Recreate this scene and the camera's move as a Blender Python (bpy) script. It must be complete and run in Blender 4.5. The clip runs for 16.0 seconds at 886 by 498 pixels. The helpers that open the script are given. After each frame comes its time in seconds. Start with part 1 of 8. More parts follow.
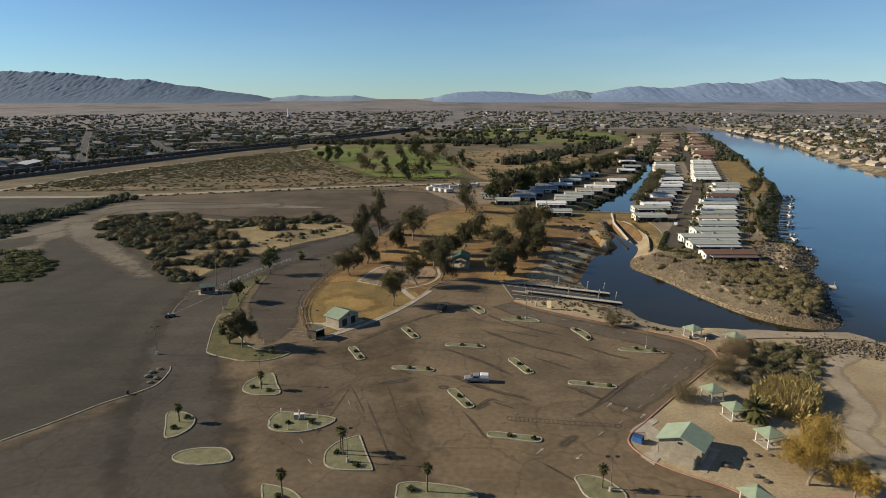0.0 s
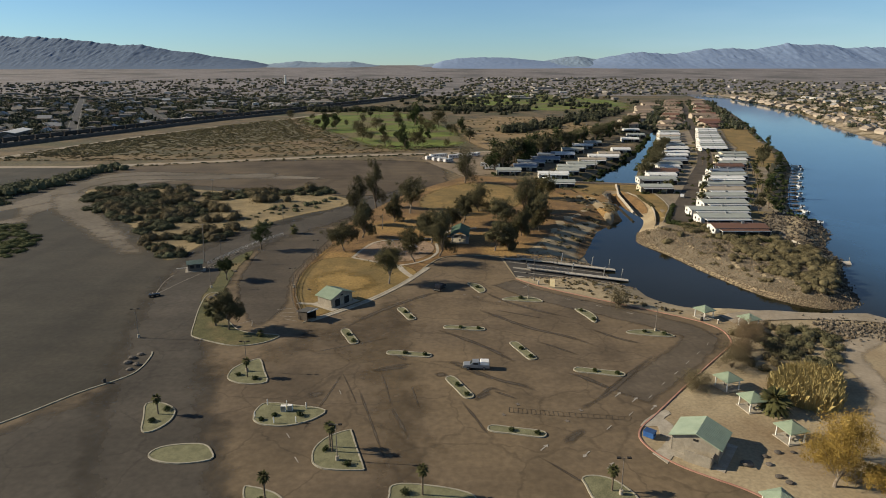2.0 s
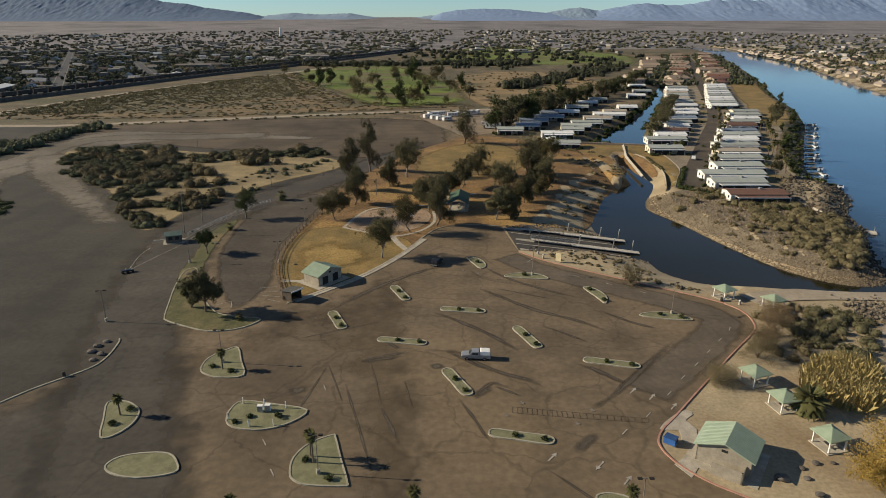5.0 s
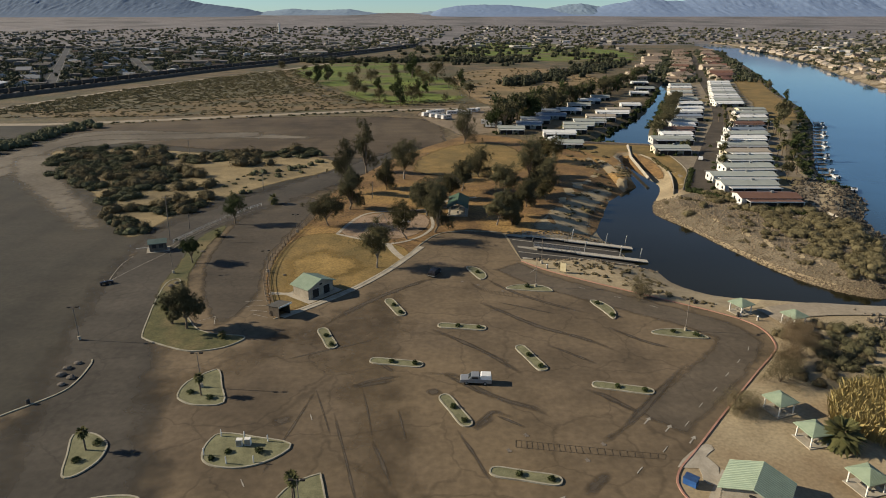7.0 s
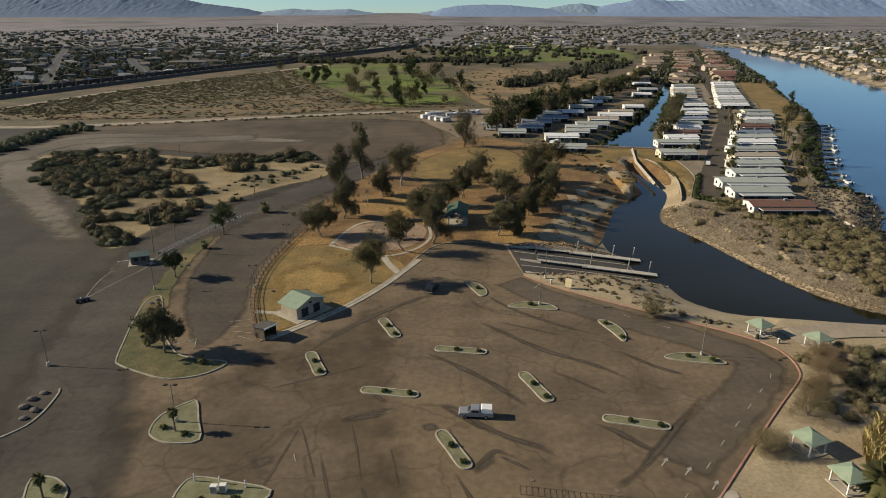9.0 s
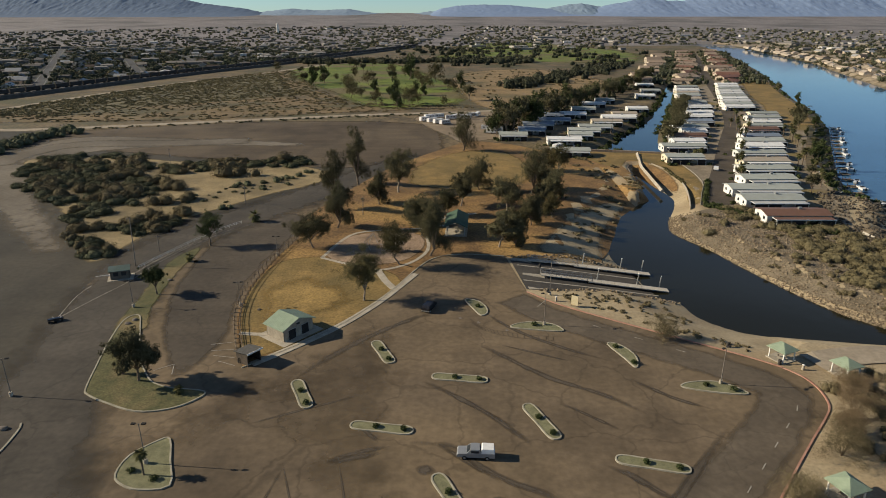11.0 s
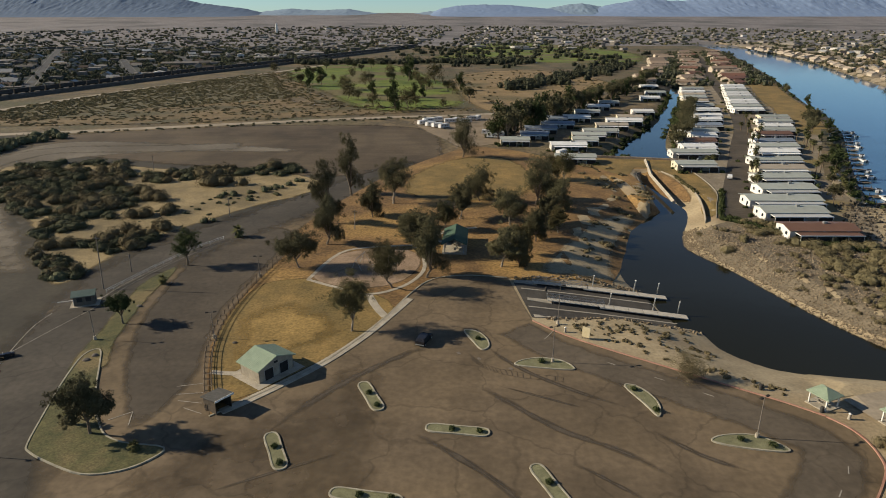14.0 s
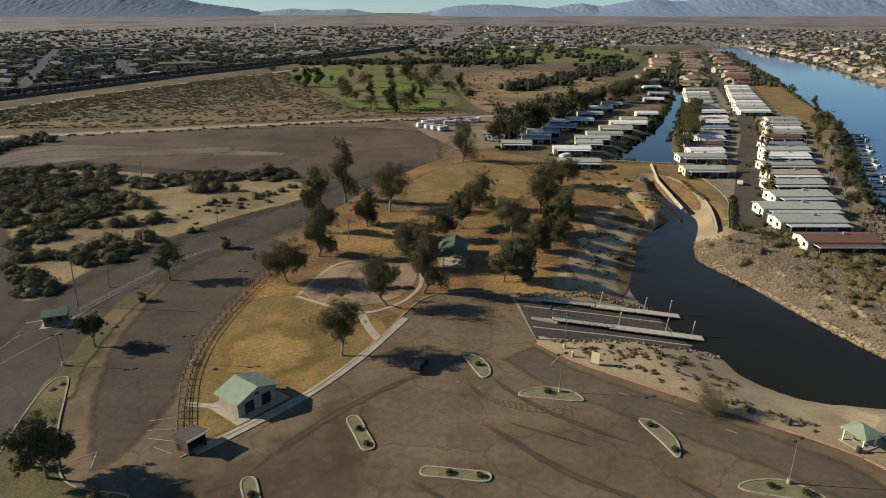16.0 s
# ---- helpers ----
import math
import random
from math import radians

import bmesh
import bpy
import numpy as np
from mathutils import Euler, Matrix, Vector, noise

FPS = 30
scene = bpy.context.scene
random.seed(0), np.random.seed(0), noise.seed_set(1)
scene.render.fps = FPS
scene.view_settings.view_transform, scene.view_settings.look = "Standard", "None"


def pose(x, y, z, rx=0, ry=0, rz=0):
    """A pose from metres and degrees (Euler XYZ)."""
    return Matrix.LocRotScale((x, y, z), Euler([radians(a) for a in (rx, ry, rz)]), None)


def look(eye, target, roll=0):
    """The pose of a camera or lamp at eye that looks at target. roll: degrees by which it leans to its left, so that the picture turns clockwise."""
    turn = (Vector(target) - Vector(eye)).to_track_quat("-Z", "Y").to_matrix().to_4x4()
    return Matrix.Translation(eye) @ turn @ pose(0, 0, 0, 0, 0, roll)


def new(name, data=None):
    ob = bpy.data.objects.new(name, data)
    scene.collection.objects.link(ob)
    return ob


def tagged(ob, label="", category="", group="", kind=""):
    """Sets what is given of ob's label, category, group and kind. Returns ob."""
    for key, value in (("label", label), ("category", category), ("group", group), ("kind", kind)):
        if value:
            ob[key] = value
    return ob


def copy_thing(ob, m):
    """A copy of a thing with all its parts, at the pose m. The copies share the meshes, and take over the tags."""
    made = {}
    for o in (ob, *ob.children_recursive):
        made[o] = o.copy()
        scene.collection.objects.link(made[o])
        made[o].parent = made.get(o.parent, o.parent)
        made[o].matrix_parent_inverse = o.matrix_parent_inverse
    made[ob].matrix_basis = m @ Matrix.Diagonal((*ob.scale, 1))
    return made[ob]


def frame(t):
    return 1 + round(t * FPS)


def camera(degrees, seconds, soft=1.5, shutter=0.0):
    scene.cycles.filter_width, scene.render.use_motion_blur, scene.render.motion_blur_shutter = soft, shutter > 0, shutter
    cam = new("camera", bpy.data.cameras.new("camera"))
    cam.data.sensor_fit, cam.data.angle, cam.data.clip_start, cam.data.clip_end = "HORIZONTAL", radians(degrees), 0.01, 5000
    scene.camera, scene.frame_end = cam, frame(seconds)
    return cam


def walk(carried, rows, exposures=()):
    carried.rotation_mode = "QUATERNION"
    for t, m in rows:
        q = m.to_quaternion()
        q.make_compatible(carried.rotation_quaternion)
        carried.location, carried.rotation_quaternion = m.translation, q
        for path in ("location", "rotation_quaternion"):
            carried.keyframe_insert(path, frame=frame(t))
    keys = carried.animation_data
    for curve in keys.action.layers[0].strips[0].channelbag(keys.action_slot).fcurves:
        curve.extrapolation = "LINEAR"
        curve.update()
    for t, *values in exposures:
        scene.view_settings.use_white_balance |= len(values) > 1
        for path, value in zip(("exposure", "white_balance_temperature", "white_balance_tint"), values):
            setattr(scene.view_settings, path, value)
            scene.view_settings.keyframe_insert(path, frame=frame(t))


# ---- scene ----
cam = camera(70.0, 16.0, soft=0.95)
PATH = [
    (0.0, (-1.761, -31.040, 60.192), (-1.860, 66.521, 38.240), -0.05),
    (0.5, (-1.653, -28.554, 60.166), (-1.740, 68.824, 37.421), -0.05),
    (1.0, (-1.544, -26.074, 60.145), (-1.620, 71.016, 36.197), -0.05),
    (1.5, (-1.435, -23.597, 60.128), (-1.500, 73.109, 34.677), -0.05),
    (2.0, (-1.325, -21.124, 60.117), (-1.380, 75.218, 33.319), -0.05),
    (2.5, (-1.214, -18.654, 60.111), (-1.260, 77.403, 32.309), -0.05),
    (3.0, (-1.103, -16.186, 60.109), (-1.140, 79.621, 31.457), -0.05),
    (3.5, (-0.991, -13.720, 60.112), (-1.020, 81.736, 30.310), -0.05),
    (4.0, (-0.878, -11.254, 60.118), (-0.900, 83.788, 29.021), -0.05),
    (5.2, (-0.604, -5.338, 60.147), (-0.612, 88.868, 26.602), -0.05),
    (6.5, (-0.302, 1.080, 60.196), (-0.300, 95.168, 26.322), -0.05),
    (7.0, (-0.185, 3.552, 60.218), (-0.180, 97.640, 26.345), -0.05),
    (7.5, (-0.067, 6.028, 60.242), (-0.060, 100.116, 26.368), -0.05),
    (8.0, (0.052, 8.508, 60.266), (0.061, 102.596, 26.392), -0.05),
    (8.5, (0.172, 10.993, 60.291), (0.181, 105.081, 26.417), -0.05),
    (9.0, (0.292, 13.482, 60.315), (0.302, 107.570, 26.441), -0.05),
    (11.5, (0.905, 26.031, 60.414), (0.907, 120.119, 26.540), -0.05),
    (12.0, (1.030, 28.566, 60.426), (1.028, 122.654, 26.552), -0.05),
    (12.5, (1.156, 31.109, 60.433), (1.150, 125.197, 26.559), -0.05),
    (13.0, (1.283, 33.663, 60.435), (1.272, 127.751, 26.561), -0.05),
    (13.5, (1.411, 36.228, 60.431), (1.394, 130.316, 26.557), -0.05),
    (14.0, (1.539, 38.805, 60.421), (1.516, 132.893, 26.547), -0.05),
    (14.5, (1.668, 41.393, 60.404), (1.638, 135.481, 26.530), -0.05),
    (15.0, (1.798, 43.994, 60.379), (1.760, 138.082, 26.505), -0.05),
    (15.5, (1.929, 46.608, 60.346), (1.883, 140.696, 26.472), -0.05),
    (16.0, (2.060, 49.237, 60.303), (2.005, 143.325, 26.429), -0.05),
]
walk(cam, [(t, look(eye, target, roll)) for t, eye, target, roll in PATH])


from mathutils.geometry import delaunay_2d_cdt

# ---- light ----
world = bpy.data.worlds.new("sky")
scene.world = world
world.use_nodes = True
wn = world.node_tree.nodes
sky = wn.new("ShaderNodeTexSky")
sky.sky_type, sky.sun_disc = "NISHITA", False
SUN_FROM = Vector((-1.0, 0.10, 0.49)).normalized()
sky.sun_elevation = math.asin(SUN_FROM.z)
sky.sun_rotation = math.atan2(SUN_FROM.x, SUN_FROM.y)
sky.altitude, sky.air_density, sky.dust_density, sky.ozone_density = 200, 1.0, 0.05, 3.0
tint = wn.new("ShaderNodeVectorMath")
tint.operation = "MULTIPLY"
tint.inputs[1].default_value = (0.745, 1.0, 1.235)
world.node_tree.links.new(sky.outputs[0], tint.inputs[0])
# thin high cloud streaks
way = wn.new("ShaderNodeTexCoord")
stretch = wn.new("ShaderNodeMapping")
stretch.inputs["Scale"].default_value = (1.6, 1.6, 10.0)
stretch.inputs["Rotation"].default_value = (0.04, 0.03, 0.0)
world.node_tree.links.new(way.outputs["Generated"], stretch.inputs["Vector"])
wisps = wn.new("ShaderNodeTexNoise")
wisps.inputs["Scale"].default_value, wisps.inputs["Detail"].default_value = 1.3, 7
world.node_tree.links.new(stretch.outputs[0], wisps.inputs["Vector"])
veil = wn.new("ShaderNodeMapRange")
veil.inputs["From Min"].default_value, veil.inputs["From Max"].default_value = 0.45, 0.8
veil.inputs["To Min"].default_value, veil.inputs["To Max"].default_value = 0.035, 0.12
world.node_tree.links.new(wisps.outputs[0], veil.inputs["Value"])
cloud = wn.new("ShaderNodeMix")
cloud.data_type = "RGBA"
cloud.inputs[7].default_value = (7.6, 9.4, 11.4, 1)
compass = wn.new("ShaderNodeSeparateXYZ")
world.node_tree.links.new(way.outputs["Generated"], compass.inputs[0])
eastward = wn.new("ShaderNodeMapRange")
eastward.interpolation_type = "SMOOTHSTEP"
eastward.inputs["From Min"].default_value, eastward.inputs["From Max"].default_value = -0.1, 0.6
eastward.inputs["To Min"].default_value, eastward.inputs["To Max"].default_value = 0.6, 2.6
world.node_tree.links.new(compass.outputs["X"], eastward.inputs["Value"])
thick = wn.new("ShaderNodeMath")
thick.operation = "MULTIPLY"
world.node_tree.links.new(veil.outputs[0], thick.inputs[0])
world.node_tree.links.new(eastward.outputs[0], thick.inputs[1])
world.node_tree.links.new(thick.outputs[0], cloud.inputs[0])
# a clear desert sky deepens towards the zenith
height = wn.new("ShaderNodeSeparateXYZ")
world.node_tree.links.new(way.outputs["Generated"], height.inputs[0])
deep = wn.new("ShaderNodeMapRange")
deep.interpolation_type = "SMOOTHSTEP"
deep.inputs["From Min"].default_value, deep.inputs["From Max"].default_value = 0.05, 0.6
deep.inputs["To Min"].default_value, deep.inputs["To Max"].default_value = 1.0, 0.45
world.node_tree.links.new(height.outputs["Z"], deep.inputs["Value"])
zenith = wn.new("ShaderNodeVectorMath")
zenith.operation = "SCALE"
world.node_tree.links.new(tint.outputs[0], zenith.inputs[0])
world.node_tree.links.new(deep.outputs[0], zenith.inputs["Scale"])
world.node_tree.links.new(zenith.outputs[0], cloud.inputs[6])
world.node_tree.links.new(cloud.outputs[2], wn["Background"].inputs[0])
wn["Background"].inputs[1].default_value = 0.088
sun = new("sun", bpy.data.lights.new("sun", "SUN"))
sun.data.energy, sun.data.angle, sun.data.color = 6.5, radians(0.6), (1.0, 0.868, 0.655)
sun.matrix_world = look(SUN_FROM * 300, (0, 0, 0))

# ---- materials ----


def lin(c):
    return (*c, 1.0)


def surf(name, dark, light, scale=1.0, rough=0.9, bump=0.0, fine=0.0, third=None, third_scale=0.1, third_at=(0.5, 0.62),
         metal=0.0, vary=0.0, coords="Object", spec=0.3, detail=6):
    """Two-tone noise surface with an optional third, larger patch colour, fine speckle and relief."""
    m = bpy.data.materials.new(name)
    m.use_nodes = True
    nt, n = m.node_tree, m.node_tree.nodes
    b = n["Principled BSDF"]
    if coords == "World":
        co = n.new("ShaderNodeNewGeometry").outputs["Position"]
    else:
        co = n.new("ShaderNodeTexCoord").outputs["Object"]
    noise_node = n.new("ShaderNodeTexNoise")
    noise_node.inputs["Scale"].default_value, noise_node.inputs["Detail"].default_value = scale, detail
    noise_node.inputs["Roughness"].default_value = 0.65
    nt.links.new(co, noise_node.inputs["Vector"])
    ramp = n.new("ShaderNodeValToRGB")
    ramp.color_ramp.elements[0].color, ramp.color_ramp.elements[0].position = lin(dark), 0.35
    ramp.color_ramp.elements[1].color, ramp.color_ramp.elements[1].position = lin(light), 0.65
    nt.links.new(noise_node.outputs[0], ramp.inputs[0])
    out = ramp.outputs[0]
    if third:
        big = n.new("ShaderNodeTexNoise")
        big.inputs["Scale"].default_value, big.inputs["Detail"].default_value = third_scale, 5
        nt.links.new(co, big.inputs["Vector"])
        step = n.new("ShaderNodeMapRange")
        step.inputs["From Min"].default_value, step.inputs["From Max"].default_value = third_at
        nt.links.new(big.outputs[0], step.inputs["Value"])
        mix = n.new("ShaderNodeMix")
        mix.data_type = "RGBA"
        nt.links.new(step.outputs[0], mix.inputs[0])
        nt.links.new(out, mix.inputs[6])
        mix.inputs[7].default_value = lin(third)
        out = mix.outputs[2]
    if fine:
        grain = n.new("ShaderNodeTexNoise")
        grain.inputs["Scale"].default_value, grain.inputs["Detail"].default_value = scale * 14, 3
        nt.links.new(co, grain.inputs["Vector"])
        gr = n.new("ShaderNodeMapRange")
        gr.inputs["From Min"].default_value, gr.inputs["From Max"].default_value = 0.3, 0.7
        gr.inputs["To Min"].default_value, gr.inputs["To Max"].default_value = 1 - fine, 1 + fine
        nt.links.new(grain.outputs[0], gr.inputs["Value"])
        mul = n.new("ShaderNodeVectorMath")
        mul.operation = "SCALE"
        nt.links.new(out, mul.inputs[0])
        nt.links.new(gr.outputs[0], mul.inputs["Scale"])
        out = mul.outputs[0]
    if vary:
        info = n.new("ShaderNodeObjectInfo")
        vr = n.new("ShaderNodeMapRange")
        vr.inputs["To Min"].default_value, vr.inputs["To Max"].default_value = 1 - vary, 1 + vary
        nt.links.new(info.outputs["Random"], vr.inputs["Value"])
        mul = n.new("ShaderNodeVectorMath")
        mul.operation = "SCALE"
        nt.links.new(out, mul.inputs[0])
        nt.links.new(vr.outputs[0], mul.inputs["Scale"])
        out = mul.outputs[0]
    nt.links.new(out, b.inputs["Base Color"])
    b.inputs["Roughness"].default_value, b.inputs["Metallic"].default_value = rough, metal
    b.inputs["Specular IOR Level"].default_value = spec
    if bump:
        bp = n.new("ShaderNodeBump")
        bp.inputs["Strength"].default_value, bp.inputs["Distance"].default_value = bump, 0.25
        nt.links.new(noise_node.outputs[0], bp.inputs["Height"])
        nt.links.new(bp.outputs[0], b.inputs["Normal"])
    return m


def leafy(name, dark, light, warm=None, grain=0.4):
    """Foliage: colour varies from leaf to leaf and from plant to plant."""
    m = bpy.data.materials.new(name)
    m.use_nodes = True
    nt, n = m.node_tree, m.node_tree.nodes
    b = n["Principled BSDF"]
    geo = n.new("ShaderNodeNewGeometry")
    ramp = n.new("ShaderNodeValToRGB")
    ramp.color_ramp.elements[0].color, ramp.color_ramp.elements[1].color = lin(dark), lin(light)
    if warm:
        e = ramp.color_ramp.elements.new(0.85)
        e.color = lin(light)
        ramp.color_ramp.elements[2].color = lin(warm)
    patch = n.new("ShaderNodeTexNoise")
    patch.inputs["Scale"].default_value, patch.inputs["Detail"].default_value = 0.45, 2
    nt.links.new(geo.outputs["Position"], patch.inputs["Vector"])
    share = n.new("ShaderNodeMath")
    share.operation = "MULTIPLY_ADD"
    share.inputs[1].default_value, share.inputs[2].default_value = grain, 0.5 - 0.5 * grain
    nt.links.new(geo.outputs["Random Per Island"], share.inputs[0])
    swing_node = n.new("ShaderNodeMath")
    swing_node.operation = "MULTIPLY_ADD"
    swing_node.inputs[1].default_value, swing_node.inputs[2].default_value = 2.2 * (1 - grain), -1.1 * (1 - grain)
    nt.links.new(patch.outputs[0], swing_node.inputs[0])
    both = n.new("ShaderNodeMath")
    both.operation = "ADD"
    both.use_clamp = True
    nt.links.new(share.outputs[0], both.inputs[0])
    nt.links.new(swing_node.outputs[0], both.inputs[1])
    nt.links.new(both.outputs[0], ramp.inputs[0])
    info = n.new("ShaderNodeObjectInfo")
    vr = n.new("ShaderNodeMapRange")
    vr.inputs["To Min"].default_value, vr.inputs["To Max"].default_value = 0.75, 1.25
    nt.links.new(info.outputs["Random"], vr.inputs["Value"])
    mul = n.new("ShaderNodeVectorMath")
    mul.operation = "SCALE"
    nt.links.new(ramp.outputs[0], mul.inputs[0])
    nt.links.new(vr.outputs[0], mul.inputs["Scale"])
    nt.links.new(mul.outputs[0], b.inputs["Base Color"])
    b.inputs["Roughness"].default_value, b.inputs["Specular IOR Level"].default_value = 0.85, 0.1
    return m


def water_material(name, deep, ripple, silt=None, spec=0.28):
    m = bpy.data.materials.new(name)
    m.use_nodes = True
    nt, n = m.node_tree, m.node_tree.nodes
    b = n["Principled BSDF"]
    co = n.new("ShaderNodeNewGeometry")
    w = n.new("ShaderNodeTexNoise")
    w.inputs["Scale"].default_value, w.inputs["Detail"].default_value = 0.35, 5
    nt.links.new(co.outputs["Position"], w.inputs["Vector"])
    bp = n.new("ShaderNodeBump")
    bp.inputs["Strength"].default_value, bp.inputs["Distance"].default_value = ripple, 0.3
    nt.links.new(w.outputs[0], bp.inputs["Height"])
    nt.links.new(bp.outputs[0], b.inputs["Normal"])
    big = n.new("ShaderNodeTexNoise")
    big.inputs["Scale"].default_value, big.inputs["Detail"].default_value = 0.03, 4
    nt.links.new(co.outputs["Position"], big.inputs["Vector"])
    ramp = n.new("ShaderNodeValToRGB")
    ramp.color_ramp.elements[0].color = lin([c * 0.7 for c in deep])
    ramp.color_ramp.elements[1].color = lin([c * 1.4 for c in deep])
    nt.links.new(big.outputs[0], ramp.inputs[0])
    out = ramp.outputs[0]
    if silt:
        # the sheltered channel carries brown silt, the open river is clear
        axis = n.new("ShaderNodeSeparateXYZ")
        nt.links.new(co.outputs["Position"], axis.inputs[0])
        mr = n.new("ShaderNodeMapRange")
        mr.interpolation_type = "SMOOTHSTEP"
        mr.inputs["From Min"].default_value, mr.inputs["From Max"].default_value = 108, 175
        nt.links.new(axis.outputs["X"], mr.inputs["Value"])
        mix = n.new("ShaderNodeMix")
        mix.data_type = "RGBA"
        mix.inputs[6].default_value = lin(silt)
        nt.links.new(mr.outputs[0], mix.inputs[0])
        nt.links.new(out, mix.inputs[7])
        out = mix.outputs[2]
    nt.links.new(out, b.inputs["Base Color"])
    b.inputs["Roughness"].default_value, b.inputs["IOR"].default_value = 0.06, 1.33
    b.inputs["Specular IOR Level"].default_value = spec
    return m


def asphalt_material(name, dark, light, crack=0.0, cell=0.11, brown=None):
    """Worn asphalt with tar-filled cracks, stains and fine grit."""
    m = surf(name, dark, light, scale=0.06, rough=0.9, fine=0.16, third=brown, third_scale=0.018, third_at=(0.42, 0.6), coords="World")
    nt, n = m.node_tree, m.node_tree.nodes
    b = n["Principled BSDF"]
    out = b.inputs["Base Color"].links[0].from_socket
    pos = n.new("ShaderNodeNewGeometry").outputs["Position"]
    wob = n.new("ShaderNodeTexNoise")
    wob.inputs["Scale"].default_value, wob.inputs["Detail"].default_value = 0.25, 4
    nt.links.new(pos, wob.inputs["Vector"])
    add = n.new("ShaderNodeVectorMath")
    add.operation = "MULTIPLY_ADD"
    add.inputs[1].default_value = (5, 5, 0)
    nt.links.new(wob.outputs["Color"], add.inputs[0])
    nt.links.new(pos, add.inputs[2])
    if crack:
        vo = n.new("ShaderNodeTexVoronoi")
        vo.feature = "DISTANCE_TO_EDGE"
        vo.inputs["Scale"].default_value = cell
        nt.links.new(add.outputs[0], vo.inputs["Vector"])
        mr = n.new("ShaderNodeMapRange")
        mr.inputs["From Min"].default_value, mr.inputs["From Max"].default_value = 0.004, 0.02
        mr.inputs["To Min"].default_value, mr.inputs["To Max"].default_value = 1 - crack, 1
        nt.links.new(vo.outputs["Distance"], mr.inputs["Value"])
        mul = n.new("ShaderNodeVectorMath")
        mul.operation = "SCALE"
        nt.links.new(out, mul.inputs[0])
        nt.links.new(mr.outputs[0], mul.inputs["Scale"])
        out = mul.outputs[0]
    # long stretched tyre wear
    mp = n.new("ShaderNodeMapping")
    mp.inputs["Scale"].default_value = (0.035, 0.16, 1)
    mp.inputs["Rotation"].default_value = (0, 0, 0.85)
    nt.links.new(add.outputs[0], mp.inputs["Vector"])
    ws = n.new("ShaderNodeTexNoise")
    ws.inputs["Scale"].default_value, ws.inputs["Detail"].default_value = 1.0, 5
    nt.links.new(mp.outputs[0], ws.inputs["Vector"])
    mr = n.new("ShaderNodeMapRange")
    mr.inputs["From Min"].default_value, mr.inputs["From Max"].default_value = 0.35, 0.65
    mr.inputs["To Min"].default_value, mr.inputs["To Max"].default_value = 0.86, 1.11
    nt.links.new(ws.outputs[0], mr.inputs["Value"])
    mul = n.new("ShaderNodeVectorMath")
    mul.operation = "SCALE"
    nt.links.new(out, mul.inputs[0])
    nt.links.new(mr.outputs[0], mul.inputs["Scale"])
    # curved tyre trails, worn in patches
    trail = n.new("ShaderNodeTexWave")
    trail.inputs["Scale"].default_value, trail.inputs["Distortion"].default_value = 0.012, 14
    trail.inputs["Detail"].default_value, trail.inputs["Detail Scale"].default_value = 3, 0.5
    nt.links.new(add.outputs[0], trail.inputs["Vector"])
    band = n.new("ShaderNodeMapRange")
    band.inputs["From Min"].default_value, band.inputs["From Max"].default_value = 0.72, 0.98
    band.inputs["To Min"].default_value, band.inputs["To Max"].default_value = 0.0, 0.34
    nt.links.new(trail.outputs["Fac"], band.inputs["Value"])
    worn = n.new("ShaderNodeMath")
    worn.operation = "MULTIPLY"
    nt.links.new(band.outputs[0], worn.inputs[0])
    nt.links.new(wob.outputs[0], worn.inputs[1])
    keep = n.new("ShaderNodeMath")
    keep.operation = "SUBTRACT"
    keep.inputs[0].default_value = 1.03
    nt.links.new(worn.outputs[0], keep.inputs[1])
    fade = n.new("ShaderNodeVectorMath")
    fade.operation = "SCALE"
    nt.links.new(mul.outputs[0], fade.inputs[0])
    nt.links.new(keep.outputs[0], fade.inputs["Scale"])
    nt.links.new(fade.outputs[0], b.inputs["Base Color"])
    return m


M_DESERT = surf("desert_floor", (0.060, 0.050, 0.032), (0.185, 0.136, 0.074), scale=0.035, fine=0.45, third=(0.075, 0.07, 0.035), third_scale=0.012, third_at=(0.46, 0.62), coords="World", bump=0.3)
M_SAND = surf("sand", (0.27, 0.216, 0.135), (0.395, 0.32, 0.205), scale=0.12, fine=0.18, third=(0.22, 0.16, 0.095), third_scale=0.06, third_at=(0.5, 0.7), coords="World", bump=0.2)
M_ASPHALT = asphalt_material("asphalt", (0.103, 0.077, 0.049), (0.149, 0.112, 0.073), crack=0.24, cell=0.065, brown=(0.157, 0.116, 0.070))
M_ASPHALT_WEST = asphalt_material("west_lot_asphalt", (0.091, 0.068, 0.044), (0.132, 0.099, 0.065), crack=0.26, cell=0.065, brown=(0.140, 0.104, 0.063))
M_SPIT = surf("spit_gravel_ground", (0.10, 0.082, 0.056), (0.20, 0.163, 0.113), scale=0.15, fine=0.35, coords="World", bump=0.4)
M_INNER = asphalt_material("old_asphalt", (0.047, 0.041, 0.033), (0.070, 0.060, 0.048), crack=0.2, cell=0.06)
M_MEDIAN = surf("median_turf", (0.055, 0.060, 0.024), (0.115, 0.105, 0.045), scale=0.25, fine=0.35, third=(0.16, 0.125, 0.06), third_scale=0.1, third_at=(0.52, 0.66), coords="World", bump=0.3)
M_PALE = surf("pale_road_dust", (0.24, 0.20, 0.145), (0.34, 0.285, 0.215), scale=0.1, fine=0.12, coords="World")
M_ROAD = asphalt_material("road_asphalt", (0.059, 0.048, 0.036), (0.085, 0.069, 0.051), crack=0.15)
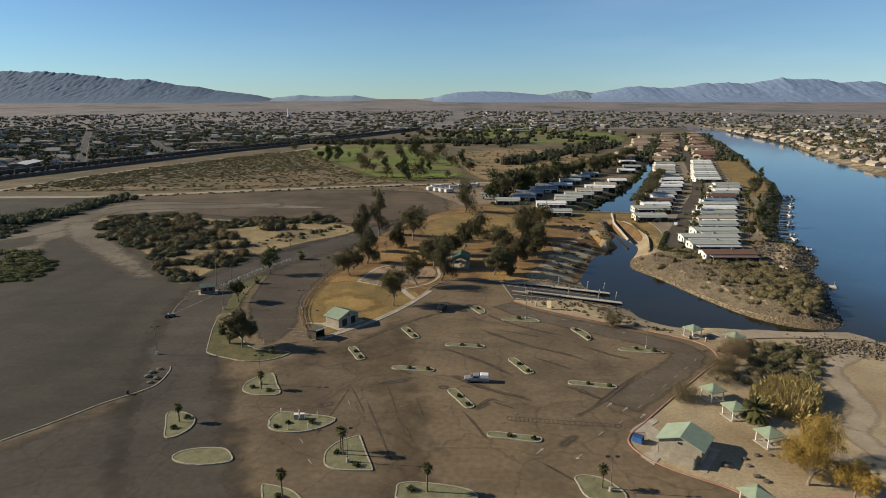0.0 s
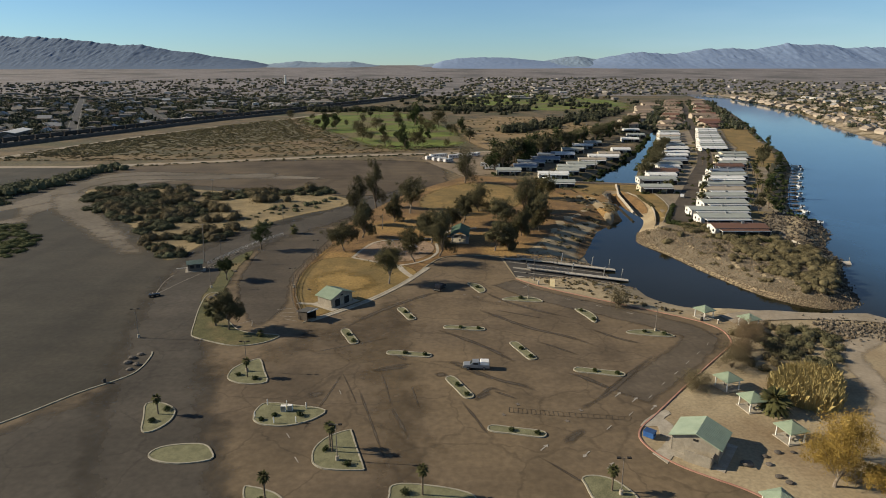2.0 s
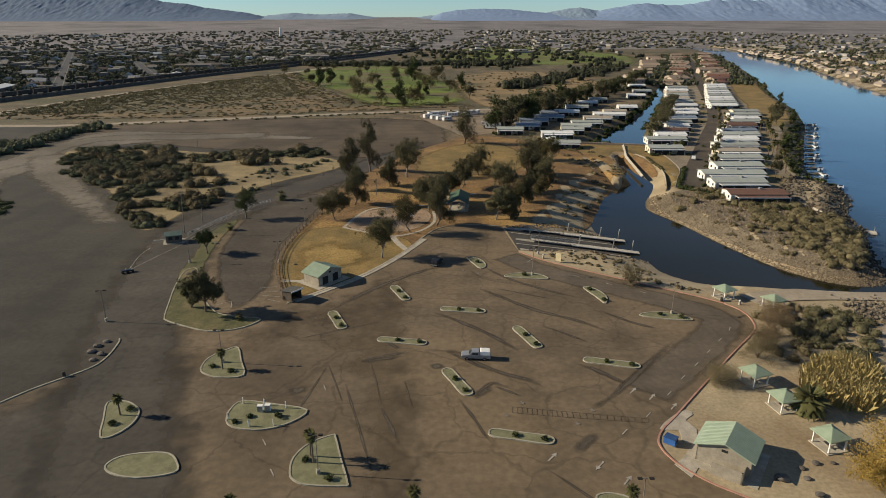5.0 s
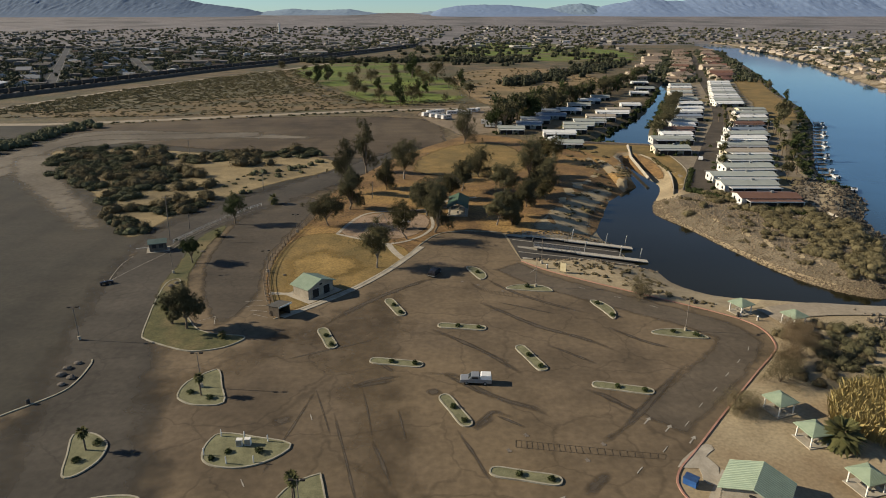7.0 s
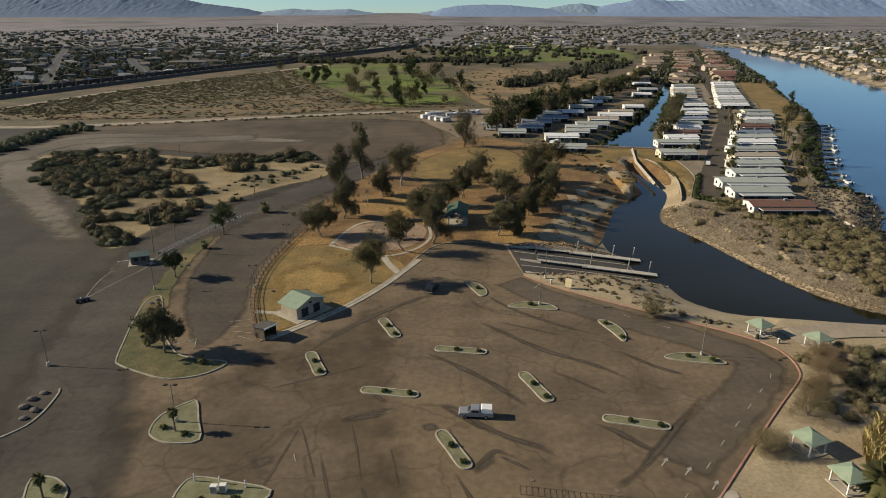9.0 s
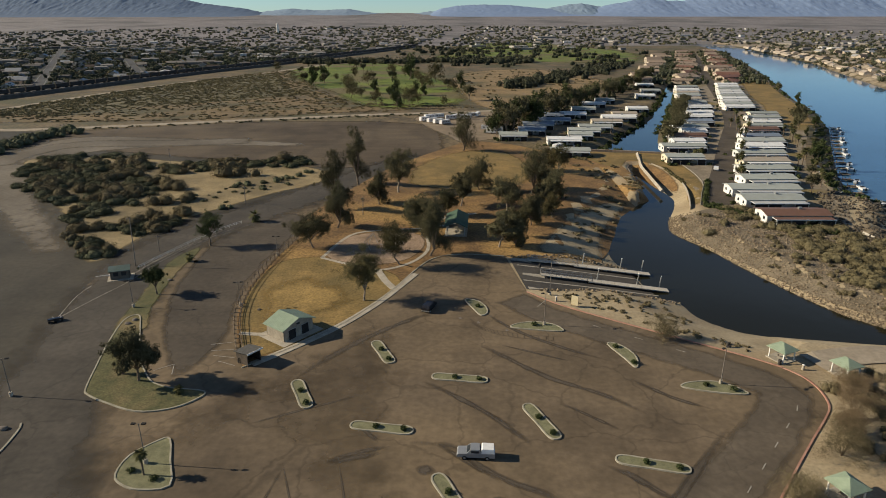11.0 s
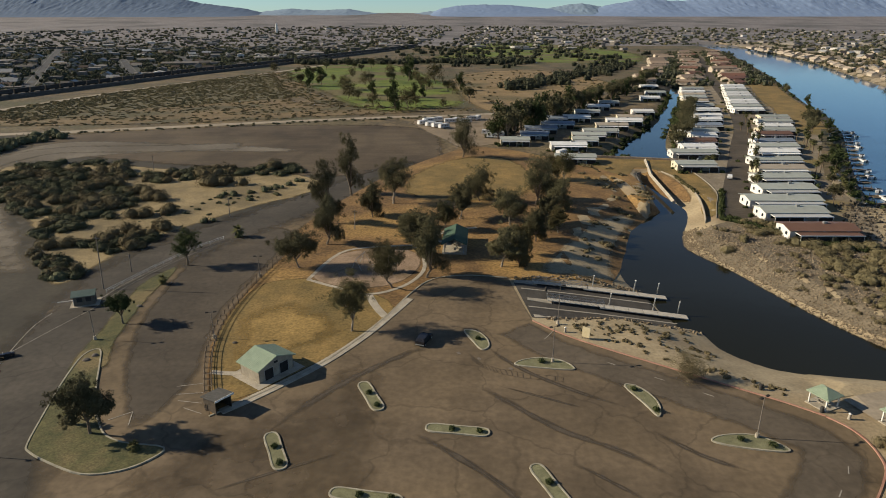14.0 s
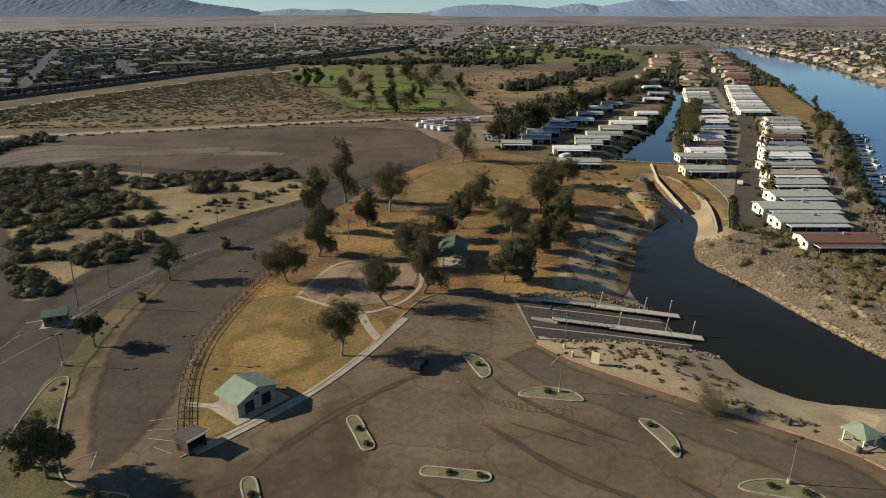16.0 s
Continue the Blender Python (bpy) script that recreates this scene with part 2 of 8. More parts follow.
M_LANE = asphalt_material("lane_asphalt", (0.080, 0.064, 0.046), (0.116, 0.093, 0.067), crack=0.15)
M_GRAVEL = asphalt_material("gravel", (0.027, 0.0245, 0.0185), (0.043, 0.039, 0.0295), brown=(0.051, 0.044, 0.032))
M_TRACK = surf("dirt_track", (0.16, 0.125, 0.085), (0.25, 0.195, 0.135), scale=0.08, fine=0.15, coords="World")
M_GOLD_SAND = surf("golden_sand", (0.20, 0.152, 0.078), (0.30, 0.232, 0.122), scale=0.15, fine=0.3, third=(0.155, 0.122, 0.066), third_scale=0.05, third_at=(0.45, 0.62), coords="World", bump=0.3)
M_GOLD_GRASS = surf("golden_grass", (0.19, 0.128, 0.042), (0.31, 0.205, 0.07), scale=0.12, fine=0.3, coords="World", bump=0.3)
M_WORN = surf("worn_dirt", (0.118, 0.100, 0.076), (0.172, 0.147, 0.113), scale=0.05, fine=0.2, third=(0.098, 0.082, 0.060), third_scale=0.02, third_at=(0.45, 0.6), coords="World")
M_FIELD = asphalt_material("graded_dirt", (0.050, 0.036, 0.022), (0.082, 0.060, 0.037), brown=(0.100, 0.075, 0.047))
M_LAWN = surf("dry_lawn", (0.135, 0.098, 0.036), (0.270, 0.178, 0.062), scale=0.12, fine=0.3, third=(0.098, 0.078, 0.030), third_scale=0.06, third_at=(0.50, 0.72), coords="World", bump=0.3)
M_PARK = surf("leaf_litter_ground", (0.112, 0.068, 0.030), (0.228, 0.136, 0.055), scale=0.09, fine=0.4, third=(0.275, 0.172, 0.062), third_scale=0.03, third_at=(0.5, 0.62), coords="World", bump=0.3)
M_TURF = surf("island_turf", (0.125, 0.123, 0.068), (0.20, 0.195, 0.11), scale=0.5, fine=0.25, coords="World")
M_GREEN = surf("golf_turf", (0.070, 0.100, 0.016), (0.150, 0.185, 0.030), scale=0.02, fine=0.25, third=(0.125, 0.105, 0.046), third_scale=0.016, third_at=(0.49, 0.57), coords="World")
M_MEADOW = surf("dry_meadow", (0.17, 0.12, 0.06), (0.27, 0.19, 0.095), scale=0.03, fine=0.3, third=(0.10, 0.085, 0.04), third_scale=0.02, third_at=(0.5, 0.65), coords="World")
M_CONCRETE = surf("concrete", (0.28, 0.25, 0.20), (0.42, 0.375, 0.305), scale=0.5, fine=0.12, coords="World")
M_KERB = surf("kerb_concrete", (0.24, 0.22, 0.165), (0.37, 0.34, 0.265), scale=0.6, fine=0.15, coords="World")
M_KERB_RED = surf("red_kerb", (0.30, 0.15, 0.11), (0.42, 0.24, 0.18), scale=0.4, fine=0.15, coords="World")
M_TAR = surf("tar_patch", (0.062, 0.050, 0.037), (0.092, 0.074, 0.055), scale=0.3, fine=0.2, coords="World")
M_PAINT = surf("road_paint", (0.22, 0.195, 0.165), (0.40, 0.37, 0.32), scale=1.2, fine=0.25, coords="World")
M_PAINT_OLD = surf("worn_paint", (0.13, 0.11, 0.09), (0.20, 0.17, 0.14), scale=1.0, fine=0.3, coords="World")
M_ROCK_DARK = surf("dark_riprap", (0.07, 0.062, 0.055), (0.17, 0.145, 0.12), scale=0.8, fine=0.2, vary=0.3)
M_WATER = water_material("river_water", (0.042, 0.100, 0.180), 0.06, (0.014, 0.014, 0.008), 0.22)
M_POND = water_material("canal_water", (0.010, 0.024, 0.036), 0.07)
# distance haze is put into the blue base colours of the ranges
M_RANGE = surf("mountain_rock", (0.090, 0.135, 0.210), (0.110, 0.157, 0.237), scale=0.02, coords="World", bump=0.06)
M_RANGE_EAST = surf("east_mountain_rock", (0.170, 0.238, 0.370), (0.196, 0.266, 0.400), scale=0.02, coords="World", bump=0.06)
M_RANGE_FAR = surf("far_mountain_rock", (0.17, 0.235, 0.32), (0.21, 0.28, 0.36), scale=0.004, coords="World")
M_PLAIN = surf("valley_floor", (0.146, 0.133, 0.132), (0.210, 0.191, 0.187), scale=0.012, fine=0.35, third=(0.100, 0.096, 0.092), third_scale=0.004, third_at=(0.5, 0.65), coords="World")
M_BARK = surf("bark", (0.10, 0.075, 0.05), (0.22, 0.17, 0.12), scale=2.0, bump=0.5, fine=0.2)
M_BARK_PALE = surf("pale_bark", (0.15, 0.12, 0.09), (0.32, 0.27, 0.21), scale=1.5, bump=0.3, fine=0.2)
M_PALM_TRUNK = surf("palm_trunk", (0.11, 0.08, 0.055), (0.21, 0.16, 0.11), scale=3.0, bump=0.6, fine=0.25)
# leaf colour lightened and greyed to include distance haze
M_FAR_TREE = leafy("distant_leaves", (0.036, 0.042, 0.027), (0.080, 0.082, 0.052))
M_EUCA = leafy("eucalyptus_leaves", (0.054, 0.053, 0.029), (0.130, 0.118, 0.064), (0.190, 0.158, 0.085), grain=0.3)
M_GREEN_LEAF = leafy("green_leaves", (0.026, 0.036, 0.014), (0.070, 0.085, 0.032))
M_OLIVE = leafy("olive_leaves", (0.058, 0.054, 0.026), (0.122, 0.106, 0.050), (0.175, 0.138, 0.062), grain=0.3)
M_DRY = leafy("dry_twigs", (0.12, 0.085, 0.05), (0.24, 0.18, 0.11))
M_SCRUB = leafy("scrub_leaves", (0.052, 0.060, 0.036), (0.104, 0.106, 0.060), (0.130, 0.118, 0.070), grain=0.12)
M_SCRUB_FRESH = leafy("fresh_scrub_leaves", (0.088, 0.102, 0.042), (0.165, 0.172, 0.075), grain=0.2)
M_SCRUB_BROWN = leafy("brown_scrub", (0.088, 0.074, 0.043), (0.156, 0.128, 0.072), grain=0.25)
M_WASH = leafy("wash_scrub", (0.125, 0.110, 0.058), (0.200, 0.168, 0.090), grain=0.2)
M_SPIT_SCRUB = leafy("spit_scrub_leaves", (0.085, 0.074, 0.040), (0.155, 0.130, 0.072), grain=0.3)
M_THICKET = leafy("thicket_leaves", (0.078, 0.077, 0.042), (0.165, 0.150, 0.085), grain=0.3)
M_AUTUMN = leafy("autumn_leaves", (0.15, 0.10, 0.025), (0.36, 0.245, 0.065), (0.44, 0.34, 0.14))
M_REED = leafy("reeds", (0.24, 0.19, 0.078), (0.37, 0.295, 0.13))
M_PALM = leafy("palm_fronds", (0.045, 0.050, 0.021), (0.120, 0.116, 0.048), (0.19, 0.145, 0.07))
M_ROOF_GREEN = surf("green_metal_roof", (0.225, 0.285, 0.20), (0.29, 0.35, 0.25), scale=0.6, rough=0.45, fine=0.06, spec=0.5)
M_BLOCK = surf("painted_block_wall", (0.24, 0.21, 0.165), (0.33, 0.295, 0.235), scale=0.9, fine=0.1)
M_TRIM = surf("white_trim", (0.62, 0.60, 0.55), (0.76, 0.74, 0.70), scale=1.0, fine=0.05)
M_DARK = surf("dark_opening", (0.012, 0.012, 0.012), (0.03, 0.028, 0.026), scale=1.0)
M_STEEL = surf("galvanised_steel", (0.26, 0.26, 0.25), (0.40, 0.40, 0.39), scale=2.0, rough=0.5, metal=0.6)
M_POLE = surf("weathered_pole", (0.13, 0.11, 0.09), (0.24, 0.21, 0.18), scale=1.5, fine=0.15)
M_BLUE = surf("blue_paint", (0.03, 0.10, 0.30), (0.05, 0.15, 0.40), scale=1.0, rough=0.5)
M_GLASS = surf("window_glass", (0.015, 0.02, 0.025), (0.03, 0.04, 0.05), scale=0.5, rough=0.08, spec=0.6)
M_RUBBER = surf("tyre_rubber", (0.012, 0.012, 0.012), (0.022, 0.022, 0.022), scale=3.0)
M_WOOD = surf("weathered_wood", (0.13, 0.10, 0.07), (0.24, 0.19, 0.14), scale=1.5, fine=0.2)
M_BRICK_TAN = surf("tan_boards", (0.50, 0.42, 0.25), (0.60, 0.52, 0.34), scale=1.0, fine=0.06)

# ---- plan helpers ----
WATER_Z = -3.5


def smooth(pts, n=4, closed=False):
    """Catmull-Rom curve through the plan points."""
    out, k = [], len(pts)
    last = k if closed else k - 1
    for i in range(last):
        p0 = pts[(i - 1) % k] if closed or i > 0 else pts[i]
        p1, p2 = pts[i], pts[(i + 1) % k]
        p3 = pts[(i + 2) % k] if closed or i + 2 < k else p2
        for j in range(n):
            s = j / n
            out.append(tuple(0.5 * (2 * b + (c - a) * s + (2 * a - 5 * b + 4 * c - d) * s * s + (3 * b - a - 3 * c + d) * s ** 3)
                             for a, b, c, d in zip(p0[:2], p1[:2], p2[:2], p3[:2])))
    if not closed:
        out.append(tuple(pts[-1][:2]))
    return out


def inside(poly, x, y):
    """Whether points lie in a polygon (numpy)."""
    res = np.zeros(np.shape(x), bool)
    for (x0, y0), (x1, y1) in zip(poly, poly[1:] + poly[:1]):
        if y0 == y1:
            continue
        res ^= ((y0 > y) != (y1 > y)) & (x < (x1 - x0) * (y - y0) / (y1 - y0) + x0)
    return res


def distance(poly, x, y, closed=True):
    best = np.full(np.shape(x), 1e9)
    for (x0, y0), (x1, y1) in zip(poly, poly[1:] + poly[:1] if closed else poly[1:]):
        dx, dy = x1 - x0, y1 - y0
        s = np.clip(((x - x0) * dx + (y - y0) * dy) / max(dx * dx + dy * dy, 1e-9), 0, 1)
        best = np.minimum(best, np.hypot(x - x0 - s * dx, y - y0 - s * dy))
    return best


# The river with its boat channel, and the canal behind the dam
CHANNEL_WEST = [(84.2, 300), (81.5, 284), (78.5, 261), (70.5, 245), (62, 232.5), (55.3, 214), (50, 200), (49.2, 190), (51.5, 180), (53, 168.8), (57.4, 163.5), (59, 155), (63, 149.5), (68, 146), (77, 144), (88, 142), (98, 140.5), (113, 139.5), (117, 134), (128, 120), (150, 95), (200, 20), (260, -150)]
RIVER_EAST = [(620, -150), (430, 300), (404, 548), (449, 690), (506, 845), (604, 1112), (680, 1400), (738, 1620), (776, 1830), (778, 1960)]
RIVER_WEST = [(716, 1950), (692, 1830), (660, 1680), (597, 1420), (480, 1065), (394, 817), (332, 656), (299, 569), (278, 502), (240, 417), (204, 352), (172, 292), (157, 256), (162, 244), (155, 227), (143, 211), (137.5, 196), (139, 191), (132, 181), (126, 170), (121, 157)]
CHANNEL_EAST = [(116.5, 148.5), (112, 145.5), (106, 144.8), (98.5, 149), (91.5, 159.5), (85, 179), (80, 199), (75, 213), (75.2, 221), (79.5, 233), (84.5, 244), (88.5, 257), (87.6, 272), (86.8, 286), (85.6, 300)]
RIVER = smooth(CHANNEL_WEST, 3) + RIVER_EAST + RIVER_WEST + smooth(CHANNEL_EAST, 3)
CANAL = smooth([(80, 344), (96, 340), (110, 338), (119, 371), (135, 416), (162, 482), (182, 529), (203, 586), (244, 703), (236, 703), (199, 608), (172, 530), (157, 504), (149, 474), (133, 440), (118, 417), (100, 379)], 3, True)


def terrain(x, y):
    """Height of the land: level ground, banks down to the water, and a valley floor rising to the ranges."""
    x, y = np.asarray(x, float), np.asarray(y, float)
    z = 110 * np.clip((y - 1750) / 3050, 0, 1.2) ** 1.35
    for poly, level in ((RIVER, WATER_Z), (CANAL, -2.5)):
        far = distance(poly, x, y)
        wet = inside(poly, x, y)
        slope = np.where((x < 72) & (y < 330), 0.24, 0.42)
        slope = np.where((x > 70) & (x < 85) & (y > 250) & (y < 330), 3.0, slope)
        bank = np.where(wet, level - np.minimum(2.5, far * 0.35), level + far * slope)
        z = np.where(wet | (bank < 0), np.minimum(z, bank), z)
    # boat ramp cut into the bank
    edge = np.minimum(np.minimum(y - 162.6, 184.2 - y), np.minimum(x - 19.5, 62 - x))
    cut = -np.maximum(x - 20.5, 0) * 0.108
    side = np.clip(edge / 1.4, 0, 1)
    return np.where(edge > 0, np.minimum(z, cut * side + z * (1 - side)), z)


def mesh_object(name, verts, faces, material, smooth_shade=False):
    me = bpy.data.meshes.new(name)
    me.from_pydata(verts, [], faces)
    me.materials.append(material)
    if smooth_shade:
        me.polygons.foreach_set("use_smooth", [True] * len(me.polygons))
    me.update()
    return new(name, me)


def part(name, bm, material, parent, label=""):
    """Links a bmesh as one mesh object under a thing or part."""
    me = bpy.data.meshes.new(name)
    bm.to_mesh(me)
    bm.free()
    me.materials.append(material)
    ob = new(name, me)
    ob.parent = parent
    return tagged(ob, label)


def thing(name, m, label, category, group=""):
    ob = new(name)
    ob.matrix_basis = m
    ob.empty_display_size = 0.3
    return tagged(ob, label, category, group)


def box(bm, x0, x1, y0, y1, z0, z1, m=None):
    vs = [bm.verts.new((x, y, z)) for z in (z0, z1) for x, y in ((x0, y0), (x1, y0), (x1, y1), (x0, y1))]
    for f in ((3, 2, 1, 0), (4, 5, 6, 7), (0, 1, 5, 4), (1, 2, 6, 5), (2, 3, 7, 6), (3, 0, 4, 7)):
        bm.faces.new([vs[i] for i in f])
    if m is not None:
        bmesh.ops.transform(bm, matrix=m, verts=vs)
    return vs


def boxes(*dims):
    bm = bmesh.new()
    for d in dims:
        box(bm, *d)
    return bm


def tube(bm, a, b, r0, r1, seg=8):
    """A tapered round bar from a to b."""
    a, b = Vector(a), Vector(b)
    q = (b - a).to_track_quat("Z", "Y")
    rings = []
    for p, r in ((a, r0), (b, r1)):
        rings.append([bm.verts.new(p + q @ Vector((r * math.cos(2 * math.pi * i / seg), r * math.sin(2 * math.pi * i / seg), 0))) for i in range(seg)])
    for i in range(seg):
        bm.faces.new((rings[0][i], rings[0][(i + 1) % seg], rings[1][(i + 1) % seg], rings[1][i]))
    bm.faces.new(rings[1])
    bm.faces.new(rings[0][::-1])


def tubes(*bars, seg=8):
    bm = bmesh.new()
    for a, b, r0, r1 in bars:
        tube(bm, a, b, r0, r1, seg)
    return bm


SOFT = {}


def soft_edged(material):
    """The same surface, worn away unevenly towards the sheet's border."""
    if material.name in SOFT:
        return SOFT[material.name]
    m = material.copy()
    m.name = material.name + "_worn_edge"
    nt, n = m.node_tree, m.node_tree.nodes
    edge = n.new("ShaderNodeAttribute")
    edge.attribute_name = "edge"
    pos = n.new("ShaderNodeNewGeometry")
    ragged = n.new("ShaderNodeTexNoise")
    ragged.inputs["Scale"].default_value, ragged.inputs["Detail"].default_value = 0.22, 7
    nt.links.new(pos.outputs["Position"], ragged.inputs["Vector"])
    add = n.new("ShaderNodeMath")
    add.operation = "MULTIPLY_ADD"
    add.inputs[1].default_value = 1.3
    nt.links.new(edge.outputs["Fac"], add.inputs[0])
    nt.links.new(ragged.outputs[0], add.inputs[2])
    mr = n.new("ShaderNodeMapRange")
    mr.inputs["From Min"].default_value, mr.inputs["From Max"].default_value = 0.65, 1.25
    nt.links.new(add.outputs[0], mr.inputs["Value"])
    clear = n.new("ShaderNodeBsdfTransparent")
    mix = n.new("ShaderNodeMixShader")
    nt.links.new(mr.outputs[0], mix.inputs[0])
    nt.links.new(clear.outputs[0], mix.inputs[1])
    nt.links.new(n["Principled BSDF"].outputs[0], mix.inputs[2])
    nt.links.new(mix.outputs[0], n["Material Output"].inputs["Surface"])
    SOFT[material.name] = m
    return m


def sheet(name, outline, material, lift, label="", kind="structure", drape=0.0, skirt=0.0, feather=0.0):
    """A ground covering of the given outline; drape: grid size by which it follows the land; feather: width of its worn border."""
    if feather:
        drape, material = drape or max(feather * 0.6, 1.2), soft_edged(material)
    bm = bmesh.new()
    n = len(outline)
    area = sum(a[0] * b[1] - b[0] * a[1] for a, b in zip(outline, outline[1:] + outline[:1]))
    ring = outline if area > 0 else outline[::-1]
    vs, _, fs, _, _, _ = delaunay_2d_cdt([Vector(p) for p in ring], [], [tuple(range(n))], 1, 1e-5)
    made = [bm.verts.new((v.x, v.y, 0)) for v in vs]
    for f in fs:
        bm.faces.new([made[i] for i in f])
    if drape:
        xs, ys = [p[0] for p in outline], [p[1] for p in outline]
        for axis, lo, hi in ((0, min(xs), max(xs)), (1, min(ys), max(ys))):
            c = math.ceil(lo / drape) * drape
            while c < hi:
                co, no = [0, 0, 0], [0, 0, 0]
                co[axis], no[axis] = c, 1
                bmesh.ops.bisect_plane(bm, geom=bm.verts[:] + bm.edges[:] + bm.faces[:], plane_co=co, plane_no=no)
                c += drape
        zs = terrain([v.co.x for v in bm.verts], [v.co.y for v in bm.verts])
        for v, z in zip(bm.verts, zs):
            v.co.z = z + lift
    else:
        for v in bm.verts:
            v.co.z = lift
    if skirt:
        edges = [e for e in bm.edges if e.is_boundary]
        r = bmesh.ops.extrude_edge_only(bm, edges=edges)
        for v in r["geom"]:
            if isinstance(v, bmesh.types.BMVert):
                v.co.z -= skirt
    me = bpy.data.meshes.new(name)
    bm.to_mesh(me)
    bm.free()
    me.materials.append(material)
    if feather:
        at = np.array([v.co[:2] for v in me.vertices])
        near = np.clip(distance(list(outline), at[:, 0], at[:, 1]) / feather, 0, 1)
        me.attributes.new("edge", "FLOAT", "POINT").data.foreach_set("value", near.astype(np.float32))
    return tagged(new(name, me), label, name.replace("_", " "), kind=kind)


def sweep(pts, width, z0, z1, closed=False, drape=False):
    """A bar of rectangular section along a plan line."""
    bm = bmesh.new()
    n, rings = len(pts), []
    for i, p in enumerate(pts):
        a = pts[(i - 1) % n] if closed or i else p
        b = pts[(i + 1) % n] if closed or i < n - 1 else p
        d = Vector((b[0] - a[0], b[1] - a[1], 0)).normalized()
        s = Vector((-d.y, d.x, 0)) * width / 2
        base = float(terrain(p[0], p[1])) if drape else 0.0
        c = Vector((p[0], p[1], base))
        rings.append([bm.verts.new(c + s + Vector((0, 0, z0))), bm.verts.new(c - s + Vector((0, 0, z0))),
                      bm.verts.new(c - s * 0.9 + Vector((0, 0, z1))), bm.verts.new(c + s * 0.9 + Vector((0, 0, z1)))])
    for i in range(n if closed else n - 1):
        r, q = rings[i], rings[(i + 1) % n]
        for k in range(4):
            bm.faces.new((r[k], r[(k + 1) % 4], q[(k + 1) % 4], q[k]))
    if not closed:
        bm.faces.new(rings[0][::-1])
        bm.faces.new(rings[-1])
    bmesh.ops.recalc_face_normals(bm, faces=bm.faces[:])
    return bm


def strip(pts, width, closed=False):
    """Outline of a band of that width along a plan line."""
    left, right, n = [], [], len(pts)
    for i, p in enumerate(pts):
        a, b = pts[max(i - 1, 0)], pts[min(i + 1, n - 1)]
        d = Vector((b[0] - a[0], b[1] - a[1])).normalized()
        w = width[i] if isinstance(width, (list, tuple)) else width
        left.append((p[0] - d.y * w / 2, p[1] + d.x * w / 2))
        right.append((p[0] + d.y * w / 2, p[1] - d.x * w / 2))
    return left + right[::-1]


def joined(name, bm, material, label, category, kind=""):
    me = bpy.data.meshes.new(name)
    bm.to_mesh(me)
    bm.free()
    me.materials.append(material)
    return tagged(new(name, me), label, category, kind=kind)


# ---- land and water ----


def spread(lo, start, stop, hi, step, grow):
    mid = list(np.arange(start, stop + step, step))
    c, s = mid[-1], step
    while c < hi:
        s *= 1 + grow
        c += s
        mid.append(c)
    c, s = mid[0], step
    while c > lo:
        s *= 1 + grow
        c -= s
        mid.insert(0, c)
    return np.array(mid)


gx = spread(-4600, 10, 180, 4600, 2.0, 0.035)
gy = spread(-500, 100, 300, 4800, 2.0, 0.03)
GX, GY = np.meshgrid(gx, gy)
GZ = terrain(GX, GY)
nx, ny = len(gx), len(gy)
idx = np.arange(nx * ny).reshape(ny, nx)
quads = np.stack([idx[:-1, :-1], idx[:-1, 1:], idx[1:, 1:], idx[1:, :-1]], -1).reshape(-1, 4)
ground = mesh_object("ground", np.stack([GX, GY, GZ], -1).reshape(-1, 3).tolist(), quads.tolist(), M_DESERT, True)
ground.data.materials.append(M_PLAIN)
ground.data.materials.append(M_SAND)
cx, cy = (GX[:-1, :-1] + GX[1:, 1:]).ravel() / 2, (GY[:-1, :-1] + GY[1:, 1:]).ravel() / 2
shore = (distance(RIVER, cx, cy) < 40) & (cx < 160) & (cy < 330)
ground.data.polygons.foreach_set("material_index", np.where(shore, 2, np.where(cy > 1740, 1, 0)).astype(np.int32))
tagged(ground, "dry desert valley floor with sandy river banks", "ground", kind="structure")

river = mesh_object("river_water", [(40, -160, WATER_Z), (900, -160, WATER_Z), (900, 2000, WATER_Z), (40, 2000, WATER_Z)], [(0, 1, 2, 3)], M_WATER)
tagged(river, "calm blue river water with faint ripples", "river", kind="structure")
canal_ring = strip(smooth([(92, 337), (108, 365), (128, 412), (163, 500), (192, 570), (222, 640), (250, 722)], 3), [34, 34, 36, 34, 34, 32, 32, 30, 30, 30, 28, 28, 26, 26, 24, 24, 22, 20, 14])
canal = mesh_object("canal_water", [(x, y, -2.5) for x, y in canal_ring], [tuple(range(len(canal_ring)))], M_POND)
tagged(canal, "still dark blue canal water between home rows", "canal", kind="structure")

# ---- distant ranges ----


